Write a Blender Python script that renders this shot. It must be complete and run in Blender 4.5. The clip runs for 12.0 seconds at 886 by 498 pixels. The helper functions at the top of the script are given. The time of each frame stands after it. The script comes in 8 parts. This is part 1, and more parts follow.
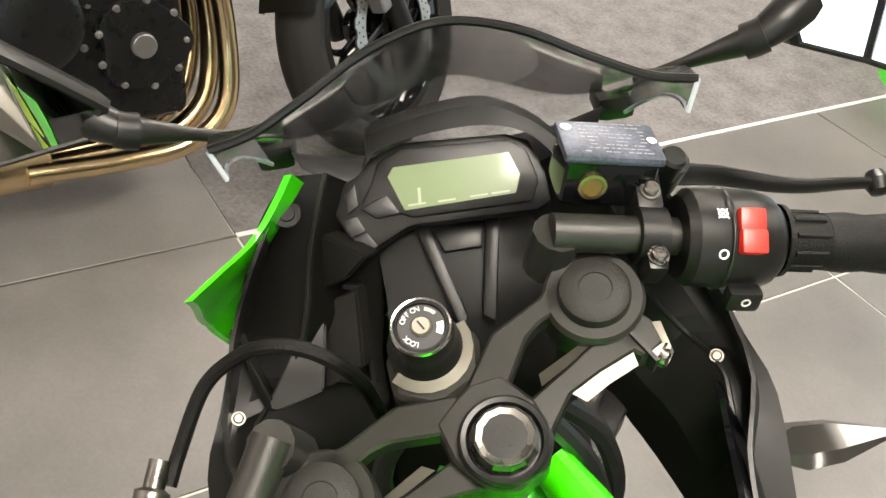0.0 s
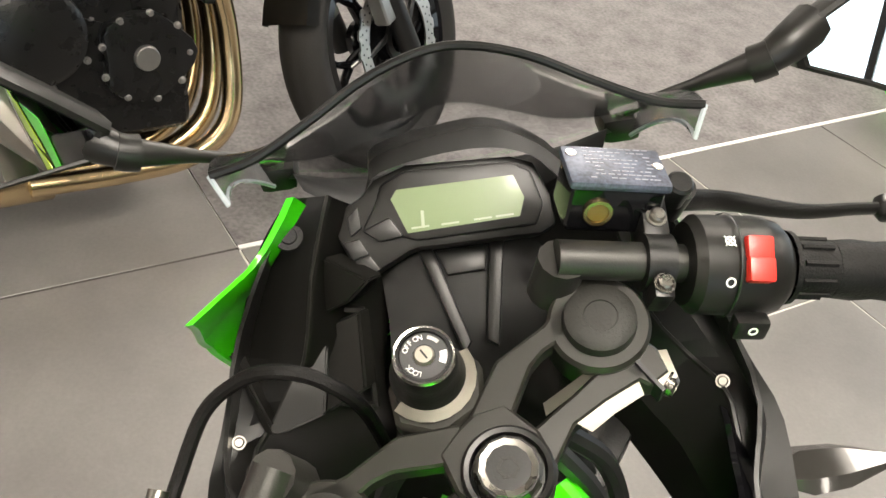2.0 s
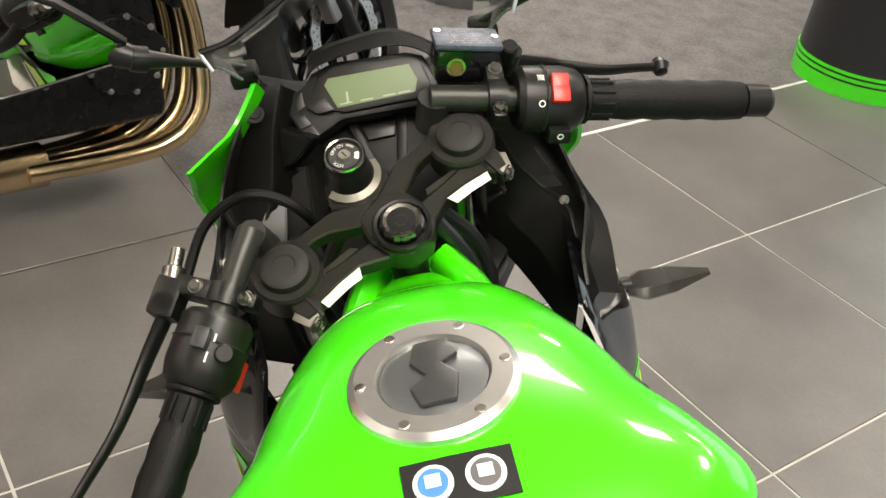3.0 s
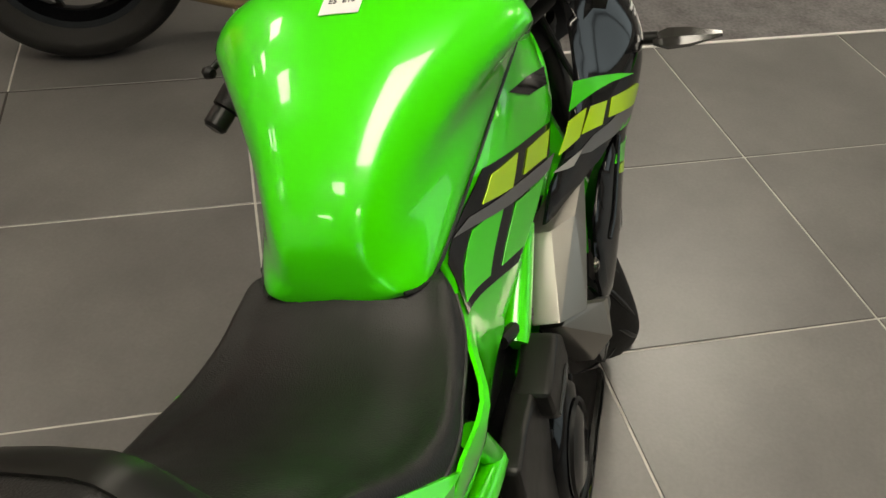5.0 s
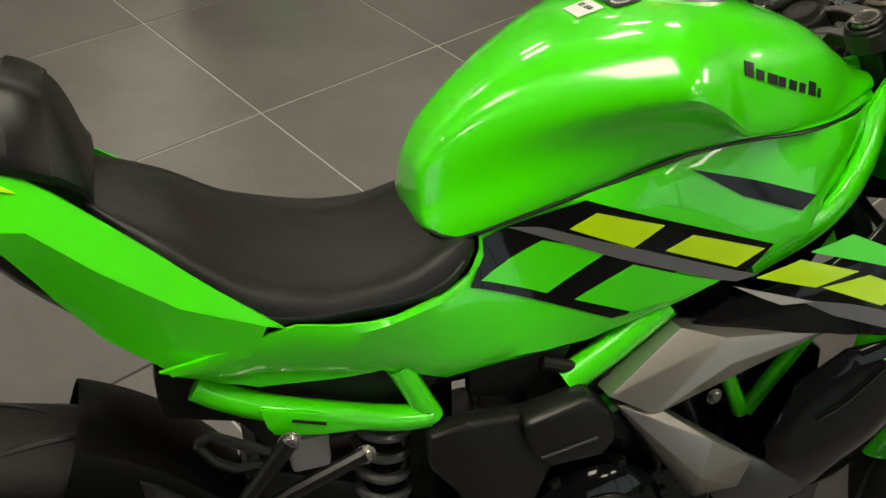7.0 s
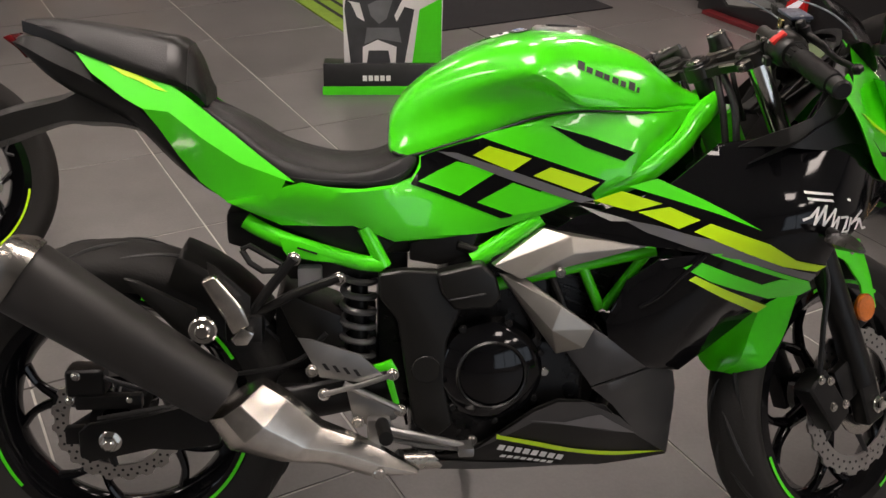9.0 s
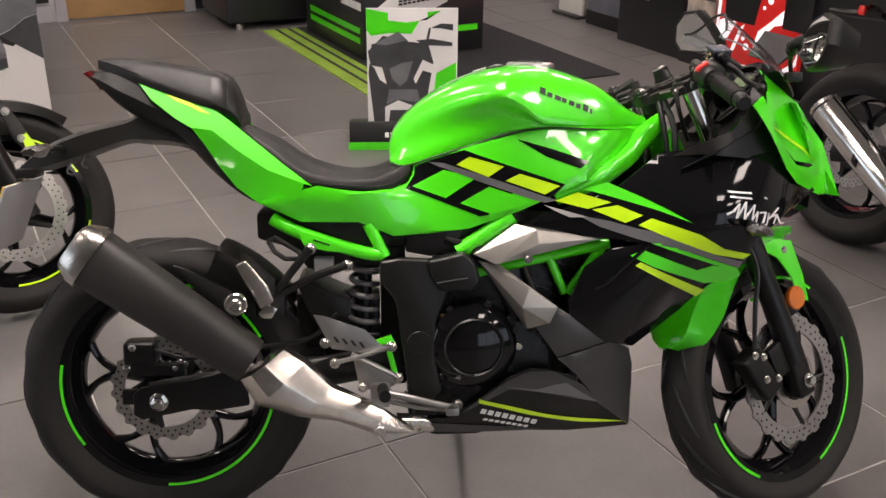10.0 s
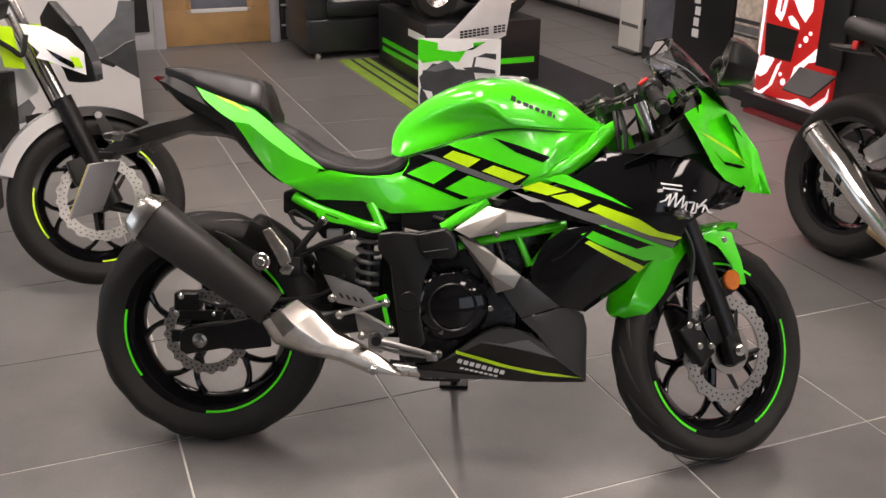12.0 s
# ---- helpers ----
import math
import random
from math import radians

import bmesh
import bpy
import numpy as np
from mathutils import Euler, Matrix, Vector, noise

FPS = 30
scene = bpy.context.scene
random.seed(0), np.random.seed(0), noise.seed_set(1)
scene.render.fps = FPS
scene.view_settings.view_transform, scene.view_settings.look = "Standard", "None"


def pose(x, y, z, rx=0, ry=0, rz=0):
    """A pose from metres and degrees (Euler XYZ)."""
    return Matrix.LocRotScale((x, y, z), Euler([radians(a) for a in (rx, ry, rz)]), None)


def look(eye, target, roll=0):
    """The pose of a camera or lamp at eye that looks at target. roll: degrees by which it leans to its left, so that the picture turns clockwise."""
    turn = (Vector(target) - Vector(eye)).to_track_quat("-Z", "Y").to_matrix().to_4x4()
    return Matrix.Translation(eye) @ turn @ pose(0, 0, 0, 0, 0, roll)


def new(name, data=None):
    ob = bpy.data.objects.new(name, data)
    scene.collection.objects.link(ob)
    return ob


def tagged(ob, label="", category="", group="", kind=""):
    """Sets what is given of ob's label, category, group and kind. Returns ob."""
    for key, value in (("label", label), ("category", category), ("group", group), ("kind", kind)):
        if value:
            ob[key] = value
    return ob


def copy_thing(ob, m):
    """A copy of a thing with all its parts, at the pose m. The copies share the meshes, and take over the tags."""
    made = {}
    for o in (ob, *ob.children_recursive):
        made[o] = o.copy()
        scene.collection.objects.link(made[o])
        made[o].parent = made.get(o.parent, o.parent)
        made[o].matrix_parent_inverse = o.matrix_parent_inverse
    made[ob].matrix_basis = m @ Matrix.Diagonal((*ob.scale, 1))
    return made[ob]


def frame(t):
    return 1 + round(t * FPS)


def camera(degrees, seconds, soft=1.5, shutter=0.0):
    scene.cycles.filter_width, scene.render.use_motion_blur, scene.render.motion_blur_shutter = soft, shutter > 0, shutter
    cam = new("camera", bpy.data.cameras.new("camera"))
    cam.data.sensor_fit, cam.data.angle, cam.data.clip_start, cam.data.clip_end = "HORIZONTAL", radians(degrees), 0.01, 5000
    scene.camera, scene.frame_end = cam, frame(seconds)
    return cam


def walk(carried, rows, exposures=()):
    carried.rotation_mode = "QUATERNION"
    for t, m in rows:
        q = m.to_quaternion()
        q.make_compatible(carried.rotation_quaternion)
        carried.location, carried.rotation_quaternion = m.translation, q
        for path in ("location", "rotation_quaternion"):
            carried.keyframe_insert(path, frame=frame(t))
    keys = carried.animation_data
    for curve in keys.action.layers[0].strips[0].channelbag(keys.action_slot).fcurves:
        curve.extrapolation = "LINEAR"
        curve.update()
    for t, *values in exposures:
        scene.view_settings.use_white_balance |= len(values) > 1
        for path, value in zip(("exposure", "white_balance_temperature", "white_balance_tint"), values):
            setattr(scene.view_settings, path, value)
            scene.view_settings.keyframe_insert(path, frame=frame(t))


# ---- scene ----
cam = camera(48.95, 12.0)
PATH = [
    (0, (0.670, 0.336, 1.252), (1.457, 0.174, 0.656), 9.60),
    (0.5, (0.706, 0.329, 1.245), (1.485, 0.180, 0.636), 10.11),
    (1, (0.709, 0.325, 1.242), (1.484, 0.175, 0.627), 9.67),
    (1.5, (0.710, 0.322, 1.244), (1.492, 0.173, 0.638), 9.34),
    (2, (0.681, 0.336, 1.256), (1.473, 0.177, 0.667), 9.66),
    (2.5, (0.570, 0.344, 1.279), (1.377, 0.172, 0.715), 8.84),
    (3, (0.366, 0.331, 1.301), (1.172, 0.145, 0.738), 7.11),
    (3.5, (0.201, 0.323, 1.300), (0.994, 0.148, 0.717), 6.06),
    (3.7, (0.111, 0.317, 1.302), (0.907, 0.159, 0.716), 5.64),
    (5.3, (-0.121, -0.103, 1.295), (0.606, 0.168, 0.663), 1.80),
    (5.5, (-0.066, -0.150, 1.307), (0.616, 0.209, 0.670), 1.35),
    (6, (0.063, -0.266, 1.321), (0.638, 0.237, 0.675), 2.27),
    (6.5, (0.204, -0.436, 1.331), (0.605, 0.197, 0.670), 4.80),
    (7, (0.238, -0.565, 1.354), (0.500, 0.155, 0.711), 4.07),
    (7.4, (0.238, -0.692, 1.382), (0.453, 0.036, 0.731), 6.06),
    (7.5, (0.261, -0.748, 1.369), (0.448, 0.004, 0.737), 3.86),
    (7.7, (0.277, -0.825, 1.386), (0.460, -0.060, 0.769), 2.71),
    (9.3, (0.433, -1.477, 1.417), (0.505, -0.595, 0.950), 1.50),
    (9.5, (0.435, -1.558, 1.428), (0.504, -0.673, 0.968), 1.19),
    (10, (0.473, -1.736, 1.422), (0.525, -0.828, 1.007), 0.61),
    (10.5, (0.596, -1.893, 1.448), (0.589, -0.981, 1.038), 0.07),
    (11, (0.640, -2.053, 1.448), (0.613, -1.131, 1.062), -0.30),
    (11.5, (0.647, -2.157, 1.465), (0.620, -1.238, 1.073), 0.40),
    (12, (0.701, -2.200, 1.472), (0.662, -1.276, 1.091), 0.48),
]
EXPOSURES = [(0, 0.98, 6600, 11), (2.5, 0.98, 6600, 11), (3.0, 0.4, 6650, 11), (3.5, 0.0, 6700, 10), (5.5, -0.58, 6950, 7), (7.5, -0.55, 6900, 8), (9.5, -0.06, 6500, 22), (10.0, 0.12, 6500, 22), (12, 0.12, 6500, 22)]
walk(cam, [(t, look(eye, target, roll)) for t, eye, target, roll in PATH], EXPOSURES)

# ---- world and light ----
world = bpy.data.worlds.new("showroom_world")
scene.world = world
world.use_nodes = True
_bg = world.node_tree.nodes["Background"]
_bg.inputs[0].default_value = (0.80, 0.90, 1.0, 1)
_bg.inputs[1].default_value = 0.3


def window_light(x, y, turn, length, watts):
    """Daylight through a shop window: an area lamp outside its opening."""
    d = bpy.data.lights.new("window_daylight", "AREA")
    d.shape, d.size, d.size_y, d.energy, d.color = "RECTANGLE", length, 2.0, watts, (0.84, 0.93, 1.0)
    ob = new("window_daylight", d)
    ob.matrix_basis = Matrix.Rotation(0.4267, 4, "Z") @ pose(x, y, 1.55, 90, 0, turn)


window_light(1.7, -6.35, 0, 5.2, 40)
# added daylight on the unseen left side, which whitens the right mirror
window_light(-6.3, 2.0, -90, 5.4, 60)

# ---- materials ----
def mat(name, color, rough=0.5, metal=0.0, coat=0.0, vary=0.0, scale=30.0, bump=0.0, bump_scale=300.0,
        rough_vary=0.0, spec=0.5, emit=None, power=0.0):
    """Principled surface with colour drift, fine relief and uneven gloss."""
    m = bpy.data.materials.new(name)
    m.use_nodes = True
    n, l = m.node_tree.nodes, m.node_tree.links
    b = n["Principled BSDF"]
    b.inputs["Base Color"].default_value = (*color, 1)
    b.inputs["Roughness"].default_value = rough
    b.inputs["Metallic"].default_value = metal
    b.inputs["Coat Weight"].default_value = coat
    b.inputs["Coat Roughness"].default_value = 0.04
    b.inputs["Specular IOR Level"].default_value = spec
    tc = n.new("ShaderNodeTexCoord")
    if vary or rough_vary:
        big, fine = n.new("ShaderNodeTexNoise"), n.new("ShaderNodeTexNoise")
        big.inputs["Scale"].default_value, fine.inputs["Scale"].default_value = scale * 0.12, scale
        big.inputs["Detail"].default_value = fine.inputs["Detail"].default_value = 4
        add = n.new("ShaderNodeMath")
        add.operation = "ADD"
        for k, t in enumerate((big, fine)):
            l.new(tc.outputs["Object"], t.inputs["Vector"])
            l.new(t.outputs["Fac"], add.inputs[k])
        if vary:
            rng = n.new("ShaderNodeMapRange")
            rng.inputs["From Min"].default_value, rng.inputs["From Max"].default_value = 0.7, 1.3
            rng.inputs["To Min"].default_value, rng.inputs["To Max"].default_value = 1 - vary, 1 + vary
            mul = n.new("ShaderNodeMix")
            mul.data_type, mul.blend_type = "RGBA", "MULTIPLY"
            mul.inputs[0].default_value = 1
            mul.inputs[6].default_value = (*color, 1)
            l.new(add.outputs[0], rng.inputs["Value"])
            l.new(rng.outputs[0], mul.inputs[7])
            l.new(mul.outputs[2], b.inputs["Base Color"])
        if rough_vary:
            rr = n.new("ShaderNodeMapRange")
            rr.inputs["From Min"].default_value, rr.inputs["From Max"].default_value = 0.7, 1.3
            rr.inputs["To Min"].default_value = max(0.02, rough - rough_vary)
            rr.inputs["To Max"].default_value = min(1.0, rough + rough_vary)
            l.new(add.outputs[0], rr.inputs["Value"])
            l.new(rr.outputs[0], b.inputs["Roughness"])
    if bump:
        bt, bu = n.new("ShaderNodeTexNoise"), n.new("ShaderNodeBump")
        bt.inputs["Scale"].default_value = bump_scale
        bu.inputs["Strength"].default_value = bump
        bu.inputs["Distance"].default_value = 0.002
        l.new(tc.outputs["Object"], bt.inputs["Vector"])
        l.new(bt.outputs["Fac"], bu.inputs["Height"])
        l.new(bu.outputs["Normal"], b.inputs["Normal"])
    if emit:
        b.inputs["Emission Color"].default_value = (*emit, 1)
        b.inputs["Emission Strength"].default_value = power
    return m


def glass(name, color, rough=0.0, ior=1.45, alpha=1.0):
    m = bpy.data.materials.new(name)
    m.use_nodes = True
    b = m.node_tree.nodes["Principled BSDF"]
    b.inputs["Base Color"].default_value = (*color, 1)
    b.inputs["Roughness"].default_value = rough
    b.inputs["IOR"].default_value = ior
    b.inputs["Transmission Weight"].default_value = 1.0
    b.inputs["Alpha"].default_value = alpha
    return m


def clear_sheet(name, tint, gloss_rough, ior=1.18):
    """A thin clear plastic or glass sheet: tinted see-through, with a Fresnel gloss."""
    m = bpy.data.materials.new(name)
    m.use_nodes = True
    n, l = m.node_tree.nodes, m.node_tree.links
    n.remove(n["Principled BSDF"])
    tr, gl, mx, fr = n.new("ShaderNodeBsdfTransparent"), n.new("ShaderNodeBsdfGlossy"), n.new("ShaderNodeMixShader"), n.new("ShaderNodeFresnel")
    tr.inputs["Color"].default_value = (*tint, 1)
    gl.inputs["Roughness"].default_value = gloss_rough
    fr.inputs["IOR"].default_value = ior
    l.new(fr.outputs[0], mx.inputs[0])
    l.new(tr.outputs[0], mx.inputs[1])
    l.new(gl.outputs[0], mx.inputs[2])
    l.new(mx.outputs[0], n["Material Output"].inputs["Surface"])
    return m


GREEN = mat("lime_green_paint", (0.052, 0.82, 0.0025), 0.28, 0, 1.0, 0.03, 12)
GREEN_DECAL = mat("green_decal", (0.052, 0.80, 0.0025), 0.3, 0, 0.8, 0.03, 12)
LIME = mat("yellow_green_decal", (0.56, 0.90, 0.004), 0.3, 0, 0.6, 0.03, 20)
GREY_DECAL = mat("grey_decal", (0.16, 0.16, 0.165), 0.35, 0.3, 0.4, 0.05, 20)
# pale grey for a painted highlight on the fairing and print on the lock
GLARE_PRINT_GREY = mat("glare_and_print_grey", (0.5, 0.49, 0.46), 0.35, 0.2, 0.4)
BLACK_GLOSS = mat("gloss_black_paint", (0.0040, 0.0040, 0.0046), 0.07, 0, 0.0, 0.1, 10, spec=0.36)
BLACK_PLASTIC = mat("textured_black_plastic", (0.0094, 0.0091, 0.0080), 0.36, 0, 0, 0.12, 40, 0.07, 1400, 0.06, 0.34)
BLACK_SATIN = mat("satin_black_metal", (0.0078, 0.0076, 0.0072), 0.36, 0.15, 0.0, 0.12, 30, 0.08, 500, 0.06, 0.4)
CAST_BLACK = mat("cast_black_engine", (0.006, 0.006, 0.006), 0.30, 0.1, 0.0, 0.2, 40, 0.15, 350, 0.1, 0.35)
CLAMP = mat("black_anodised_alloy", (0.019, 0.0182, 0.0150), 0.32, 0.1, 0, 0.08, 40, 0.03, 1200, 0.04, 0.36)
GREY_PLASTIC = mat("dark_grey_plastic", (0.055, 0.055, 0.056), 0.38, 0.25, 0.1, 0.08, 25, 0.08, 800, 0.06)
RUBBER = mat("tyre_rubber", (0.0155, 0.0145, 0.0132), 0.7, 0, 0, 0.25, 25, 0.3, 250, 0.1, 0.3)
GRIP = mat("grip_rubber", (0.0055, 0.0053, 0.005), 0.5, 0, 0, 0.15, 60, 0.3, 600, 0.08, 0.2)
CAP_RUBBER = mat("matt_cap_rubber", (0.017, 0.0165, 0.0145), 0.55, 0, 0, 0.1, 60, 0.2, 600, 0.05, 0.3)
SEAT = mat("black_seat_vinyl", (0.0085, 0.0082, 0.0078), 0.40, 0, 0, 0.1, 30, 0.35, 700, 0.06, 0.42)
CHROME = mat("polished_steel", (0.72, 0.70, 0.66), 0.16, 1, 0, 0.06, 30, 0.03, 300, 0.06)
BRUSHED = mat("brushed_steel", (0.58, 0.55, 0.50), 0.27, 1, 0, 0.05, 25, 0.04, 400, 0.04)
ALLOY = mat("cast_alloy", (0.30, 0.295, 0.285), 0.38, 0.9, 0, 0.1, 40, 0.1, 500, 0.08)
SILVER_PAINT = mat("silver_paint", (0.32, 0.305, 0.275), 0.38, 0.85, 0.0, 0.06, 20, 0.02, 900)
DISC = mat("ground_steel_disc", (0.5, 0.485, 0.46), 0.34, 1, 0, 0.1, 60, 0.05, 600, 0.08)
MUFFLER = mat("matt_black_muffler", (0.030, 0.028, 0.026), 0.5, 0.3, 0, 0.1, 30, 0.06, 600, 0.08)
GOLD_PIPE = mat("heat_tinted_steel", (0.62, 0.47, 0.27), 0.18, 1, 0, 0.15, 12, 0.02, 200, 0.08)
GREY_PRINT = mat("grey_fine_print", (0.24, 0.25, 0.29), 0.4, 0, 0, 0.3, 300)
LCD = mat("lcd_panel", (0.160, 0.215, 0.105), 0.22, 0, 0.4, 0.04, 15)
LCD_INK = mat("lcd_ink", (0.27, 0.32, 0.21), 0.3)
RED = mat("red_plastic", (0.72, 0.03, 0.02), 0.4, 0, 0.1, 0.05, 40)
RED_LENS = mat("red_lens", (0.10, 0.005, 0.006), 0.12, 0, 1.0)
ORANGE_LENS = mat("amber_reflector", (0.65, 0.16, 0.01), 0.15, 0, 1.0, 0.15, 200, 0.2, 400)
SMOKE_LENS = mat("smoked_indicator_lens", (0.03, 0.028, 0.025), 0.2, 0, 0.4)
WHITE_INK = mat("white_print", (0.8, 0.8, 0.78), 0.4)
WHITE_PAPER = mat("white_sticker", (0.82, 0.81, 0.77), 0.45)
BLACK_INK = mat("black_print", (0.012, 0.012, 0.012), 0.4)
BLUE_INK = mat("blue_print", (0.06, 0.22, 0.62), 0.4)
CAP_GREY = mat("grey_cap_lock", (0.13, 0.135, 0.14), 0.4, 0.5, 0.2)
FILLER = mat("satin_filler_ring", (0.70, 0.69, 0.66), 0.30, 0.9, 0, 0.05, 60)
CAP_RING = mat("satin_alloy_ring", (0.42, 0.40, 0.34), 0.40, 0.95, 0, 0.05, 60)
RES_TOP = mat("blue_grey_label", (0.060, 0.070, 0.100), 0.42, 0.2, 0.0, 0.6, 420)
SIGHT = mat("amber_sight_glass", (0.13, 0.095, 0.02), 0.1, 0, 1.0)
BRASS = mat("brass_ring", (0.62, 0.50, 0.25), 0.25, 1)
SHIELD = mat("brushed_heat_shield", (0.70, 0.66, 0.60), 0.25, 1, 0, 0.16, 45, 0.03, 500)
BAR = mat("worn_black_tube", (0.030, 0.029, 0.026), 0.42, 0.4, 0, 0.1, 40, 0.1, 900, 0.05)
NUT = mat("dull_plated_steel", (0.20, 0.19, 0.17), 0.3, 1, 0, 0.15, 120, 0.05, 400, 0.1)
MIRROR = mat("mirror_glass", (0.92, 0.93, 0.92), 0.01, 1)
SPRING = mat("grey_spring_paint", (0.13, 0.13, 0.128), 0.35, 0.3, 0.3)
SMOKED = clear_sheet("smoked_windscreen", (0.905, 0.91, 0.92), 0.05, 1.07)
CLEAR_EDGE = clear_sheet("clear_plastic_edge", (0.90, 0.93, 0.94), 0.12)
CLEAR_RIM = mat("polished_acrylic_rim", (0.30, 0.34, 0.36), 0.12, 0, 0.6, 0.2, 60)
WINDOW_GLASS = clear_sheet("shop_window_glass", (0.92, 0.95, 0.95), 0.02)
# grey of the unseen walls, set dark to hold back bounced light
GREY_WALL = mat("grey_wall", (0.36, 0.35, 0.34), 0.8, 0, 0, 0.05, 8, 0.05, 200)
HEADLIGHT = mat("headlight_lens", (0.06, 0.065, 0.07), 0.05, 0, 1.0)
PLATE = mat("grey_plate_back", (0.36, 0.36, 0.37), 0.45)
PLATE_YELLOW = mat("yellow_plate", (0.75, 0.55, 0.03), 0.4)
WHITE_PAINT = mat("white_paint", (0.84, 0.84, 0.82), 0.25, 0, 0.8, 0.04, 10)
WARM_WHITE = mat("white_board", (0.80, 0.785, 0.76), 0.5, 0, 0, 0.03, 5)
PALE_WALL = mat("pale_grey_wall", (0.50, 0.49, 0.51), 0.7, 0, 0, 0.05, 8, 0.05, 200)
WALL_WHITE = mat("white_wall", (0.70, 0.69, 0.67), 0.8, 0, 0, 0.05, 8, 0.05, 200)
CARPET = mat("speckled_grey_carpet", (0.165, 0.157, 0.156), 0.95, 0, 0, 0.28, 90, 0.6, 260, 0, 0.1)
# ceiling greyed to hold back bounced light
CEILING_MAT = mat("grey_ceiling_board", (0.48, 0.47, 0.45), 0.9, 0, 0, 0.04, 20, 0.2, 300)
DARK_PANEL = mat("black_panel", (0.012, 0.012, 0.013), 0.4, 0, 0.2, 0.15, 10)
SOFA_MAT = mat("black_leather", (0.014, 0.014, 0.016), 0.36, 0, 0.1, 0.15, 15, 0.2, 120)
MAT_BLACK = mat("black_carpet", (0.013, 0.013, 0.015), 0.85, 0, 0, 0.2, 60, 0.4, 500)
MAT_LIME = mat("lime_carpet", (0.22, 0.36, 0.03), 0.8, 0, 0, 0.15, 60, 0.4, 500)
# an even self-glow is built into both vending colours, over their paint
VEND_RED = mat("glowing_red_vending_panel", (0.62, 0.018, 0.015), 0.3, 0, 0.5, 0.05, 6, emit=(0.8, 0.03, 0.02), power=0.25)
VEND_WHITE = mat("glowing_white_vending_graphic", (0.85, 0.83, 0.82), 0.3, 0, 0.5, emit=(1, 0.95, 0.92), power=0.8)
DARK_RED = mat("dark_red_plinth", (0.16, 0.008, 0.012), 0.4, 0, 0.2, 0.1, 10)
SEPIA = mat("sepia_poster", (0.62, 0.55, 0.45), 0.5, 0, 0.2, 0.5, 18)
GLASS_GREY = mat("dim_glass_panel", (0.16, 0.17, 0.20), 0.12, 0, 0.6, 0.3, 3)
GREY_GRAPHIC = mat("grey_graphic", (0.16, 0.165, 0.17), 0.45, 0, 0.2, 0.25, 14)
DARK_GRAPHIC = mat("dark_grey_graphic", (0.05, 0.052, 0.055), 0.4, 0, 0.2, 0.3, 14)
LAMP_GLOW = mat("lamp_diffuser", (0.9, 0.9, 0.88), 0.5, emit=(1.0, 0.93, 0.82), power=21.0)
FILL_GLOW = mat("fill_lamp_diffuser", (0.9, 0.9, 0.88), 0.5, emit=(1.0, 0.92, 0.80), power=19.0)


def tile_material():
    """Matt stone-look porcelain: each tile drifts in tone, with clouds and fine grain."""
    m = mat("grey_porcelain_tile", (0.17, 0.162, 0.157), 0.36, spec=0.8)
    n, l = m.node_tree.nodes, m.node_tree.links
    b = n["Principled BSDF"]
    info, tc = n.new("ShaderNodeObjectInfo"), n.new("ShaderNodeNewGeometry")
    cloud, grain = n.new("ShaderNodeTexNoise"), n.new("ShaderNodeTexNoise")
    cloud.inputs["Scale"].default_value, grain.inputs["Scale"].default_value = 3.0, 120.0
    cloud.inputs["Detail"].default_value, cloud.inputs["Roughness"].default_value = 7, 0.62
    ramp = n.new("ShaderNodeValToRGB")
    ramp.color_ramp.elements[0].position, ramp.color_ramp.elements[0].color = 0.3, (0.115, 0.109, 0.105, 1)
    ramp.color_ramp.elements[1].position, ramp.color_ramp.elements[1].color = 0.72, (0.182, 0.172, 0.165, 1)
    tone, mixg = n.new("ShaderNodeMapRange"), n.new("ShaderNodeMix")
    tone.inputs["To Min"].default_value, tone.inputs["To Max"].default_value = 0.92, 1.08
    mixg.data_type, mixg.blend_type = "RGBA", "MULTIPLY"
    mixg.inputs[0].default_value = 1
    gr = n.new("ShaderNodeMapRange")
    gr.inputs["To Min"].default_value, gr.inputs["To Max"].default_value = 0.86, 1.12
    mul = n.new("ShaderNodeMath")
    mul.operation = "MULTIPLY"
    for t in (cloud, grain):
        l.new(tc.outputs["Position"], t.inputs["Vector"])
    l.new(cloud.outputs["Fac"], ramp.inputs["Fac"])
    l.new(info.outputs["Random"], tone.inputs["Value"])
    l.new(grain.outputs["Fac"], gr.inputs["Value"])
    l.new(tone.outputs[0], mul.inputs[0])
    l.new(gr.outputs[0], mul.inputs[1])
    l.new(ramp.outputs["Color"], mixg.inputs[6])
    l.new(mul.outputs[0], mixg.inputs[7])
    l.new(mixg.outputs[2], b.inputs["Base Color"])
    rr = n.new("ShaderNodeMapRange")
    rr.inputs["To Min"].default_value, rr.inputs["To Max"].default_value = 0.26, 0.46
    l.new(cloud.outputs["Fac"], rr.inputs["Value"])
    l.new(rr.outputs[0], b.inputs["Roughness"])
    bu = n.new("ShaderNodeBump")
    bu.inputs["Strength"].default_value, bu.inputs["Distance"].default_value = 0.12, 0.002
    l.new(grain.outputs["Fac"], bu.inputs["Height"])
    l.new(bu.outputs["Normal"], b.inputs["Normal"])
    return m


TILE = tile_material()
GROUT_LIGHT = mat("pale_grout", (0.56, 0.54, 0.50), 0.85, 0, 0, 0.2, 15)
GROUT_DARK = mat("dark_grout", (0.05, 0.045, 0.04), 0.85, 0, 0, 0.2, 15)
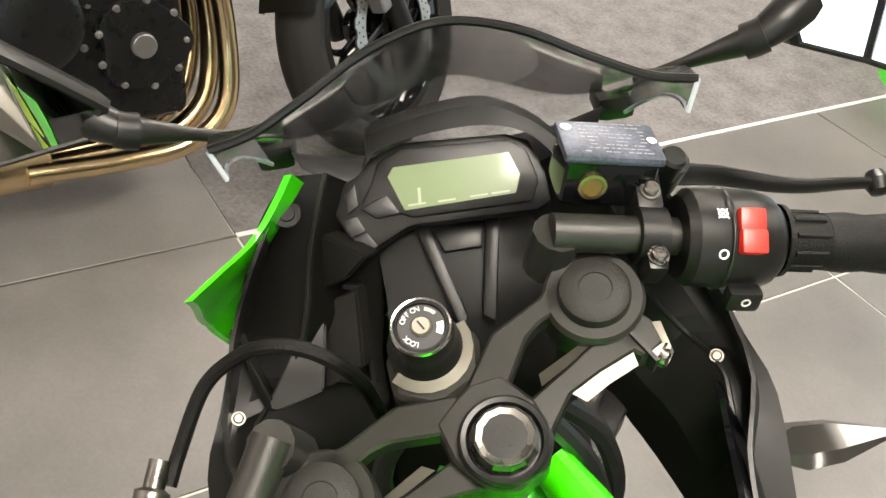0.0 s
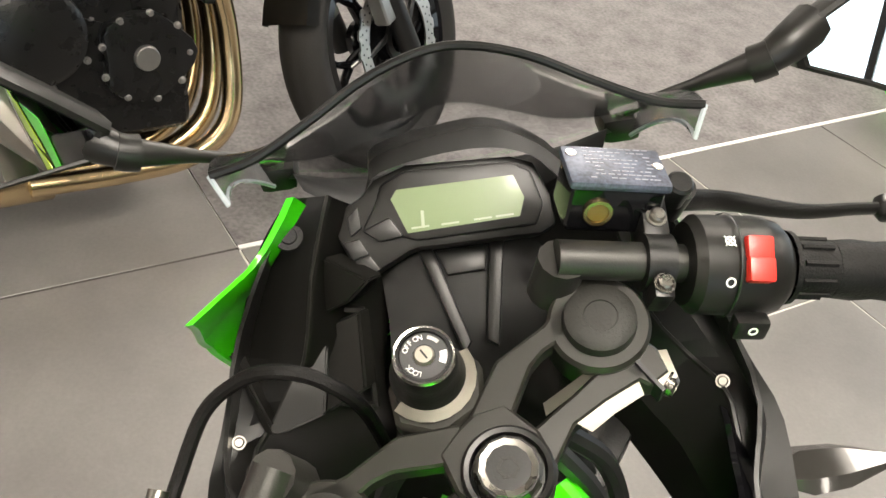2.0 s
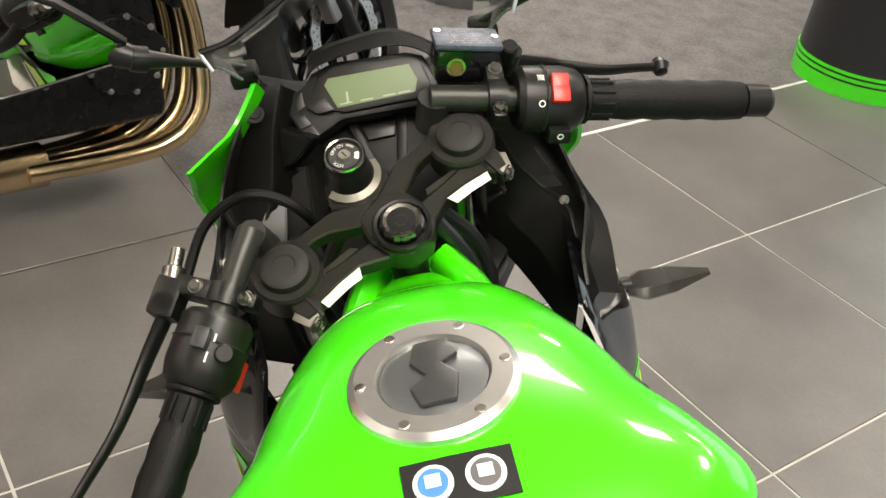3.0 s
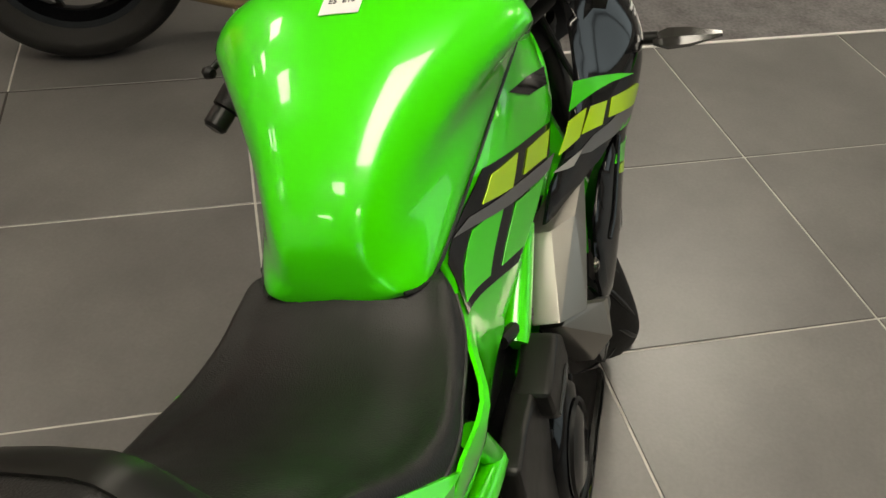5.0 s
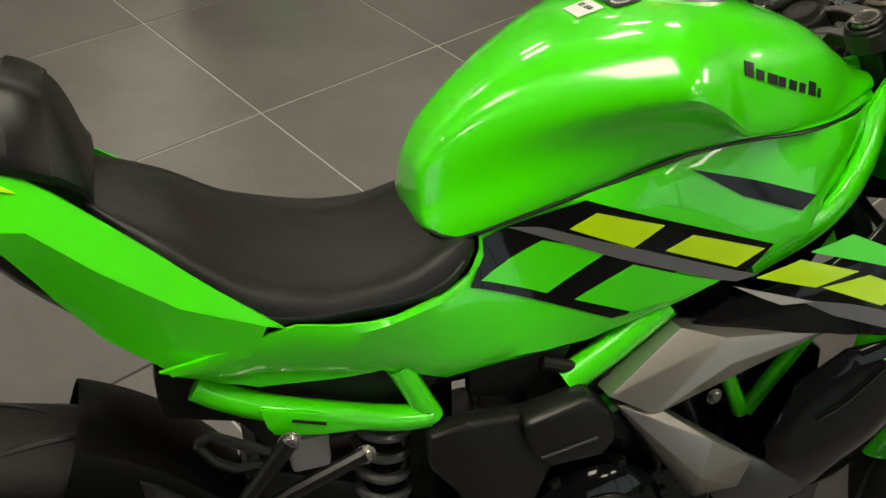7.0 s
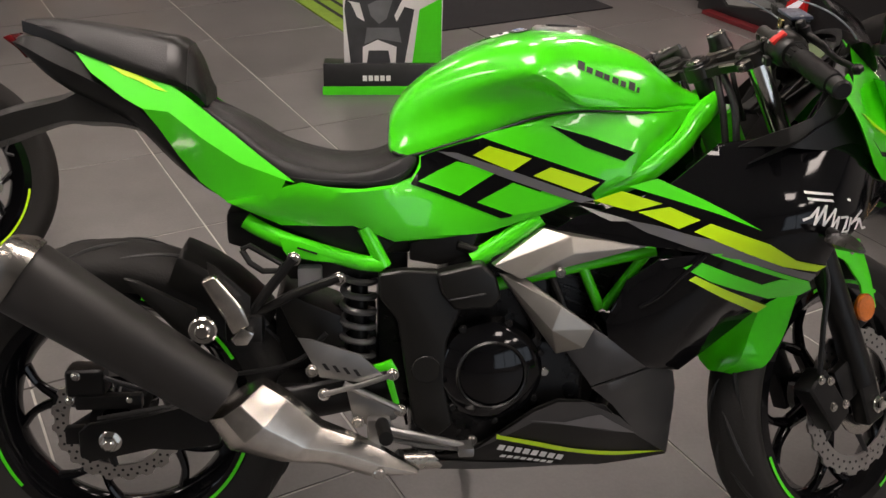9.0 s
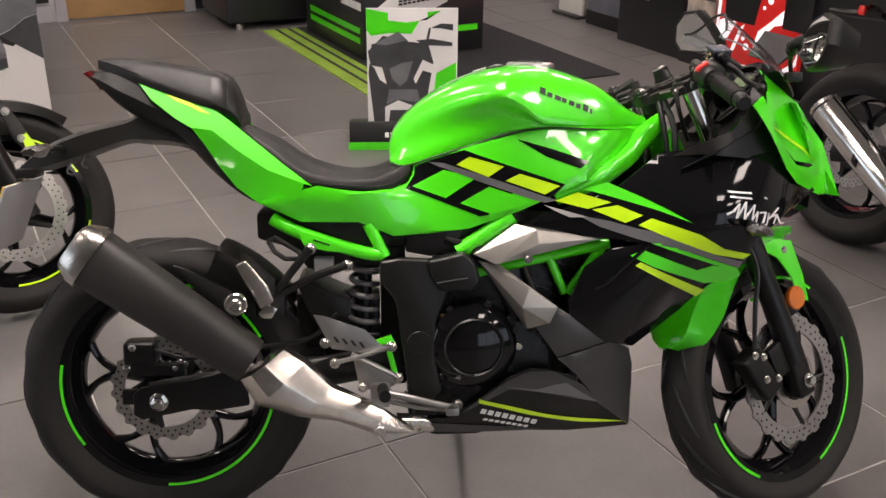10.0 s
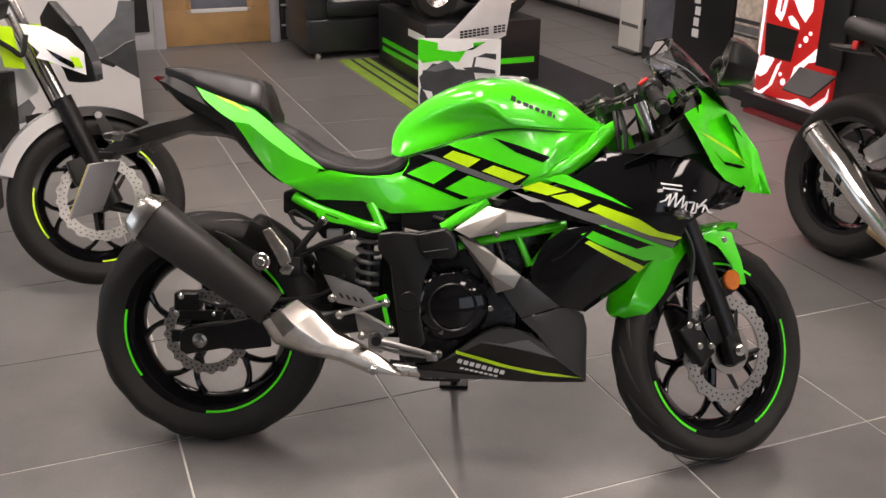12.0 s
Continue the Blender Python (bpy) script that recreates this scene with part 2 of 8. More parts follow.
STRIP = mat("pale_aluminium_strip", (0.78, 0.76, 0.73), 0.5, 0.2, 0, 0.08, 20)
OAK = mat("oak_veneer", (0.46, 0.27, 0.105), 0.42, 0, 0.2, 0.18, 6, 0.05, 90)

# ---- building helpers ----
def part(name, bm, material, parent=None, label="", m=None, sharp=35.0):
    """Links a bmesh as one mesh object, under a thing or a part."""
    bmesh.ops.recalc_face_normals(bm, faces=bm.faces)
    me = bpy.data.meshes.new(name)
    bm.to_mesh(me)
    bm.free()
    me.materials.append(material)
    me.polygons.foreach_set("use_smooth", [True] * len(me.polygons))
    me.set_sharp_from_angle(angle=radians(sharp))
    ob = new(name, me)
    if parent is not None:
        ob.parent = parent
    if m is not None:
        ob.matrix_basis = m
    if label:
        ob["label"] = label
    return ob


def thing(name, m, label, category, group=""):
    ob = new(name)
    ob.matrix_basis = m
    return tagged(ob, label, category, group)


def merged(*bms):
    out = bmesh.new()
    for b in bms:
        me = bpy.data.meshes.new("tmp")
        b.to_mesh(me)
        out.from_mesh(me)
        bpy.data.meshes.remove(me)
        b.free()
    return out


def moved(bm, m):
    bmesh.ops.transform(bm, matrix=m, verts=bm.verts)
    return bm


def mirrored(bm):
    bmesh.ops.scale(bm, vec=(1, -1, 1), verts=bm.verts)
    bmesh.ops.reverse_faces(bm, faces=bm.faces)
    return bm


def block(lo, hi, bevel=0.003, seg=2):
    bm = bmesh.new()
    bmesh.ops.create_cube(bm, size=1)
    for v in bm.verts:
        v.co = Vector([lo[k] + (hi[k] - lo[k]) * (v.co[k] + 0.5) for k in range(3)])
    if bevel:
        bmesh.ops.bevel(bm, geom=bm.edges[:], offset=bevel, segments=seg, affect="EDGES", profile=0.6)
    return bm


def spline(pts, n):
    """Catmull-Rom through points of any dimension: n steps a span."""
    p = np.array(pts, float)
    q = np.vstack([2 * p[0] - p[1], p, 2 * p[-1] - p[-2]])
    out = []
    for k in range(1, len(q) - 2):
        a, b, c, d = q[k - 1], q[k], q[k + 1], q[k + 2]
        for s in np.linspace(0, 1, n, endpoint=False):
            out.append(0.5 * (2 * b + (c - a) * s + (2 * a - 5 * b + 4 * c - d) * s**2 + (3 * b - a - 3 * c + d) * s**3))
    out.append(p[-1])
    return out


def skin(rows, closed=False, caps=False):
    """A grid of faces over rows of points."""
    bm = bmesh.new()
    vs = [[bm.verts.new(p) for p in row] for row in rows]
    n = len(rows[0])
    for a, b in zip(vs, vs[1:]):
        for k in range(n if closed else n - 1):
            bm.faces.new((a[k], a[(k + 1) % n], b[(k + 1) % n], b[k]))
    if caps:
        bm.faces.new(vs[0][::-1])
        bm.faces.new(vs[-1])
    return bm


def tube(pts, r, seg=10, smooth=0, caps=True, flat=1.0):
    """A round bar along points; r may be a list. flat squeezes it across."""
    pts = [Vector(p) for p in (spline(pts, smooth) if smooth else pts)]
    rs = list(np.interp(np.linspace(0, 1, len(pts)), np.linspace(0, 1, len(r)), r)) if isinstance(r, (list, tuple)) else [r] * len(pts)
    rows, up = [], None
    for k, p in enumerate(pts):
        d = (pts[min(k + 1, len(pts) - 1)] - pts[max(k - 1, 0)]).normalized()
        if up is None:
            up = Vector((0, 0, 1)) if abs(d.z) < 0.9 else Vector((1, 0, 0))
        side = d.cross(up).normalized()
        up = side.cross(d).normalized()
        rows.append([p + (side * math.cos(a) * flat + up * math.sin(a)) * rs[k] for a in np.linspace(0, 2 * math.pi, seg, endpoint=False)])
    return skin(rows, True, caps)


def lathe(profile, seg=40, closed=False, caps=False):
    """Turns a profile of (radius, height along y) round the y axis."""
    rows = []
    for a in np.linspace(0, 2 * math.pi, seg, endpoint=False):
        rows.append([Vector((r * math.cos(a), h, r * math.sin(a))) for r, h in profile])
    bm = bmesh.new()
    vs = [[bm.verts.new(p) for p in row] for row in rows]
    n = len(profile)
    for k in range(seg):
        a, b = vs[k], vs[(k + 1) % seg]
        for j in range(n if closed else n - 1):
            bm.faces.new((a[j], a[(j + 1) % n], b[(j + 1) % n], b[j]))
    if caps:
        bm.faces.new([row[0] for row in vs])
        bm.faces.new([row[-1] for row in vs][::-1])
    bmesh.ops.remove_doubles(bm, verts=bm.verts, dist=1e-6)
    return bm


def disc_bm(r, h, seg=24, bevel=0.0):
    """A short cylinder along y from 0 to h, with a chamfered far rim."""
    b = bevel or min(r, abs(h)) * 0.2
    s = 1 if h > 0 else -1
    return lathe([(1e-4, 0), (r, 0), (r, h - s * b), (r - b, h), (1e-4, h)], seg)


def prism(poly, y0, y1, bevel=0.0, seg=2):
    """An outline of (x, z) points with thickness from y0 to y1."""
    bm = bmesh.new()
    a = [bm.verts.new((x, y0, z)) for x, z in poly]
    b = [bm.verts.new((x, y1, z)) for x, z in poly]
    bm.faces.new(a)
    bm.faces.new(b[::-1])
    n = len(poly)
    for k in range(n):
        bm.faces.new((a[k], b[k], b[(k + 1) % n], a[(k + 1) % n]))
    bmesh.ops.recalc_face_normals(bm, faces=bm.faces)
    if bevel:
        bmesh.ops.bevel(bm, geom=bm.edges[:], offset=bevel, segments=seg, affect="EDGES", profile=0.6, clamp_overlap=True)
    return bm


def surface(points):
    """A smooth sheet y(x, z) through a few (x, z, y) points: thin-plate interpolation."""
    p = np.array(points, float)
    d = np.linalg.norm(p[:, None, :2] - p[None, :, :2], axis=2)
    k = np.where(d > 0, d**2 * np.log(d + 1e-12), 0) + 1e-4 * np.eye(len(p))
    q = np.c_[np.ones(len(p)), p[:, :2]]
    w = np.linalg.solve(np.block([[k, q], [q.T, np.zeros((3, 3))]]), np.r_[p[:, 2], 0, 0, 0])

    def y(x, z):
        e = np.hypot(p[:, 0] - x, p[:, 1] - z)
        return float((np.where(e > 0, e**2 * np.log(e + 1e-12), 0) * w[:-3]).sum() + w[-3] + w[-2] * x + w[-1] * z)

    return y


def panel(poly, yf, thick=0.003, step=0.02, lift=0.0, rim=0.0, side=-1):
    """A body panel: an outline in side view, laid on the sheet yf, with thickness inward and an edge rolled in by rim."""
    bm = bmesh.new()
    bm.faces.new([bm.verts.new((x, 0, z)) for x, z in poly])
    xs, zs = [p[0] for p in poly], [p[1] for p in poly]
    for lo, hi, no in ((min(xs), max(xs), (1, 0, 0)), (min(zs), max(zs), (0, 0, 1))):
        for c in np.arange(lo + step * 0.5, hi, step):
            bmesh.ops.bisect_plane(bm, geom=bm.verts[:] + bm.edges[:] + bm.faces[:], dist=1e-5, plane_co=Vector(no) * c, plane_no=no)
    edge = {v for e in bm.edges if e.is_boundary for v in e.verts}
    for v in bm.verts:
        v.co.y = yf(v.co.x, v.co.z) + side * lift - (side * rim if v in edge else 0)
    out = bm.copy()
    for v in out.verts:
        v.co.y -= side * thick
    bmesh.ops.reverse_faces(out, faces=out.faces)
    bound = [e.index for e in bm.edges if e.is_boundary]
    n = len(bm.verts)
    bm.verts.index_update()
    pairs = [(e.verts[0].index, e.verts[1].index) for e in bm.edges if e.is_boundary]
    both = merged(bm, out)
    both.verts.ensure_lookup_table()
    for a, b in pairs:
        both.faces.new((both.verts[a], both.verts[b], both.verts[b + n], both.verts[a + n]))
    return both


def bolt(r=0.007, h=0.006, hexed=True):
    """A bolt head that stands out along -y."""
    head = disc_bm(r, -h, 20, r * 0.25)
    sock = lathe([(r * 0.5, -h - 0.0002), (r * 0.45, -h + 0.002), (1e-4, -h + 0.002)], 6 if hexed else 12)
    wash = disc_bm(r * 1.35, -h * 0.25, 20)
    return merged(head, sock, wash)


def at(x, y, z, rx=0, ry=0, rz=0):
    return pose(x, y, z, rx, ry, rz)


def bars(parent, material, spots, yf, lift=0.0016):
    """Short plain print bars on a panel: (x0, x1, z, height, slope)."""
    for x0, x1, z, h, s in spots:
        o = [(x0, z), (x1, z + s * (x1 - x0)), (x1 + h * 0.25, z + h + s * (x1 - x0)), (x0 + h * 0.25, z + h)]
        part("print_bar", panel(o, yf, 0.0008, 0.02, lift), material, parent)

# ---- the green sports motorcycle, in its own frame: x ahead, y to its left, z up, the rear tyre's contact at the origin ----
def slab(poly, z0, z1, bevel=0.0, seg=2):
    """An outline of (x, y) points with thickness from z0 to z1."""
    bm = prism([(x, y) for x, y in poly], z0, z1, bevel, seg)
    for v in bm.verts:
        v.co.y, v.co.z = v.co.z, v.co.y
    bmesh.ops.recalc_face_normals(bm, faces=bm.faces)
    return bm


def wheel(name, parent, m, r_tyre, width, rim_w, turn, disc_r, label, stripe=None, grooves=16):
    """A cast wheel with five forked spokes, its tyre, stripe, hub and toothed brake disc on the right."""
    rr = 0.2159
    h = rim_w / 2
    rim = part(name, lathe([(rr + 0.010, -h), (rr + 0.010, -h + 0.006), (rr - 0.006, -h + 0.012), (rr - 0.014, -h * 0.3), (rr - 0.014, h * 0.3),
                            (rr - 0.006, h - 0.012), (rr + 0.010, h - 0.006), (rr + 0.010, h), (rr - 0.008, h), (rr - 0.030, h * 0.45),
                            (rr - 0.036, 0), (rr - 0.030, -h * 0.45), (rr - 0.008, -h)], 72, True), BLACK_GLOSS, parent, label, m)
    w, a = width / 2, r_tyre - rr
    prof = [(rr + 0.004, -h + 0.004), (rr + 0.014, -h - 0.002), (rr + a * 0.35, -w * 0.93), (rr + a * 0.55, -w), (rr + a * 0.75, -w * 0.86), (rr + a * 0.92, -w * 0.5), (r_tyre, 0)]
    prof = [tuple(p) for p in spline(prof, 4)]
    prof = prof + [(p[0], -p[1]) for p in prof[-2::-1]]
    tyre = part("tyre", lathe(prof, 96), RUBBER, rim, "black rubber tyre with curved tread grooves")
    # tread grooves: slim sunk strips, swept back from the shoulder
    for k in range(grooves):
        for s in (-1, 1):
            pts = []
            for q in np.linspace(0, 1, 7):
                y = s * w * (0.12 + 0.68 * q)
                rad = float(np.interp(abs(y) / w, [0, 0.5, 0.86], [r_tyre, rr + a * 0.92, rr + a * 0.75])) + 0.0004
                ang = 2 * math.pi * (k + 0.25 * s) / max(grooves, 1) + 0.42 * q**1.4
                pts.append((rad * math.cos(ang), y, rad * math.sin(ang)))
            part("tread_groove", tube(pts, [0.001, 0.0042, 0.0042, 0.001], 6), BLACK_INK, tyre)
    for s in (-1, 1) if stripe else ():
        for a0, a1 in ((150, 198), (250, 330), (10, 60)):
            rows = []
            for ang in np.radians(np.linspace(a0 + turn * 0.1, a1 + turn * 0.1, 30)):
                rows.append([(q * math.cos(ang), s * (h + 0.0012), q * math.sin(ang)) for q in (rr + 0.001, rr + 0.0075)])
            part("rim_stripe", skin(rows), stripe, rim, "bright rim stripe")
    hub = part("hub", lathe([(0.018, -0.055), (0.045, -0.05), (0.05, -0.03), (0.038, -0.012), (0.038, 0.012), (0.05, 0.03), (0.045, 0.05), (0.018, 0.055)], 32, True), BLACK_GLOSS, rim)
    for k in range(5):
        c = radians(turn + 72 * k)
        fork_r = 0.125
        b = []
        e = Vector((math.cos(c), 0, math.sin(c)))
        b.append(tube([e * 0.04, e * fork_r], [0.016, 0.011], 10, flat=1.3))
        for s in (-1, 1):
            c2 = c + s * radians(19)
            e2 = Vector((math.cos(c2), 0, math.sin(c2)))
            b.append(tube([e * (fork_r - 0.012), e.lerp(e2, 0.5) * 0.160, e2 * (rr - 0.026)], [0.010, 0.0075, 0.0095], 10, 3, flat=1.3))
        part("spoke", merged(*b), BLACK_GLOSS, rim)
    # petal disc with drilled holes, on the right
    seg, bm = 160, bmesh.new()
    inner, outer, back_i, back_o = [], [], [], []
    y0, y1 = -0.068, -0.0635
    for k in range(seg):
        ang = 2 * math.pi * k / seg
        ro = disc_r + 0.0028 * (1 if math.sin(ang * 20) > 0 else -1)
        ri = disc_r * 0.76
        cs, sn = math.cos(ang), math.sin(ang)
        inner.append(bm.verts.new((ri * cs, y0, ri * sn)))
        outer.append(bm.verts.new((ro * cs, y0, ro * sn)))
        back_i.append(bm.verts.new((ri * cs, y1, ri * sn)))
        back_o.append(bm.verts.new((ro * cs, y1, ro * sn)))
    for k in range(seg):
        j = (k + 1) % seg
        bm.faces.new((inner[k], outer[k], outer[j], inner[j]))
        bm.faces.new((back_i[j], back_o[j], back_o[k], back_i[k]))
        bm.faces.new((outer[k], back_o[k], back_o[j], outer[j]))
        bm.faces.new((inner[j], back_i[j], back_i[k], inner[k]))
    disc = part("brake_disc", bm, DISC, rim, "drilled petal brake disc of ground steel")
    holes = []
    for k in range(40):
        for q in range(2):
            ang = 2 * math.pi * (k + 0.5 * q) / 40
            rad = disc_r * (0.84 + 0.09 * q)
            holes.append(moved(disc_bm(0.0026, -0.0006, 8), at(rad * math.cos(ang), y0, rad * math.sin(ang))))
    part("drilling", merged(*holes), BLACK_INK, disc)
    arms = []
    for k in range(5):
        ang = 2 * math.pi * k / 5 + 0.3
        e = Vector((math.cos(ang), 0, math.sin(ang)))
        e2 = Vector((math.cos(ang + 0.5), 0, math.sin(ang + 0.5)))
        arms.append(tube([e * 0.04 + Vector((0, -0.066, 0)), e2 * disc_r * 0.79 + Vector((0, -0.066, 0))], [0.009, 0.006], 8, flat=0.4))
    arms.append(moved(lathe([(0.03, 0), (0.048, 0), (0.048, 0.008), (0.03, 0.008)], 32, True), at(0, -0.07, 0)))
    part("disc_carrier", merged(*arms), BLACK_SATIN, disc)
    return rim


LEAN = Matrix.Rotation(radians(-14), 4, "X")
bike = thing("sports_motorcycle", LEAN, "lime green and black sports motorcycle leaning on its side stand", "motorcycle")

# the sheets that the body panels follow, right side
SIDE = surface([(0.21, 0.7, -0.125), (0.3, 0.735, -0.138), (0.3, 0.66, -0.112), (0.4, 0.72, -0.14), (0.42, 0.65, -0.118), (0.495, 0.72, -0.105), (0.52, 0.768, -0.088), (0.626, 0.787, -0.11), (0.692, 0.767, -0.121), (0.728, 0.816, -0.119), (0.867, 0.774, -0.128), (0.95, 0.84, -0.085), (0.63, 0.645, -0.112), (0.48, 0.632, -0.11), (0.73, 0.68, -0.126), (0.8, 0.71, -0.134), (0.9, 0.76, -0.132)])
TAIL = surface([(-0.026, 0.936, -0.05), (0.1, 0.885, -0.085), (0.06, 0.85, -0.09), (0.14, 0.85, -0.097), (0.19, 0.79, -0.115), (0.25, 0.745, -0.13), (0.19, 0.705, -0.125), (0.31, 0.73, -0.137), (0.13, 0.745, -0.115)])
FAIR = surface([(0.803, 0.689, -0.145), (0.832, 0.714, -0.15), (0.901, 0.738, -0.153), (0.997, 0.795, -0.142), (1.062, 0.805, -0.15), (1.125, 0.81, -0.157), (1.098, 0.699, -0.21), (1.16, 0.66, -0.207), (1.15, 0.584, -0.185), (1.232, 0.797, -0.15), (1.315, 0.72, -0.09), (1.24, 0.69, -0.165), (0.88, 0.638, -0.165), (0.725, 0.654, -0.13), (0.85, 0.576, -0.165), (0.816, 0.494, -0.165), (0.892, 0.43, -0.165), (1.05, 0.49, -0.135), (0.953, 0.412, -0.14), (1.0, 0.6, -0.19), (1.0, 0.53, -0.178), (0.95, 0.475, -0.172), (0.75, 0.463, -0.16)])
BELLY = surface([(0.8, 0.386, -0.163), (0.889, 0.412, -0.158), (0.95, 0.4, -0.12), (0.966, 0.365, -0.1), (0.97, 0.22, -0.06), (0.72, 0.23, -0.115), (0.505, 0.23, -0.1), (0.51, 0.252, -0.115), (0.61, 0.27, -0.135), (0.72, 0.344, -0.152), (0.85, 0.3, -0.135)])
NOSE = surface([(1.202, 0.956, -0.108), (1.19, 0.92, -0.132), (1.176, 0.902, -0.16), (1.162, 0.886, -0.19), (1.214, 0.847, -0.175), (1.273, 0.754, -0.14), (1.35, 0.704, -0.06), (1.387, 0.699, -0.02), (1.37, 0.715, -0.035), (1.317, 0.795, -0.075), (1.261, 0.848, -0.105), (1.224, 0.901, -0.122)])


def both_sides(name, poly, yf, material, thick=0.004, step=0.02, rim=0.0, label="", lift=0.0, parent=None):
    """A panel on the right and its mirror image on the left. Returns the right one."""
    right = part(name, panel(poly, yf, thick, step, lift, rim), material, parent or bike, label)
    part(name, mirrored(panel(poly, yf, thick, step, lift, rim)), material, parent or bike, label)
    return right


def decal(poly, yf, material, parent, lift=0.0014, name="decal"):
    part(name, panel(poly, yf, 0.0008, 0.02, lift), material, parent)
    part(name, mirrored(panel(poly, yf, 0.0008, 0.02, lift)), material, parent)


# -- wheels --
rear_wheel = wheel("rear_wheel", bike, at(0, 0, 0.307), 0.307, 0.128, 0.092, 172, 0.110, "gloss black cast rear wheel with green rim stripes", GREEN_DECAL)
STEER = Matrix(((0.90996, 0, -0.41469, 0.995), (0, 1, 0, 0), (0.41469, 0, 0.90996, 0.917), (0, 0, 0, 1))) @ Matrix.Rotation(radians(30), 4, "Z")
AXLE = 0.018
front_wheel = wheel("front_wheel", bike, STEER @ at(AXLE, 0, -0.706), 0.289, 0.104, 0.078, 245, 0.137, "gloss black cast front wheel with green rim stripes", GREEN_DECAL)

# -- fuel tank --
from mathutils.bvhtree import BVHTree

TANK_ROWS = [  # x, top, crease half width, its height, lower half, lower edge
    (0.469, 0.800, 0.034, 0.790, 0.042, 0.776), (0.474, 0.828, 0.042, 0.804, 0.060, 0.772), (0.498, 0.864, 0.054, 0.832, 0.077, 0.767),
    (0.545, 0.903, 0.075, 0.862, 0.088, 0.782), (0.60, 0.934, 0.106, 0.886, 0.097, 0.800), (0.65, 0.953, 0.136, 0.900, 0.105, 0.816),
    (0.69, 0.962, 0.157, 0.905, 0.111, 0.830), (0.725, 0.966, 0.153, 0.890, 0.115, 0.838), (0.766, 0.965, 0.138, 0.861, 0.117, 0.843),
    (0.80, 0.959, 0.128, 0.856, 0.117, 0.844), (0.84, 0.947, 0.115, 0.853, 0.113, 0.842), (0.89, 0.927, 0.094, 0.850, 0.094, 0.838),
    (0.93, 0.900, 0.070, 0.848, 0.074, 0.836), (0.965, 0.874, 0.048, 0.847, 0.054, 0.836), (1.000, 0.858, 0.026, 0.846, 0.030, 0.834)]


def tank_section(row):
    x, top, w, zw, wb, zb = row
    half = [(0.0, top), (w * 0.34, top - 0.03 * (top - zw)), (w * 0.62, top - 0.14 * (top - zw)), (w * 0.86, top - 0.42 * (top - zw)), (w, zw),
            (0.42 * w + 0.58 * wb - 0.005, 0.55 * zw + 0.45 * zb), (wb, zb), (wb * 0.6, zb - 0.012)]
    h = spline(half, 4)
    return [(x, -p[0], p[1]) for p in h[::-1]] + [(x, p[0], p[1]) for p in h[1:]]


tank_bm = skin([tank_section(r) for r in spline(TANK_ROWS, 5)], False, True)
TANK_HULL = BVHTree.FromBMesh(tank_bm)
tank = part("fuel_tank", tank_bm, GREEN, bike, "glossy lime green fuel tank")
for s in (-1, 1):
    part("seam_flange", tube([(r[0], s * (r[4] + 0.002), r[5] - 0.001) for r in spline(TANK_ROWS[1:], 2)], 0.0019, 6), BLACK_INK, tank)


def tank_top(x, y):
    hit = TANK_HULL.ray_cast(Vector((x, y, 1.2)), Vector((0, 0, -1)))[0]
    return hit.z if hit else 0.95


def on_tank(poly, material, parent, name, lift=0.0016, thick=-0.0006):
    """A sticker of (x, y) points laid over the tank's top."""
    bm = bmesh.new()
    bm.faces.new([bm.verts.new((x, y, 0)) for x, y in poly])
    for no in ((1, 0, 0), (0, 1, 0)):
        for c in np.arange(-0.2, 1.0, 0.012):
            bmesh.ops.bisect_plane(bm, geom=bm.verts[:] + bm.edges[:] + bm.faces[:], dist=1e-5, plane_co=Vector(no) * c, plane_no=no)
    for v in bm.verts:
        v.co.z = tank_top(v.co.x, v.co.y) + lift
    bmesh.ops.solidify(bm, geom=bm.faces[:], thickness=thick)
    return part(name, bm, material, parent)


# filler: alloy ring with six screws, grey lock cap with a raised grip
FILL = Matrix.Translation((0.762, 0.002, 0.964)) @ Matrix.Rotation(radians(1.5), 4, "Y")
ring = lathe([(0.031, 0.002), (0.033, 0.006), (0.045, 0.006), (0.049, 0.003), (0.050, -0.004), (0.031, -0.004)], 48, True)
filler = part("filler_ring", moved(ring, Matrix.Rotation(radians(90), 4, "X")), FILLER, tank, "satin alloy fuel filler ring", FILL)
cap_bm = lathe([(1e-4, 0.006), (0.024, 0.006), (0.031, 0.003), (0.031, -0.003)], 40)
part("filler_cap", moved(cap_bm, Matrix.Rotation(radians(90), 4, "X")), CAP_GREY, filler, "grey locking filler cap")
part("cap_grip", slab([(-0.026, -0.010), (-0.006, -0.014), (0.004, -0.006), (0.010, -0.016), (0.024, -0.012), (0.024, 0.008), (0.008, 0.012), (-0.004, 0.004), (-0.012, 0.014), (-0.026, 0.010)], 0.0055, 0.0095, 0.0015), GREY_PLASTIC, filler)
for k in range(6):
    a = radians(30 + 60 * k)
    part("cap_screw", moved(disc_bm(0.0032, 0.002, 12), Matrix.Translation((0.041 * math.cos(a), 0.041 * math.sin(a), 0.005)) @ Matrix.Rotation(radians(90), 4, "X")), BRUSHED, filler)
STX = 0.690
warn = on_tank([(STX - 0.014, -0.0290), (STX + 0.014, -0.0290), (STX + 0.014, 0.0290), (STX - 0.014, 0.0290)], BLACK_INK, tank, "warning_sticker")
warn["label"] = "black warning sticker with two round symbols"
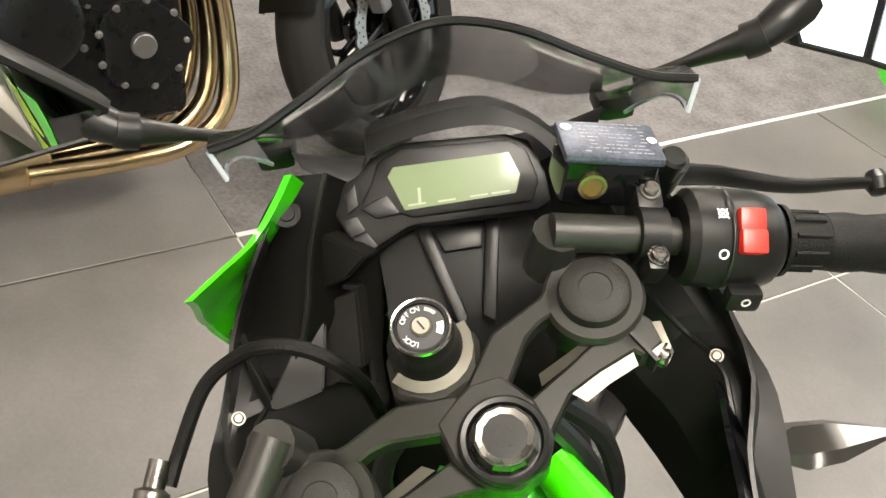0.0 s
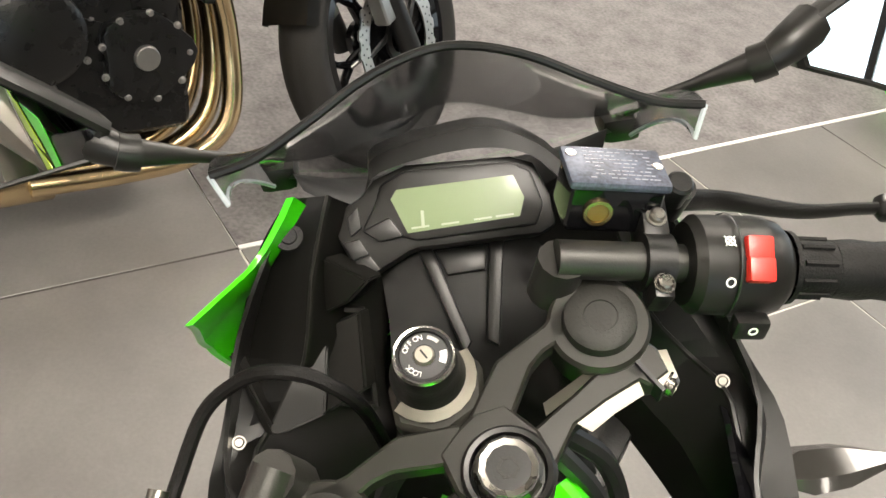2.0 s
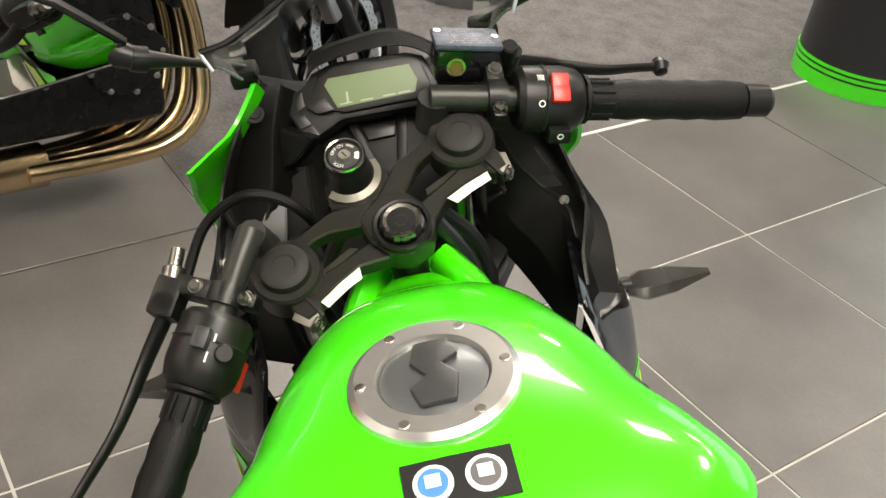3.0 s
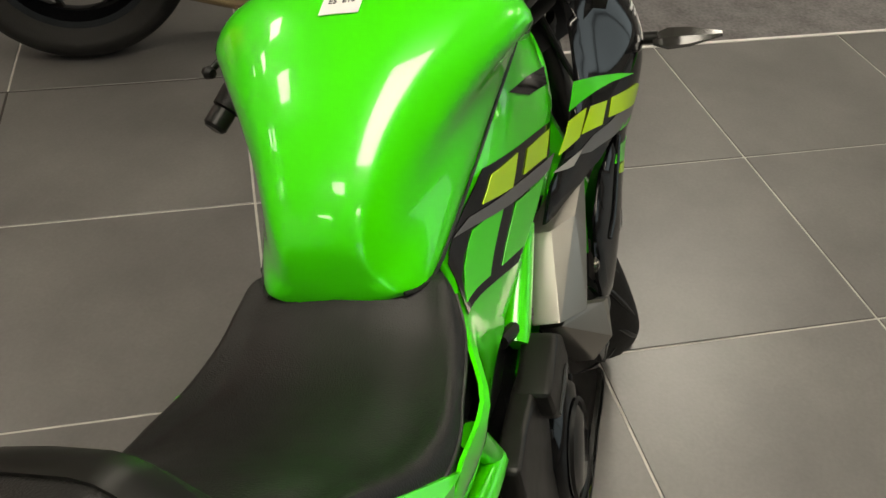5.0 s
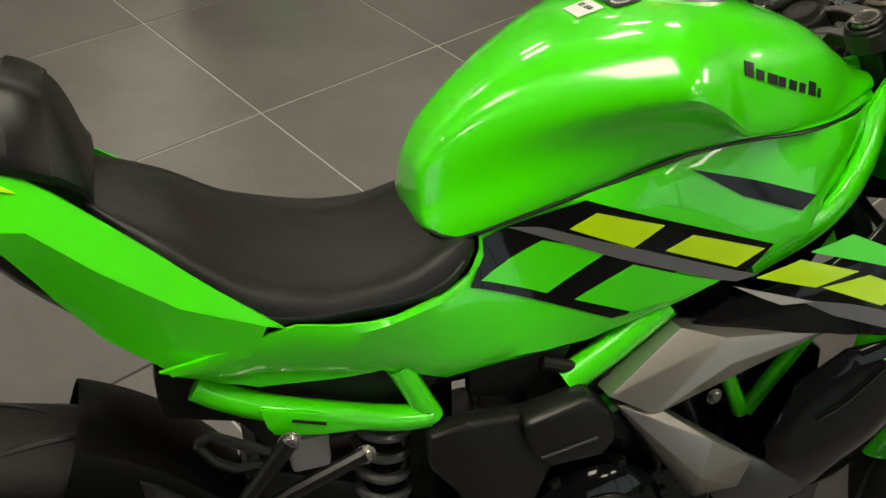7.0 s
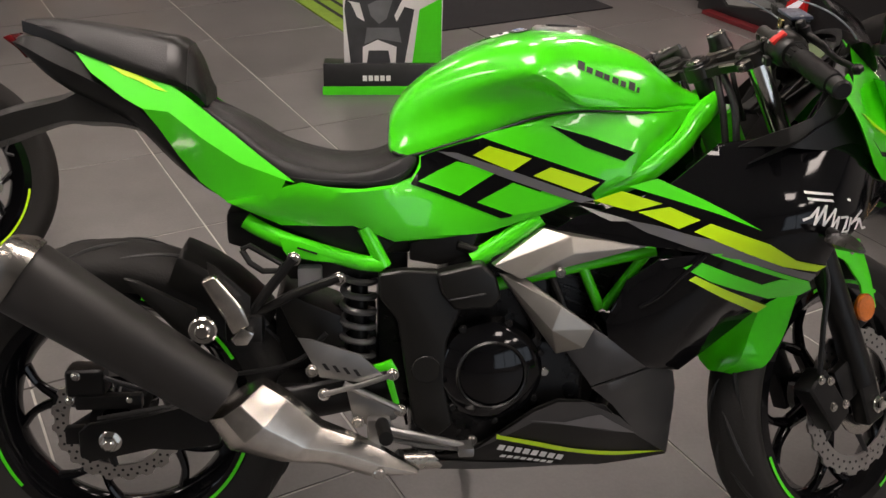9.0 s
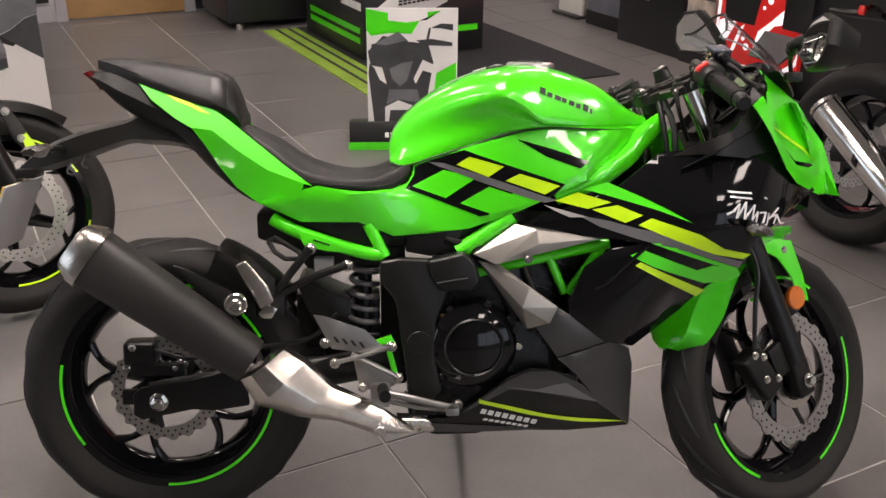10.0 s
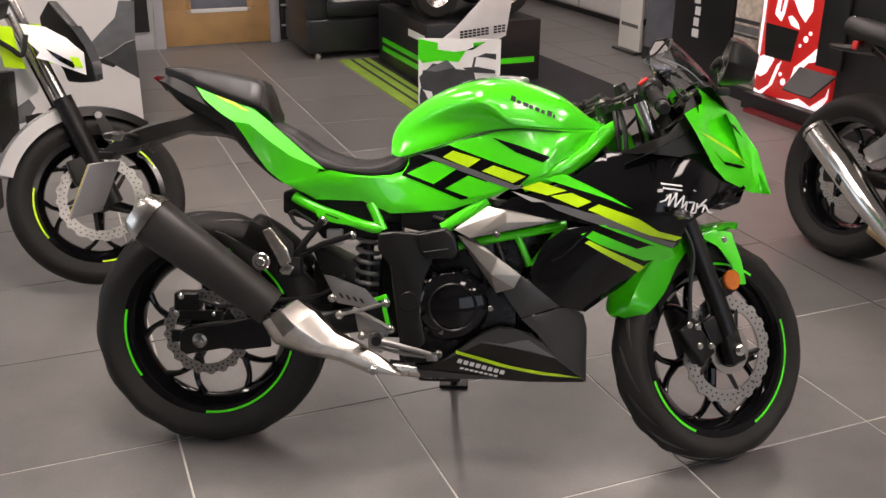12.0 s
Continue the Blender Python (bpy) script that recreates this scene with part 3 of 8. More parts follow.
for y, m_ in ((0.0135, BLUE_INK), (-0.0135, GREY_DECAL)):
    rim_ = [(STX + 0.0105 * math.cos(a), y + 0.0105 * math.sin(a)) for a in np.linspace(0, 2 * math.pi, 20, endpoint=False)]
    on_tank(rim_, WHITE_INK, warn, "symbol_ring", 0.0022)
    on_tank([(STX + (p[0] - STX) * 0.75, y + (p[1] - y) * 0.75) for p in rim_], m_, warn, "symbol", 0.0030)
    on_tank([(STX - 0.003, y - 0.004), (STX + 0.004, y - 0.004), (STX + 0.004, y + 0.004), (STX - 0.003, y + 0.004)], WHITE_INK, warn, "symbol_mark", 0.0037)
fuel = on_tank([(0.642, -0.019), (0.669, -0.020), (0.670, 0.018), (0.643, 0.019)], WHITE_PAPER, tank, "fuel_grade_sticker")
fuel["label"] = "white fuel grade sticker reading E5 E10"


def text_bm(body, size, thick=0.0003):
    c = bpy.data.curves.new("text", "FONT")
    c.body, c.size, c.extrude, c.align_x = body, size, thick, "CENTER"
    ob = bpy.data.objects.new("text", c)
    scene.collection.objects.link(ob)
    dg = bpy.context.evaluated_depsgraph_get()
    me = bpy.data.meshes.new_from_object(ob.evaluated_get(dg))
    bm = bmesh.new()
    bm.from_mesh(me)
    bpy.data.objects.remove(ob)
    bpy.data.curves.remove(c)
    bpy.data.meshes.remove(me)
    return bm


TXT = Matrix.Translation((0.6555, -0.0005, tank_top(0.6555, 0) + 0.0024)) @ Matrix.Rotation(radians(-15), 4, "Y") @ Matrix.Rotation(radians(-90), 4, "Z")
part("print", moved(text_bm("E5  E10", 0.0085), TXT), BLACK_INK, fuel)
# the maker's mark on the tank's flank: plain black strokes
def tank_side(x, z):
    hit = TANK_HULL.ray_cast(Vector((x, -0.4, z)), Vector((0, 1, 0)))[0]
    return hit.y if hit else -0.12


MARK = [(0.763, 0.911), (0.882, 0.865)]
for k in range(8):
    s, s2 = k / 8, (k + (0.78, 0.66, 0.86, 0.62, 0.70, 0.60, 0.74, 0.30)[k]) / 8
    x0, x1 = MARK[0][0] + s * (MARK[1][0] - MARK[0][0]), MARK[0][0] + s2 * (MARK[1][0] - MARK[0][0])
    z0, z1 = MARK[0][1] + s * (MARK[1][1] - MARK[0][1]), MARK[0][1] + s2 * (MARK[1][1] - MARK[0][1])
    h = 0.0125 if k in (0, 6) else 0.0085
    o = [(x0, z0), (x1, z1), (x1 + 0.002, z1 + h), (x0 + 0.002, z0 + h)]
    part("print_bar", panel(o, tank_side, 0.0008, 0.006, 0.0016), BLACK_INK, tank)
    part("print_bar", mirrored(panel(o, tank_side, 0.0008, 0.006, 0.0016)), BLACK_INK, tank)

# -- seat, pillion pad, tail --
SEAT_ROWS = [  # x, middle height, half width, edge height
    (0.170, 0.850, 0.062, 0.842), (0.20, 0.838, 0.085, 0.818), (0.24, 0.820, 0.110, 0.778), (0.29, 0.786, 0.126, 0.742), (0.34, 0.765, 0.130, 0.732),
    (0.39, 0.755, 0.122, 0.727), (0.44, 0.759, 0.114, 0.724), (0.475, 0.773, 0.106, 0.730), (0.498, 0.780, 0.097, 0.744), (0.512, 0.772, 0.086, 0.756)]


def pad_section(row):
    x, z, w, ze = row
    half = [(0, z), (w * 0.4, z - 0.003), (w * 0.72, z - 0.012), (w * 0.93, z - 0.35 * (z - ze)), (w, ze + 0.004), (w * 0.97, ze - 0.006)]
    h = spline(half, 4)
    return [(x, -p[0], p[1]) for p in h[::-1]] + [(x, p[0], p[1]) for p in h[1:]]


seat = part("rider_seat", skin([pad_section(r) for r in spline(SEAT_ROWS, 5)], False, True), SEAT, bike, "black vinyl rider seat, dished in the middle")
for s in (-1, 1):
    part("seat_seam", tube([(r[0], s * (r[2] * 0.99 + 0.001), r[3] + 0.006) for r in spline(SEAT_ROWS[1:-1], 4)], 0.0016, 6), BLACK_INK, seat)
PILLION_ROWS = [(-0.105, 0.980, 0.030, 0.966), (-0.06, 0.981, 0.044, 0.952), (0.0, 0.975, 0.058, 0.930), (0.06, 0.966, 0.070, 0.908), (0.11, 0.957, 0.078, 0.892),
                (0.138, 0.949, 0.080, 0.884), (0.156, 0.934, 0.079, 0.876), (0.168, 0.908, 0.075, 0.866), (0.178, 0.872, 0.066, 0.852)]


def pillion_section(row):
    """A flat topped pad whose sides slope outward."""
    x, z, w, ze = row
    half = [(0, z), (w * 0.42, z - 0.002), (w * 0.56, z - 0.006), (w * 0.66, z - 0.013), (w * 0.97, ze + 0.012), (w, ze + 0.003), (w * 0.96, ze - 0.006)]
    return [(x, -p[0], p[1]) for p in half[::-1]] + [(x, p[0], p[1]) for p in half[1:]]


pillion = part("pillion_seat", skin([pillion_section(r) for r in spline(PILLION_ROWS, 4)], False, True), SEAT, bike, "raised black pillion seat pad")
part("grab_strap", skin([pillion_section((x, z + 0.0022, w + 0.0022, ze)) for x, z, w, ze in ((0.122, 0.9545, 0.079, 0.889), (0.130, 0.952, 0.0795, 0.887), (0.138, 0.949, 0.080, 0.884), (0.146, 0.944, 0.0798, 0.880), (0.152, 0.939, 0.0795, 0.877))], False, True), BLACK_PLASTIC, pillion, "black strap across the pillion pad")
TAIL_CREASE = [(0.084, 0.846), (0.124, 0.842), (0.174, 0.803), (0.233, 0.765), (0.275, 0.750), (0.304, 0.739)]
TAIL_TOP = [(0.318, 0.735), (0.268, 0.772), (0.21, 0.817), (0.154, 0.861), (0.109, 0.894), (0.061, 0.914), (0.0, 0.934), (-0.035, 0.948)]
TAIL_LOW = [(0.003, 0.900), (0.054, 0.863), (0.084, 0.846), (0.104, 0.818), (0.132, 0.771), (0.166, 0.728), (0.213, 0.696), (0.287, 0.707)]
TAIL_EDGE = [(-0.035, 0.940)] + TAIL_LOW[:2] + TAIL_CREASE


def tail_sheet(x, z):
    """The tail's flank with a kink: the upper facet leans in, the lower one tucks under."""
    xs, zs = [p[0] for p in TAIL_EDGE], [p[1] for p in TAIL_EDGE]
    zc = float(np.interp(x, xs, zs))
    return TAIL(x, zc) + (0.55 * (z - zc) if z > zc else (0.10 + 0.15 * min(1.0, max(0.0, (0.29 - x) / 0.14))) * (zc - z))


tail_side = both_sides("tail_fairing", TAIL_EDGE[1:] + TAIL_TOP, tail_sheet, GREEN, 0.004, 0.015, 0.0, "lime green tail fairing")
both_sides("tail_lower_facet", TAIL_CREASE[::-1] + TAIL_LOW[3:], tail_sheet, GREEN, 0.004, 0.015, 0.0, "lime green lower facet", parent=tail_side)
decal([(0.029, 0.912), (0.065, 0.902), (0.095, 0.887), (0.122, 0.871), (0.1, 0.876), (0.076, 0.888), (0.054, 0.896)], tail_sheet, LIME, tail_side, 0.002)
tail_core = [(-0.128, 0.950, 0.028, 0.944), (-0.10, 0.958, 0.045, 0.918), (-0.06, 0.952, 0.056, 0.882), (0.0, 0.930, 0.062, 0.846), (0.06, 0.895, 0.066, 0.812), (0.12, 0.845, 0.070, 0.748), (0.19, 0.79, 0.078, 0.695), (0.25, 0.75, 0.085, 0.69)]


def core_section(row):
    x, z, w, ze = row
    half = [(0, z), (w * 0.72, z - 0.004), (w, z - 0.5 * (z - ze)), (w * 0.86, ze + 0.22 * (z - ze)), (w * 0.55, ze), (0, ze)]
    return [(x, -p[0], p[1]) for p in half] + [(x, p[0], p[1]) for p in half[-2:0:-1]]


part("tail_undertray", skin([core_section(r) for r in spline(tail_core, 3)], True, True), BLACK_PLASTIC, bike, "black plastic tail undertray")
part("tail_light", prism([(-0.138, 0.952), (-0.124, 0.957), (-0.100, 0.930), (-0.104, 0.918), (-0.116, 0.934)], -0.030, 0.030, 0.003), RED_LENS, bike, "slim dark red tail light")
hold = [(0.10, 0.812, 0.030, 0.030), (0.04, 0.835, 0.040, 0.032), (-0.02, 0.842, 0.045, 0.035), (-0.06, 0.834, 0.040, 0.025), (-0.14, 0.811, 0.034, 0.030), (-0.21, 0.787, 0.030, 0.028), (-0.25, 0.772, 0.024, 0.020), (-0.285, 0.750, 0.018, 0.012)]
holder = part("plate_holder", skin([[(x, y * w, z + q * h) for y, q in ((-1, -0.6), (-0.8, 0.7), (0, 1), (0.8, 0.7), (1, -0.6), (0, -1))] for x, z, w, h in spline(hold, 4)], True, True), BLACK_PLASTIC, bike, "long black number plate holder")
part("plate_lamp", block((-0.285, -0.03, 0.742), (-0.245, 0.03, 0.762), 0.006), BLACK_PLASTIC, holder)
part("number_plate", moved(block((-0.003, -0.105, -0.075), (0.003, 0.105, 0.075), 0.003), at(-0.305, 0, 0.665, 0, 22, 0)), PLATE, holder, "blank number plate seen from its grey back")
part("plate_face", moved(block((-0.005, -0.103, -0.073), (-0.0032, 0.103, 0.073), 0.0005), at(-0.305, 0, 0.665, 0, 22, 0)), PLATE_YELLOW, holder)
for s in (-1, 1):
    stalk = part("indicator_stalk", tube([(-0.185, s * 0.02, 0.800), (-0.19, s * 0.07, 0.806), (-0.195, s * 0.10, 0.808)], 0.008, 10, 4), BLACK_PLASTIC, holder)
    ind = skin([[(-0.195 + a[0] * q, s * y, 0.808 + a[1] * q) for a in ((0.020, 0.004), (0.006, 0.012), (-0.022, 0.007), (-0.03, 0), (-0.022, -0.009), (0.006, -0.013))] for y, q in ((0.09, 0.6), (0.11, 1.0), (0.15, 1.0), (0.185, 0.55))], True, True)
    part("indicator_lens", ind, SMOKE_LENS, stalk, "smoked indicator lens")
for x, z in ((-0.145, 0.79), (-0.175, 0.775)):
    part("wire_clip", tube([(x, -0.02, z), (x - 0.006, -0.03, z - 0.02), (x + 0.006, -0.03, z - 0.026)], 0.0022, 6, 4), BLACK_INK, holder)

# -- side panels with their stripes --
def side_sheet(x, z):
    """The side panel's sheet, its front edge tucked in behind the frame spar."""
    return max(SIDE(x, z), float(np.interp(x, [0.84, 0.88, 0.92, 0.96, 1.0], [-0.2, -0.116, -0.098, -0.070, -0.042])))


side = both_sides("side_panel", [(0.208, 0.703), (0.269, 0.715), (0.297, 0.727), (0.329, 0.735), (0.367, 0.728), (0.421, 0.722), (0.474, 0.724), (0.504, 0.734), (0.517, 0.75), (0.517, 0.768), (0.625, 0.808), (0.734, 0.835), (0.789, 0.843), (0.844, 0.84), (0.899, 0.836), (0.952, 0.837), (0.986, 0.839), (0.938, 0.792), (0.893, 0.757), (0.792, 0.709), (0.725, 0.678), (0.628, 0.643), (0.552, 0.633), (0.475, 0.629), (0.407, 0.66), (0.293, 0.66)], side_sheet, GREEN, 0.004, 0.02, 0.004, "lime green side panel with angled stripes")
decal([(0.519, 0.767), (0.546, 0.7765), (0.617, 0.8), (0.72, 0.765), (0.815, 0.733), (0.79, 0.708), (0.751, 0.705), (0.72, 0.722), (0.664, 0.671), (0.648, 0.668), (0.502, 0.724), (0.507, 0.733), (0.519, 0.750)], SIDE, BLACK_GLOSS, side, 0.0012)
decal([(0.514, 0.728), (0.577, 0.76), (0.642, 0.746), (0.581, 0.704)], SIDE, GREEN_DECAL, side, 0.0024)
decal([(0.609, 0.694), (0.666, 0.728), (0.724, 0.709), (0.76, 0.700), (0.717, 0.685), (0.669, 0.674)], SIDE, GREEN_DECAL, side, 0.0024)
decal([(0.602, 0.771), (0.627, 0.787), (0.695, 0.768), (0.665, 0.747)], SIDE, LIME, side, 0.0024)
decal([(0.698, 0.74), (0.726, 0.754), (0.805, 0.73), (0.775, 0.713)], SIDE, LIME, side, 0.0024)
decal([(0.544, 0.776), (0.577, 0.774), (0.68, 0.742), (0.77, 0.711), (0.80, 0.702), (0.775, 0.697), (0.751, 0.703), (0.65, 0.737)], SIDE, GREY_DECAL, side, 0.0030)
decal([(0.722, 0.821), (0.79, 0.802), (0.863, 0.777), (0.845, 0.764), (0.779, 0.787)], SIDE, BLACK_GLOSS, side, 0.0012)

# -- trellis frame in green --
SPAR = [(1.030, 0.026, 0.850), (1.002, 0.045, 0.830), (0.980, 0.058, 0.811), (0.958, 0.079, 0.788), (0.917, 0.105, 0.760), (0.875, 0.116, 0.735), (0.80, 0.121, 0.700)]
frame_parts = part("frame", merged(
    *[tube([(x, k * y, z) for x, y, z in SPAR], [0.018, 0.024, 0.024, 0.022, 0.020, 0.018, 0.012], 14, 5, flat=0.6) for k in (-1, 1)],
    moved(disc_bm(0.034, 0.10, 28, 0.004), Matrix.Translation((1.078, 0, 0.735)) @ Matrix.Rotation(radians(-24.5), 4, "Y") @ Matrix.Rotation(radians(90), 4, "X"))),
    GREEN, bike, "green painted tubular trellis frame")


def rail(pts, r=0.0145, label=""):
    for s in (1, -1):
        part("frame_tube", tube([(x, s * y, z) for x, y, z in pts], r, 12, 3), GREEN, frame_parts, label)


rail([(0.715, -0.105, 0.668), (0.665, -0.105, 0.632), (0.605, -0.105, 0.594)], 0.017)
rail([(0.605, -0.105, 0.545), (0.66, -0.105, 0.556), (0.725, -0.108, 0.572), (0.82, -0.110, 0.592), (0.91, -0.118, 0.612)], 0.012)
rail([(0.785, -0.110, 0.592), (0.822, -0.110, 0.508)], 0.0095)
rail([(0.898, -0.114, 0.606), (0.828, -0.110, 0.508)], 0.0095)
rail([(0.235, -0.096, 0.666), (0.255, -0.100, 0.654), (0.293, -0.106, 0.637), (0.36, -0.109, 0.614), (0.42, -0.110, 0.596), (0.455, -0.110, 0.592)], 0.0135)
rail([(0.425, -0.107, 0.655), (0.458, -0.109, 0.588)], 0.0125)
part("frame_gusset", prism([(0.288, 0.645), (0.344, 0.628), (0.395, 0.606), (0.392, 0.597), (0.345, 0.602), (0.30, 0.612), (0.294, 0.622)], -0.122, -0.110, 0.003), GREEN, frame_parts)
part("frame_gusset", prism([(0.288, 0.645), (0.344, 0.628), (0.395, 0.606), (0.392, 0.597), (0.345, 0.602), (0.30, 0.612), (0.294, 0.622)], 0.110, 0.122, 0.003), GREEN, frame_parts)
part("rail_slot", prism([(0.318, 0.6275), (0.350, 0.6165), (0.349, 0.6135), (0.317, 0.6245)], -0.1232, -0.1222), BLACK_INK, frame_parts)
part("inner_panel", prism([(0.284, 0.658), (0.403, 0.658), (0.473, 0.623), (0.437, 0.586), (0.403, 0.596), (0.346, 0.634)], -0.092, -0.084), BLACK_PLASTIC, frame_parts)
for x, y, z in ((0.312, -0.138, 0.610), (0.383, -0.134, 0.574)):
    part("frame_bolt", moved(bolt(0.0085, 0.006), at(x, y + 0.006, z)), BRUSHED, frame_parts)
part("rear_lug", prism([(0.437, 0.420), (0.468, 0.430), (0.478, 0.412), (0.470, 0.395), (0.481, 0.352), (0.470, 0.350), (0.459, 0.392), (0.462, 0.412), (0.440, 0.410)], -0.131, -0.119, 0.002), GREEN, frame_parts)

# -- engine and its covers --
engine = part("engine", merged(block((0.50, -0.115, 0.245), (0.80, 0.115, 0.46), 0.02, 3), moved(block((-0.075, -0.08, 0.0), (0.075, 0.08, 0.22), 0.012), at(0.72, 0, 0.42, 0, 22, 0)),
                               block((0.56, -0.10, 0.44), (0.74, 0.10, 0.62), 0.02)), CAST_BLACK, bike, "black cast engine")
for k in range(7):
    part("cooling_fin", moved(block((-0.083, -0.088, 0), (0.083, 0.088, 0.005), 0.001), at(0.72, 0, 0.47, 0, 22, 0) @ Matrix.Translation((0, 0, 0.02 * k))), CAST_BLACK, engine)
clutch = part("clutch_cover", moved(lathe([(1e-4, -0.030), (0.040, -0.030), (0.052, -0.024), (0.075, -0.020), (0.088, -0.008), (0.092, 0.03)], 40), at(0.635, -0.120, 0.405)), BLACK_GLOSS, engine, "round black clutch cover")
for k in range(7):
    a = radians(20 + 51 * k)
    part("cover_bolt", moved(bolt(0.0055, 0.006), at(0.635 + 0.090 * math.cos(a), -0.126, 0.405 + 0.090 * math.sin(a))), BLACK_SATIN, clutch)
part("cover_rib", moved(lathe([(0.055, -0.026), (0.058, -0.029), (0.061, -0.0255)], 40), at(0.635, -0.120, 0.405)), BLACK_SATIN, clutch)
part("pivot_cover", prism([(0.447, 0.582), (0.491, 0.588), (0.554, 0.584), (0.586, 0.577), (0.583, 0.515), (0.56, 0.46), (0.558, 0.375), (0.571, 0.312), (0.54, 0.285), (0.503, 0.316), (0.487, 0.43), (0.478, 0.501), (0.447, 0.542)], -0.134, -0.108, 0.007, 3), BLACK_PLASTIC, engine, "black plastic frame cover")
part("upper_cover", prism([(0.541, 0.585), (0.616, 0.601), (0.639, 0.579), (0.648, 0.543), (0.632, 0.523), (0.571, 0.522), (0.551, 0.547)], -0.150, -0.112, 0.008, 3), BLACK_PLASTIC, engine, "black plastic joint cover")
part("cover_line", tube([(0.560, -0.1515, 0.541), (0.622, -0.1515, 0.551)], 0.0016, 6), GREY_PLASTIC, engine)
part("pivot_boss", moved(disc_bm(0.024, -0.004, 28), at(0.525, -0.1335, 0.415)), BLACK_PLASTIC, engine)
part("cover_bolt", moved(bolt(0.006, 0.005), at(0.473, -0.124, 0.529)), CHROME, engine)
part("airbox", block((0.42, -0.085, 0.60), (0.68, 0.085, 0.74), 0.02), BLACK_PLASTIC, bike, "black plastic airbox under the tank")
part("throttle_cover", prism([(0.50, 0.625), (0.62, 0.655), (0.60, 0.60), (0.55, 0.585), (0.50, 0.595)], -0.10, -0.085, 0.004), BLACK_SATIN, bike)
inner = part("inner_mudguard", prism([(0.400, 0.37), (0.385, 0.49), (0.350, 0.505), (0.288, 0.535), (0.275, 0.525), (0.302, 0.460), (0.338, 0.40)], -0.068, 0.068, 0.006), BLACK_PLASTIC, bike, "black inner rear mudguard")
part("splash_plate", block((0.27, -0.03, 0.33), (0.445, 0.03, 0.497), 0.01), BLACK_PLASTIC, inner)
part("battery_tray", prism([(0.20, 0.675), (0.46, 0.675), (0.46, 0.556), (0.30, 0.556), (0.27, 0.60), (0.20, 0.62)], -0.075, 0.075, 0.01), BLACK_PLASTIC, inner, "black battery tray under the seat")
part("pivot_block", block((0.447, -0.05, 0.30), (0.50, 0.05, 0.60), 0.008), CAST_BLACK, inner)
part("radiator", block((0.90, -0.095, 0.36), (0.935, 0.095, 0.56), 0.006), CAST_BLACK, bike, "black radiator behind the front wheel")
for x, z, r in ((0.712, 0.455, 0.010), (0.728, 0.40, 0.008), (0.70, 0.36, 0.009), (0.735, 0.49, 0.007)):
    part("engine_boss", moved(disc_bm(r, -0.014, 14), at(x, -0.112, z)), BRUSHED if r < 0.0085 else CAST_BLACK, engine)
for pts in ([(0.70, -0.09, 0.60), (0.69, -0.118, 0.53), (0.715, -0.12, 0.47), (0.70, -0.11, 0.40)], [(0.58, -0.10, 0.62), (0.66, -0.115, 0.600), (0.72, -0.11, 0.62)],
            [(0.74, -0.10, 0.56), (0.76, -0.112, 0.50), (0.75, -0.11, 0.43)]):
    part("engine_hose", tube(pts, 0.008, 10, 6), BLACK_PLASTIC, engine)

# -- shock, swingarm, hugger --
shock = part("shock_body", tube([(0.418, -0.060, 0.62), (0.412, -0.060, 0.36)], 0.015, 14), BLACK_SATIN, bike, "black rear shock absorber")
coil = [(0.417 - 0.008 * q + 0.027 * math.cos(a), -0.060 + 0.027 * math.sin(a), 0.575 - 0.20 * q) for q, a in zip(np.linspace(0, 1, 160), np.linspace(0, 2 * math.pi * 7.5, 160))]
part("spring", tube(coil, 0.0060, 8), SPRING, shock, "grey shock spring")
part("spring_collar", moved(disc_bm(0.034, 0.014, 24), Matrix.Translation((0.417, -0.060, 0.577)) @ Matrix.Rotation(radians(90), 4, "X")), BLACK_SATIN, shock)
swing = part("swingarm", merged(*[tube([(0.47, s * 0.085, 0.37), (0.32, s * 0.095, 0.345), (0.13, s * 0.105, 0.33), (-0.02, s * 0.108, 0.31)], [0.034, 0.032, 0.028, 0.026], 12, 4, flat=0.45) for s in (-1, 1)],
                                block((0.27, -0.09, 0.32), (0.33, 0.09, 0.38), 0.015)), BLACK_SATIN, bike, "black steel swingarm")
part("axle_plate", prism([(-0.052, 0.316), (-0.035, 0.328), (0.066, 0.343), (0.169, 0.369), (0.18, 0.287), (0.108, 0.277), (0.065, 0.281), (-0.036, 0.261), (-0.053, 0.272)], -0.128, -0.112, 0.005), BLACK_SATIN, swing)
nut = part("axle_nut", moved(merged(disc_bm(0.019, -0.004, 24), disc_bm(0.015, -0.016, 6, 0.003), disc_bm(0.009, -0.021, 16)), at(0.0, -0.128, 0.300)), CHROME, swing)
part("chain_adjuster", block((-0.075, -0.122, 0.292), (-0.045, -0.104, 0.322), 0.003), BLACK_SATIN, swing)
part("rear_caliper", merged(block((-0.075, -0.100, 0.365), (-0.01, -0.05, 0.415), 0.010, 3), block((-0.06, -0.105, 0.345), (0.05, -0.085, 0.37), 0.005)), BLACK_SATIN, swing, "small black rear brake caliper")
for x, z in ((-0.055, 0.405), (-0.068, 0.362), (0.03, 0.362)):
    part("caliper_bolt", moved(bolt(0.006, 0.007), at(x, -0.100, z)), CHROME, swing)
part("brake_hose", tube([(-0.02, -0.09, 0.40), (0.06, -0.11, 0.385), (0.16, -0.11, 0.40), (0.30, -0.105, 0.42), (0.36, -0.10, 0.47)], 0.0045, 8, 6), BLACK_INK, swing)
hug = []
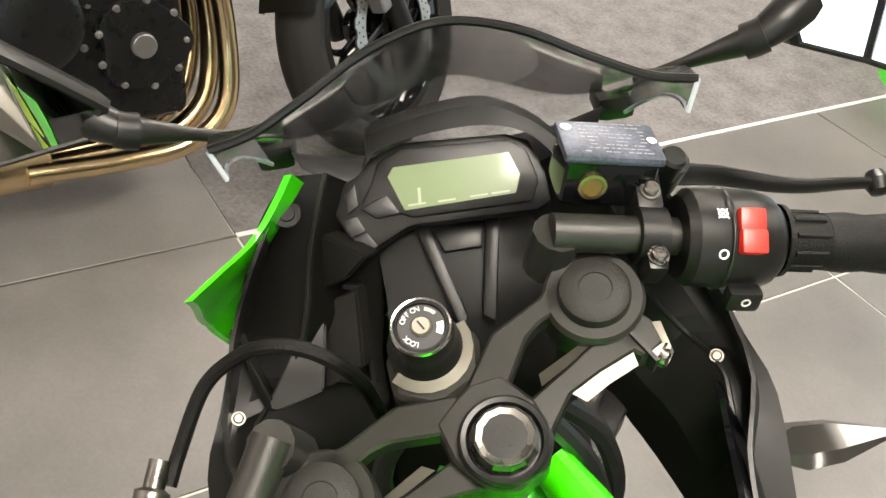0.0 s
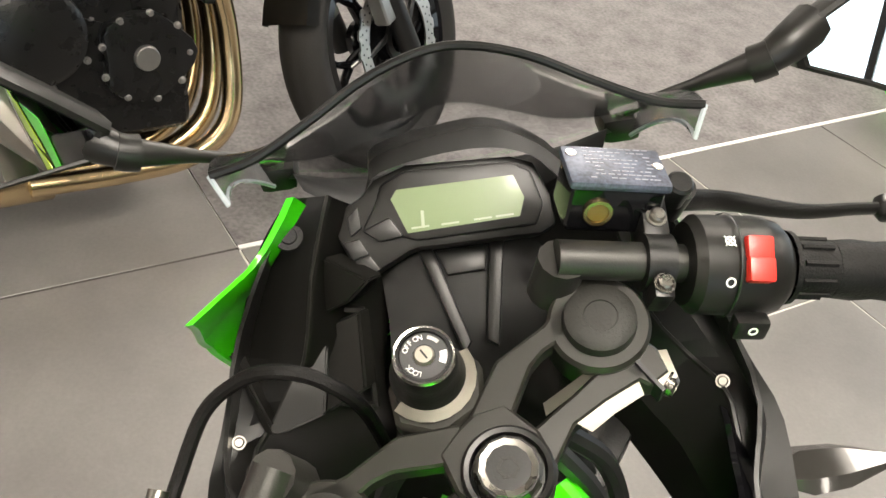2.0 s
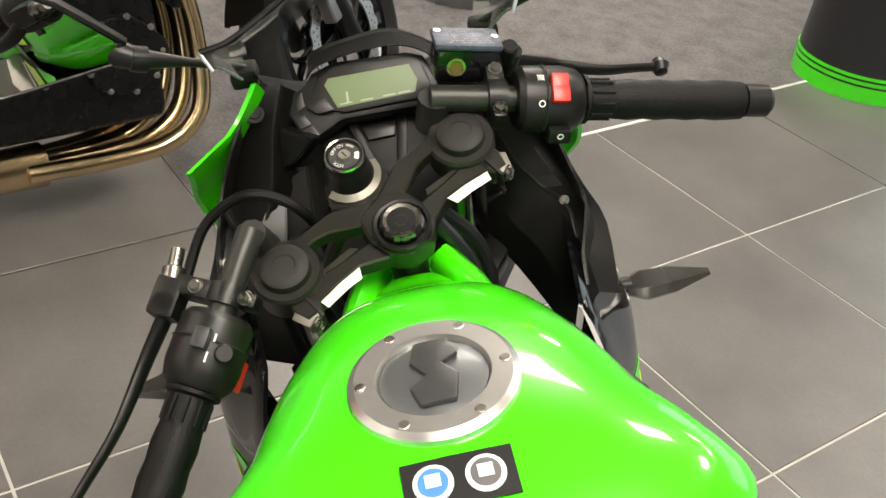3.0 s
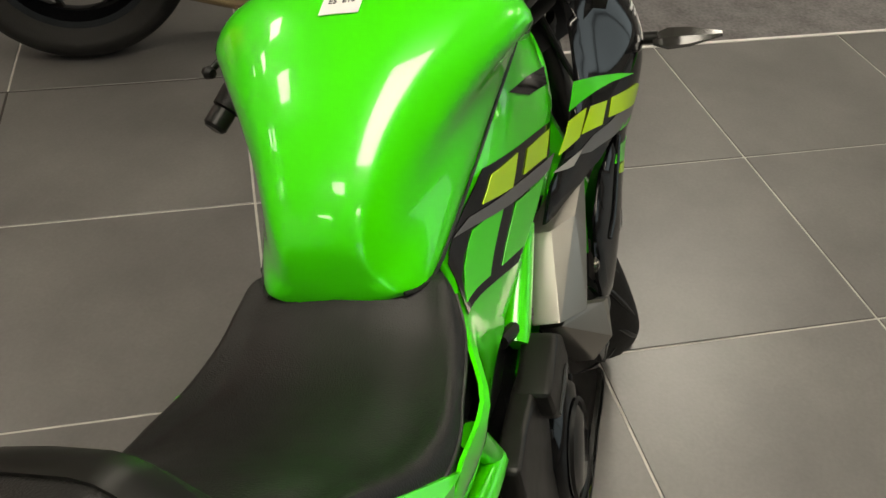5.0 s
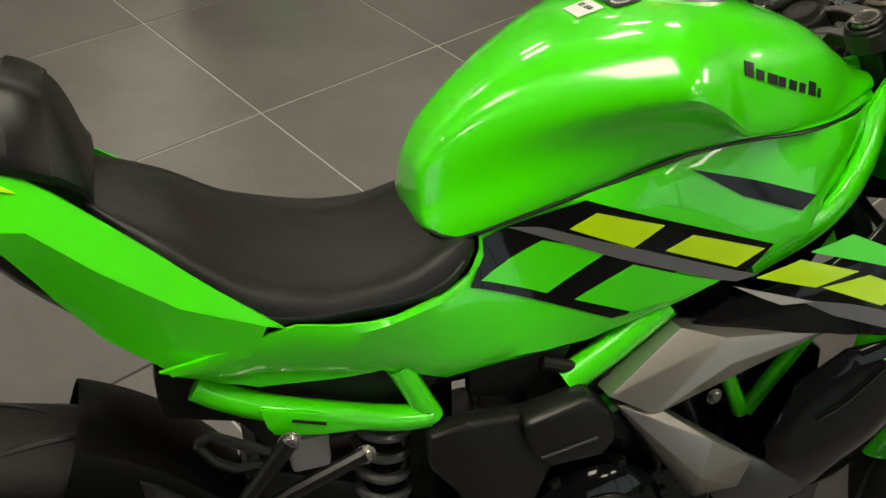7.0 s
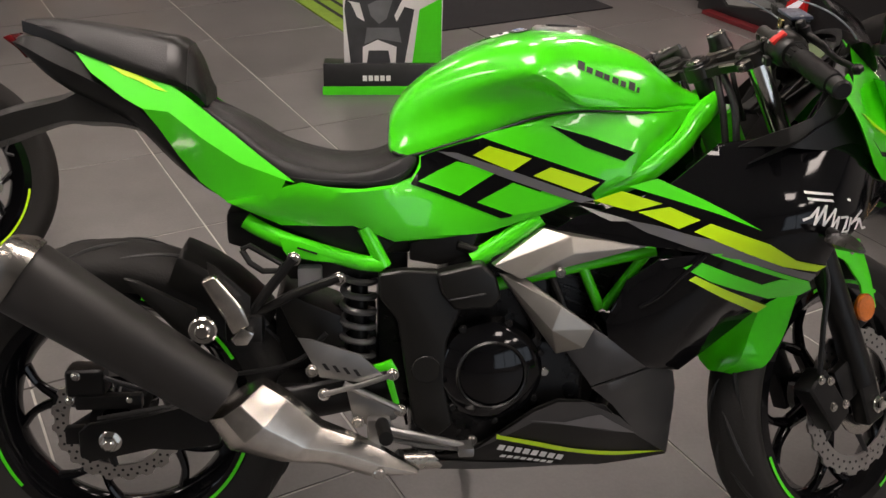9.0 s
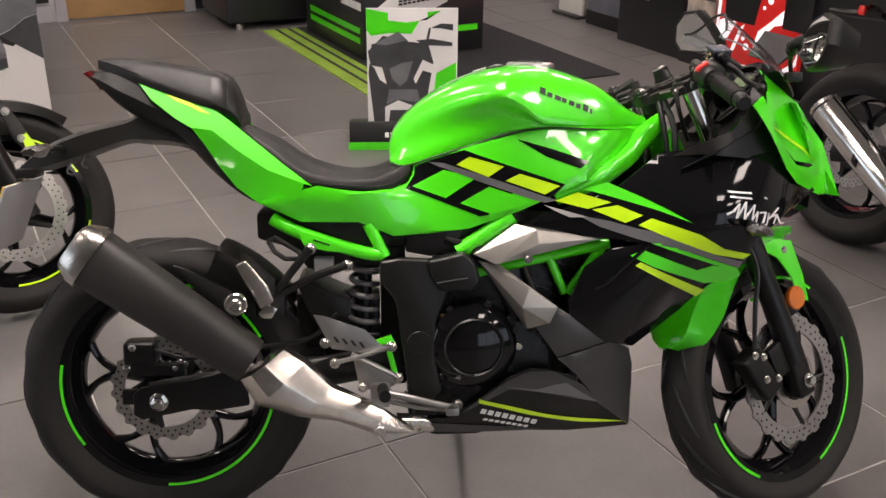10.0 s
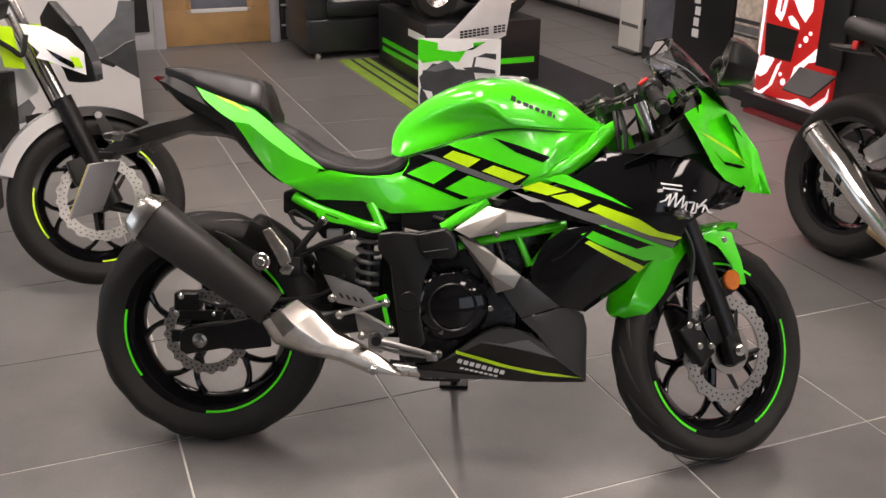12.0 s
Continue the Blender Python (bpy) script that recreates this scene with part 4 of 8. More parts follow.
for a in np.radians(np.linspace(33, 68, 18)):
    hug.append([((q + 0.0) * math.cos(a), y, 0.307 + q * math.sin(a)) for y, q in ((-0.074, 0.262), (-0.074, 0.300), (-0.066, 0.314), (-0.04, 0.322), (0, 0.325), (0.04, 0.322), (0.066, 0.314), (0.074, 0.300), (0.074, 0.262))])
hugger_bm = skin(hug)
bmesh.ops.solidify(hugger_bm, geom=hugger_bm.faces[:], thickness=0.003)
bmesh.ops.bevel(hugger_bm, geom=[e for e in hugger_bm.edges if e.is_boundary], offset=0.002, segments=1, affect="EDGES")
hugger = part("rear_mudguard", hugger_bm, BLACK_PLASTIC, bike, "black plastic hugger over the rear tyre")

part("hugger_arm", prism([(0.036, 0.576), (0.060, 0.569), (0.150, 0.520), (0.150, 0.470), (0.128, 0.468), (0.066, 0.540)], -0.112, -0.098, 0.004), BLACK_PLASTIC, hugger)

# -- exhaust --
def oval(path, sizes, n=20, power=2.6):
    """A can along a path in the plane of the bike: sizes of (across the plane, along it)."""
    rows = []
    for k, p in enumerate(path):
        p = Vector(p)
        d = (Vector(path[min(k + 1, len(path) - 1)]) - Vector(path[max(k - 1, 0)])).normalized()
        s = Vector((0, 1, 0))
        u = d.cross(s).normalized()
        s = u.cross(d).normalized()
        w, h = sizes[k]
        row = []
        for a in np.linspace(0, 2 * math.pi, n, endpoint=False):
            c, q = math.cos(a), math.sin(a)
            row.append(p + s * w * math.copysign(abs(c) ** (2 / power), c) + u * h * math.copysign(abs(q) ** (2 / power), q))
        rows.append(row)
    return skin(rows, True, True)


CAN0, CAN1 = Vector((-0.090, -0.205, 0.613)), Vector((0.196, -0.195, 0.402))
CD = (CAN1 - CAN0).normalized()
muffler = part("muffler", oval([CAN0, CAN0 + CD * 0.01, CAN1 - CD * 0.01, CAN1], [(0.046, 0.056), (0.049, 0.059), (0.041, 0.045), (0.040, 0.044)], 32), MUFFLER, bike, "matt black oval muffler with steel ends")
part("muffler_end_cap", oval([CAN0 - CD * 0.042, CAN0 - CD * 0.036, CAN0 - CD * 0.012, CAN0 + CD * 0.004], [(0.032, 0.040), (0.038, 0.048), (0.048, 0.059), (0.050, 0.0605)], 16, 3.4), BRUSHED, muffler, "brushed steel muffler end cap")
part("outlet", oval([CAN0 - CD * 0.0435, CAN0 - CD * 0.0425], [(0.022, 0.026), (0.022, 0.026)], 20), BLACK_INK, muffler)
SHIELD_ROWS = [  # bottom x, z; top x, z; middle y; half depth
    (0.176, 0.370, 0.262, 0.428, -0.196, 0.046), (0.206, 0.318, 0.300, 0.400, -0.194, 0.052), (0.284, 0.288, 0.352, 0.344, -0.184, 0.045),
    (0.361, 0.270, 0.402, 0.316, -0.170, 0.033), (0.4285, 0.238, 0.456, 0.281, -0.158, 0.025), (0.506, 0.229, 0.513, 0.238, -0.145, 0.012)]
cone_rows = []
for x0, z0, x1, z1, ym, w in SHIELD_ROWS:
    cone_rows.append([(x0 + q * (x1 - x0), ym - e * w, z0 + q * (z1 - z0)) for q, e in ((0.0, 0.35), (0.30, 1.0), (0.62, 0.92), (1.0, 0.30), (1.0, -0.45), (0.55, -1.0), (0.05, -0.5))])
cone_bm = skin(cone_rows, True, True)
bmesh.ops.bevel(cone_bm, geom=cone_bm.edges[:], offset=0.003, segments=2, affect="EDGES", profile=0.6, clamp_overlap=True)
cone = part("exhaust_cone", cone_bm, SHIELD, muffler, "faceted brushed steel heat shield", None, 18)
part("clamp_bolt", moved(bolt(0.009, 0.005), at(0.4433, -0.181, 0.2496)), CHROME, muffler)
part("exhaust_pipe", tube([(0.48, -0.125, 0.245), (0.56, -0.085, 0.226), (0.62, -0.07, 0.222), (0.72, -0.05, 0.225), (0.84, -0.03, 0.28), (0.86, -0.02, 0.40), (0.80, -0.02, 0.50)], 0.019, 14, 5), BRUSHED, bike, "steel exhaust pipe under the engine")
part("muffler_bracket", moved(merged(disc_bm(0.022, -0.012, 28), disc_bm(0.012, -0.018, 20)), at(0.173, -0.192, 0.516)), CHROME, muffler, "chromed muffler mounting bolt")

# -- foot rest brackets --
hanger = part("pillion_peg_bracket", merged(tube([(0.232, -0.13, 0.505), (0.27, -0.135, 0.56), (0.312, -0.135, 0.612)], 0.0085, 10), tube([(0.225, -0.13, 0.505), (0.31, -0.134, 0.552), (0.383, -0.130, 0.576)], 0.0080, 10),
                                            block((0.20, -0.15, 0.475), (0.26, -0.115, 0.52), 0.006)), BLACK_SATIN, bike, "black tubular pillion footrest bracket")
PEG = [(0.170, 0.587), (0.192, 0.597), (0.232, 0.545), (0.243, 0.514), (0.216, 0.498), (0.203, 0.525)]
peg = part("pillion_peg", prism(PEG, -0.178, -0.152, 0.005, 3), SHIELD, hanger, "folded bright alloy pillion footpeg")
part("peg_knuckle", prism([(0.211, 0.492), (0.23, 0.512), (0.25, 0.501), (0.238, 0.481), (0.219, 0.481)], -0.180, -0.150, 0.004, 2), CHROME, hanger)
part("hanger_plate", prism([(0.177, 0.614), (0.191, 0.605), (0.243, 0.555), (0.242, 0.526), (0.231, 0.517), (0.181, 0.576)], -0.153, -0.147, 0.002), BLACK_PLASTIC, hanger, "black pierced bracket plate")
part("plate_slot", prism([(0.194, 0.586), (0.205, 0.582), (0.229, 0.557), (0.218, 0.554)], -0.1536, -0.1529), BLACK_INK, hanger)
part("helmet_lock", tube([(0.230, -0.130, 0.626), (0.242, -0.130, 0.633), (0.292, -0.130, 0.602), (0.288, -0.130, 0.590), (0.262, -0.130, 0.590), (0.242, -0.130, 0.604), (0.230, -0.130, 0.626)], 0.0052, 8), BLACK_SATIN, hanger, "open black helmet lock loop")
heel = part("heel_guard", prism([(0.314, 0.477), (0.336, 0.474), (0.416, 0.445), (0.458, 0.403), (0.416, 0.396), (0.349, 0.407)], -0.139, -0.133, 0.002), ALLOY, bike, "pierced alloy heel guard plate")
for k in range(4):
    part("guard_slot", prism([(0.352 + 0.017 * k, 0.432 - 0.004 * k), (0.358 + 0.017 * k, 0.432 - 0.004 * k), (0.366 + 0.017 * k, 0.420 - 0.004 * k), (0.360 + 0.017 * k, 0.420 - 0.004 * k)], -0.1398, -0.1392), BLACK_INK, heel)
footrest = part("footrest_bracket", merged(prism([(0.390, 0.393), (0.436, 0.372), (0.484, 0.346), (0.474, 0.326), (0.431, 0.314), (0.402, 0.330)], -0.137, -0.125, 0.003), tube([(0.354, -0.144, 0.379), (0.42, -0.145, 0.395), (0.469, -0.145, 0.411)], 0.0048, 8),
                                           tube([(0.388, -0.138, 0.394), (0.43, -0.14, 0.374), (0.482, -0.14, 0.345)], 0.006, 8), block((0.425, -0.155, 0.285), (0.465, -0.115, 0.335), 0.008)), ALLOY, bike, "alloy rider footrest bracket")
part("footpeg", tube([(0.45, -0.15, 0.325), (0.455, -0.22, 0.332)], 0.012, 14), GRIP, footrest, "rubber covered rider footpeg")
part("brake_pedal", merged(tube([(0.448, -0.155, 0.318), (0.52, -0.165, 0.305), (0.585, -0.17, 0.290)], [0.009, 0.0075, 0.007], 10, 4), tube([(0.45, -0.15, 0.30), (0.52, -0.16, 0.288), (0.59, -0.165, 0.282)], 0.005, 8),
                          block((0.575, -0.19, 0.278), (0.602, -0.155, 0.294), 0.004)), ALLOY, footrest, "alloy rear brake pedal")
for x, z in ((0.336, 0.419), (0.355, 0.377), (0.469, 0.409), (0.481, 0.344), (0.457, 0.314), (0.41, 0.325)):
    part("bracket_bolt", moved(bolt(0.0080, 0.005), at(x, -0.139, z)), BRUSHED, footrest)
part("brake_reservoir_rear", merged(block((0.315, -0.10, 0.545), (0.355, -0.07, 0.585), 0.006)), PLATE, bike, "small translucent rear brake reservoir")
stand = part("side_stand", merged(tube([(0.645, 0.02, 0.21), (0.642, 0.09, 0.172)], 0.016, 10), tube([(0.643, 0.07, 0.182), (0.637, 0.19, 0.130), (0.630, 0.306, 0.086)], [0.013, 0.011, 0.010], 10),
                                  moved(block((-0.042, -0.026, 0.0), (0.042, 0.026, 0.010), 0.004, 3), Matrix.Translation((0.630, 0.308, 0.0775)) @ Matrix.Rotation(radians(14), 4, "X"))), BLACK_SATIN, bike, "black side stand on the tiles")
part("under_engine", merged(block((0.545, -0.07, 0.19), (0.66, 0.07, 0.235), 0.015)), BLACK_SATIN, bike)

# -- silver shrouds, lower fairing, belly --
def facets(name, outer, inset, material, label):
    """A faceted cover: the hull of a few corners (x, y, z) and the same corners set inward."""
    got = None
    for k in (-1, 1):
        bm = bmesh.new()
        for x, y, z in outer:
            bm.verts.new((x, -k * y, z))
            bm.verts.new((x, -k * (y + inset), z - 0.004))
        bmesh.ops.convex_hull(bm, input=bm.verts)
        bmesh.ops.dissolve_limit(bm, angle_limit=radians(4), verts=bm.verts, edges=bm.edges)
        bmesh.ops.bevel(bm, geom=bm.edges[:], offset=0.0016, segments=2, affect="EDGES", profile=0.6, clamp_overlap=True)
        ob = part(name, bm, material, bike, label, None, 22)
        got = got or ob
    return got


def at_depth(points, ys):
    return [(p[0], y, p[1]) for p, y in zip(points, ys)]


shroud = facets("upper_shroud", at_depth([(0.633, 0.598), (0.716, 0.656), (0.758, 0.647), (0.675, 0.581)], (-0.150, -0.138, -0.158, -0.172)) + at_depth([(0.889, 0.627), (0.760, 0.620)], (-0.152, -0.167)), 0.030, SILVER_PAINT, "silver faceted upper shroud")
part("shroud_bolt", moved(bolt(0.0065, 0.004), at(0.738, -0.176, 0.592)), NUT, shroud)
low_shroud = facets("lower_shroud", at_depth([(0.643, 0.585), (0.679, 0.581), (0.742, 0.536), (0.799, 0.494), (0.782, 0.462), (0.74, 0.446), (0.726, 0.497)], (-0.150, -0.150, -0.178, -0.174, -0.176, -0.158, -0.186)), 0.026, SILVER_PAINT, "silver faceted lower shroud")
dark = both_sides("lower_fairing", [(0.749, 0.46), (0.797, 0.492), (0.825, 0.474), (0.896, 0.417), (0.803, 0.385)], FAIR, GREY_PLASTIC, 0.006, 0.02, 0.003, "dark grey lower fairing blade")
belly = both_sides("belly_panel", [(0.803, 0.383), (0.896, 0.412), (0.929, 0.406), (0.959, 0.388), (0.971, 0.35), (0.979, 0.2), (0.906, 0.262), (0.844, 0.345)], BELLY, GREY_PLASTIC, 0.006, 0.02, 0.003, "dark grey belly fairing")
pan = both_sides("belly_pan", [(0.5, 0.236), (0.58, 0.251), (0.636, 0.287), (0.705, 0.342), (0.746, 0.361), (0.781, 0.359), (0.83, 0.345), (0.906, 0.262), (0.979, 0.198), (0.722, 0.215), (0.594, 0.213), (0.501, 0.212)], BELLY, BLACK_PLASTIC, 0.006, 0.02, 0.003, "black belly pan with a yellow-green stripe")
# the grey patches on the pan paint in highlights on its black facets
decal([(0.606, 0.261), (0.636, 0.287), (0.705, 0.338), (0.746, 0.358), (0.795, 0.356), (0.859, 0.321), (0.898, 0.276), (0.783, 0.307), (0.706, 0.317)], BELLY, GREY_PLASTIC, pan, 0.0020)
decal([(0.703, 0.322), (0.762, 0.315), (0.8, 0.326), (0.824, 0.329), (0.898, 0.274), (0.832, 0.298), (0.783, 0.307)], BELLY, GREY_DECAL, pan, 0.0030)
decal([(0.645, 0.299), (0.653, 0.294), (0.778, 0.257), (0.901, 0.23), (0.969, 0.211), (0.865, 0.2285), (0.75, 0.255), (0.645, 0.288)], BELLY, LIME, pan, 0.0034)
decal([(0.496, 0.233), (0.58, 0.236), (0.722, 0.225), (0.779, 0.216), (0.637, 0.214), (0.501, 0.212)], BELLY, GREY_PLASTIC, pan, 0.0024)
LM = [(0.648, 0.263), (0.769, 0.229)]
LM2 = [(0.654, 0.245), (0.751, 0.222)]
for k in range(8):
    for (p, q), h in (((LM[0], LM[1]), 0.011), ((LM2[0], LM2[1]), 0.005)):
        s, s2 = k / 8, (k + 0.72) / 8
        x0, x1, z0, z1 = p[0] + s * (q[0] - p[0]), p[0] + s2 * (q[0] - p[0]), p[1] + s * (q[1] - p[1]), p[1] + s2 * (q[1] - p[1])
        part("print_bar", panel([(x0, z0), (x1, z1), (x1 + 0.004, z1 + h), (x0 + 0.004, z0 + h)], BELLY, 0.0008, 0.02, 0.0036), WHITE_INK, pan)
part("pan_bolt", moved(bolt(0.008, 0.004), at(0.602, BELLY(0.602, 0.285) - 0.001, 0.285)), NUT, pan)

# -- upper fairing in gloss black with stripes --
fair = both_sides("upper_fairing", [(0.725, 0.644), (0.772, 0.676), (0.813, 0.686), (0.912, 0.727), (0.998, 0.793), (1.07, 0.803), (1.238, 0.798), (1.296, 0.76), (1.351, 0.707), (1.257, 0.672), (1.184, 0.629), (1.17, 0.578), (1.145, 0.558), (1.103, 0.527), (1.055, 0.47), (0.961, 0.399), (0.896, 0.417), (0.825, 0.474), (0.821, 0.504), (0.852, 0.572), (0.901, 0.609), (0.969, 0.621), (0.881, 0.63)], FAIR, BLACK_GLOSS, 0.004, 0.02, 0.003, "gloss black upper fairing with green and yellow stripes")
decal([(0.848, 0.726), (0.895, 0.739), (0.964, 0.709), (1.01, 0.687), (1.054, 0.663), (0.99, 0.686), (0.938, 0.701)], FAIR, GREEN_DECAL, fair)
decal([(0.794, 0.702), (0.838, 0.719), (0.902, 0.7), (0.856, 0.687)], FAIR, LIME, fair)
decal([(0.864, 0.686), (0.914, 0.695), (0.961, 0.676), (0.928, 0.661)], FAIR, LIME, fair, 0.0018)
decal([(0.952, 0.657), (0.977, 0.671), (1.068, 0.641), (1.117, 0.612), (1.177, 0.597), (1.161, 0.588), (1.098, 0.601), (1.03, 0.626)], FAIR, LIME, fair)
# pale patch paints the highlight at the grey stripe's rear end
decal([(0.771, 0.694), (0.839, 0.676), (0.856, 0.671), (0.822, 0.670), (0.805, 0.677)], FAIR, GLARE_PRINT_GREY, fair, 0.0018)
decal([(0.839, 0.674), (0.899, 0.664), (0.952, 0.650), (0.978, 0.646), (1.043, 0.622), (1.096, 0.601), (1.163, 0.582), (1.157, 0.569), (1.058, 0.603), (0.952, 0.63), (0.879, 0.653)], FAIR, GREY_DECAL, fair)
decal([(0.978, 0.622), (0.998, 0.623), (1.156, 0.568), (1.146, 0.563)], FAIR, GREEN_DECAL, fair)
decal([(0.937, 0.598), (0.962, 0.609), (1.072, 0.566), (1.102, 0.576), (1.156, 0.566), (1.166, 0.551), (1.150, 0.540), (1.094, 0.535), (0.981, 0.576)], FAIR, GREEN_DECAL, fair)
decal([(0.947, 0.578), (0.957, 0.585), (1.099, 0.518), (1.085, 0.503)], FAIR, LIME, fair)
# slanted white strokes of a maker's mark
for k, o in enumerate(([(1.115, 0.68), (1.127, 0.685), (1.126, 0.688), (1.113, 0.684)],
                      [(1.129, 0.685), (1.141, 0.701), (1.139, 0.703), (1.125, 0.688)],
                      [(1.138, 0.702), (1.132, 0.674), (1.136, 0.673), (1.142, 0.702)],
                      [(1.136, 0.673), (1.155, 0.703), (1.152, 0.705), (1.132, 0.675)],
                      [(1.151, 0.704), (1.148, 0.672), (1.152, 0.671), (1.156, 0.704)],
                      [(1.152, 0.67), (1.173, 0.697), (1.171, 0.699), (1.148, 0.673)],
                      [(1.17, 0.698), (1.165, 0.667), (1.168, 0.667), (1.174, 0.697)],
                      [(1.168, 0.666), (1.181, 0.684), (1.178, 0.685), (1.164, 0.668)],
                      [(1.177, 0.685), (1.174, 0.663), (1.178, 0.662), (1.182, 0.684)],
                      [(1.184, 0.68), (1.199, 0.68), (1.199, 0.683), (1.184, 0.684)],
                      [(1.197, 0.683), (1.189, 0.658), (1.193, 0.657), (1.201, 0.681)],
                      [(1.197, 0.682), (1.194, 0.662), (1.197, 0.662), (1.201, 0.681)],
                      [(1.204, 0.68), (1.202, 0.657), (1.205, 0.657), (1.209, 0.679)],
                      [(1.203, 0.659), (1.172, 0.656), (1.172, 0.653), (1.204, 0.655)],
                      [(1.209, 0.666), (1.233, 0.686), (1.23, 0.689), (1.206, 0.67)],
                      [(1.214, 0.67), (1.228, 0.673), (1.227, 0.676), (1.212, 0.675)],
                      [(1.225, 0.675), (1.219, 0.657), (1.223, 0.656), (1.23, 0.673)],
                      [(1.225, 0.673), (1.238, 0.655), (1.241, 0.656), (1.23, 0.675)],
                      [(1.24, 0.653), (1.251, 0.653), (1.25, 0.656), (1.239, 0.658)],
                      [(1.194, 0.709), (1.201, 0.706), (1.202, 0.709), (1.196, 0.712)])):
    part("print_stroke", panel(o, FAIR, 0.0008, 0.02, 0.0015 + 0.00004 * k), WHITE_INK, fair)
part("print_bar", panel([(1.116, 0.727), (1.165, 0.722), (1.168, 0.718), (1.117, 0.723)], FAIR, 0.0008, 0.02, 0.0016), WHITE_INK, fair)
part("print_bar", panel([(1.121, 0.717), (1.165, 0.712), (1.168, 0.708), (1.122, 0.713)], FAIR, 0.0008, 0.02, 0.0016), WHITE_INK, fair)
ROLL = [(0.872, 0.53), (0.901, 0.549), (0.935, 0.583), (0.972, 0.619)]
part("fairing_edge", tube([(x, FAIR(x, z) + 0.001, z) for x, z in ROLL], 0.0045, 8, 5), BLACK_GLOSS, fair)
# front indicators on short stalks
for s in (-1, 1):
    st = part("indicator_stalk", tube([(1.165, s * 0.205, 0.660), (1.163, s * 0.232, 0.660)], 0.009, 12), BLACK_PLASTIC, bike)
    part("indicator_lens", skin([[(1.160 + a[0] * q, s * y, 0.658 + a[1] * q) for a in ((0.026, 0), (0.012, 0.011), (-0.016, 0.009), (-0.024, 0), (-0.016, -0.009), (0.012, -0.011))] for y, q in ((0.225, 0.5), (0.245, 1.0), (0.275, 0.9), (0.318, 0.25))], True, True), SMOKE_LENS, st, "smoked front indicator lens")

# -- nose, headlights, screen --
NOSE_FRONT = [(1.237, 0.912), (1.268, 0.885), (1.32, 0.845), (1.359, 0.803), (1.402, 0.732), (1.423, 0.689), (1.363, 0.694), (1.309, 0.721), (1.268, 0.748), (1.235, 0.76)]
nose = part("nose_fairing", panel([(1.202, 0.955), (1.254, 0.922), (1.325, 0.882), (1.388, 0.800), (1.430, 0.690), (1.372, 0.694), (1.283, 0.730), (1.247, 0.761), (1.205, 0.823), (1.166, 0.887), (1.200, 0.902), (1.219, 0.912), (1.221, 0.928)], lambda x, z: min(NOSE(x, z), -0.005), 0.004, 0.015, 0.0, 0.003), GREEN, bike, "lime green nose fairing")
part("nose_fairing", mirrored(panel([(1.198, 0.960)] + NOSE_FRONT + [(1.224, 0.798), (1.202, 0.841), (1.150, 0.908), (1.163, 0.917), (1.177, 0.924), (1.183, 0.932), (1.189, 0.942), (1.194, 0.950)], NOSE, 0.005, 0.015, 0.0, 0.001)), GREEN, bike, "lime green nose fairing")
decal([(1.204, 0.847), (1.236, 0.836), (1.315, 0.797), (1.357, 0.764), (1.304, 0.796), (1.225, 0.834)], NOSE, LIME, nose)
decal([(1.245, 0.802), (1.277, 0.775), (1.333, 0.764), (1.350, 0.758), (1.330, 0.756), (1.282, 0.767)], NOSE, BLACK_GLOSS, nose)
decal([(1.302, 0.868), (1.322, 0.858), (1.345, 0.830), (1.325, 0.846)], NOSE, BLACK_GLOSS, nose)
rows = []
for x, z, w in spline([(1.282, 0.888, 0.104), (1.300, 0.858, 0.096), (1.325, 0.805, 0.074), (1.352, 0.748, 0.046), (1.380, 0.706, 0.022)], 4):
    rows.append([(x + 0.012 * (1 - (y / 1.0) ** 2), y * w, z) for y in np.linspace(-1, 1, 9)])
bm_ = skin(rows)
bmesh.ops.solidify(bm_, geom=bm_.faces[:], thickness=0.006)
part("nose_centre", bm_, GREEN, bike, "lime green centre of the nose")
part("headlight", skin([[(x, y * w, z) for y in np.linspace(-1, 1, 7)] for x, z, w in ((1.355, 0.700, 0.03), (1.335, 0.672, 0.07), (1.285, 0.655, 0.095), (1.24, 0.66, 0.10))]), HEADLIGHT, bike, "twin headlight lens under the nose")
part("fairing_core", skin([[(x, y * w, z) for y, z in ((-1, z0), (-1, z1), (1, z1), (1, z0))] for x, w, z0, z1 in ((1.13, 0.06, 0.66, 0.72), (1.24, 0.12, 0.66, 0.76), (1.33, 0.05, 0.68, 0.72))], True, True), BLACK_PLASTIC, bike, "black fairing stay")
SIDE_TRIM = surface([(1.06, 0.80, -0.160), (1.10, 0.80, -0.180), (1.17, 0.87, -0.160), (1.215, 0.92, -0.122), (1.23, 0.79, -0.152), (1.15, 0.81, -0.172)])
both_sides("side_trim", [(1.024, 0.789), (1.068, 0.811), (1.133, 0.839), (1.168, 0.879), (1.176, 0.913), (1.191, 0.932), (1.203, 0.914), (1.215, 0.835), (1.25, 0.772), (1.162, 0.786), (1.082, 0.793)], SIDE_TRIM, BLACK_PLASTIC, 0.003, 0.02, 0.0, "black side trim behind the nose")
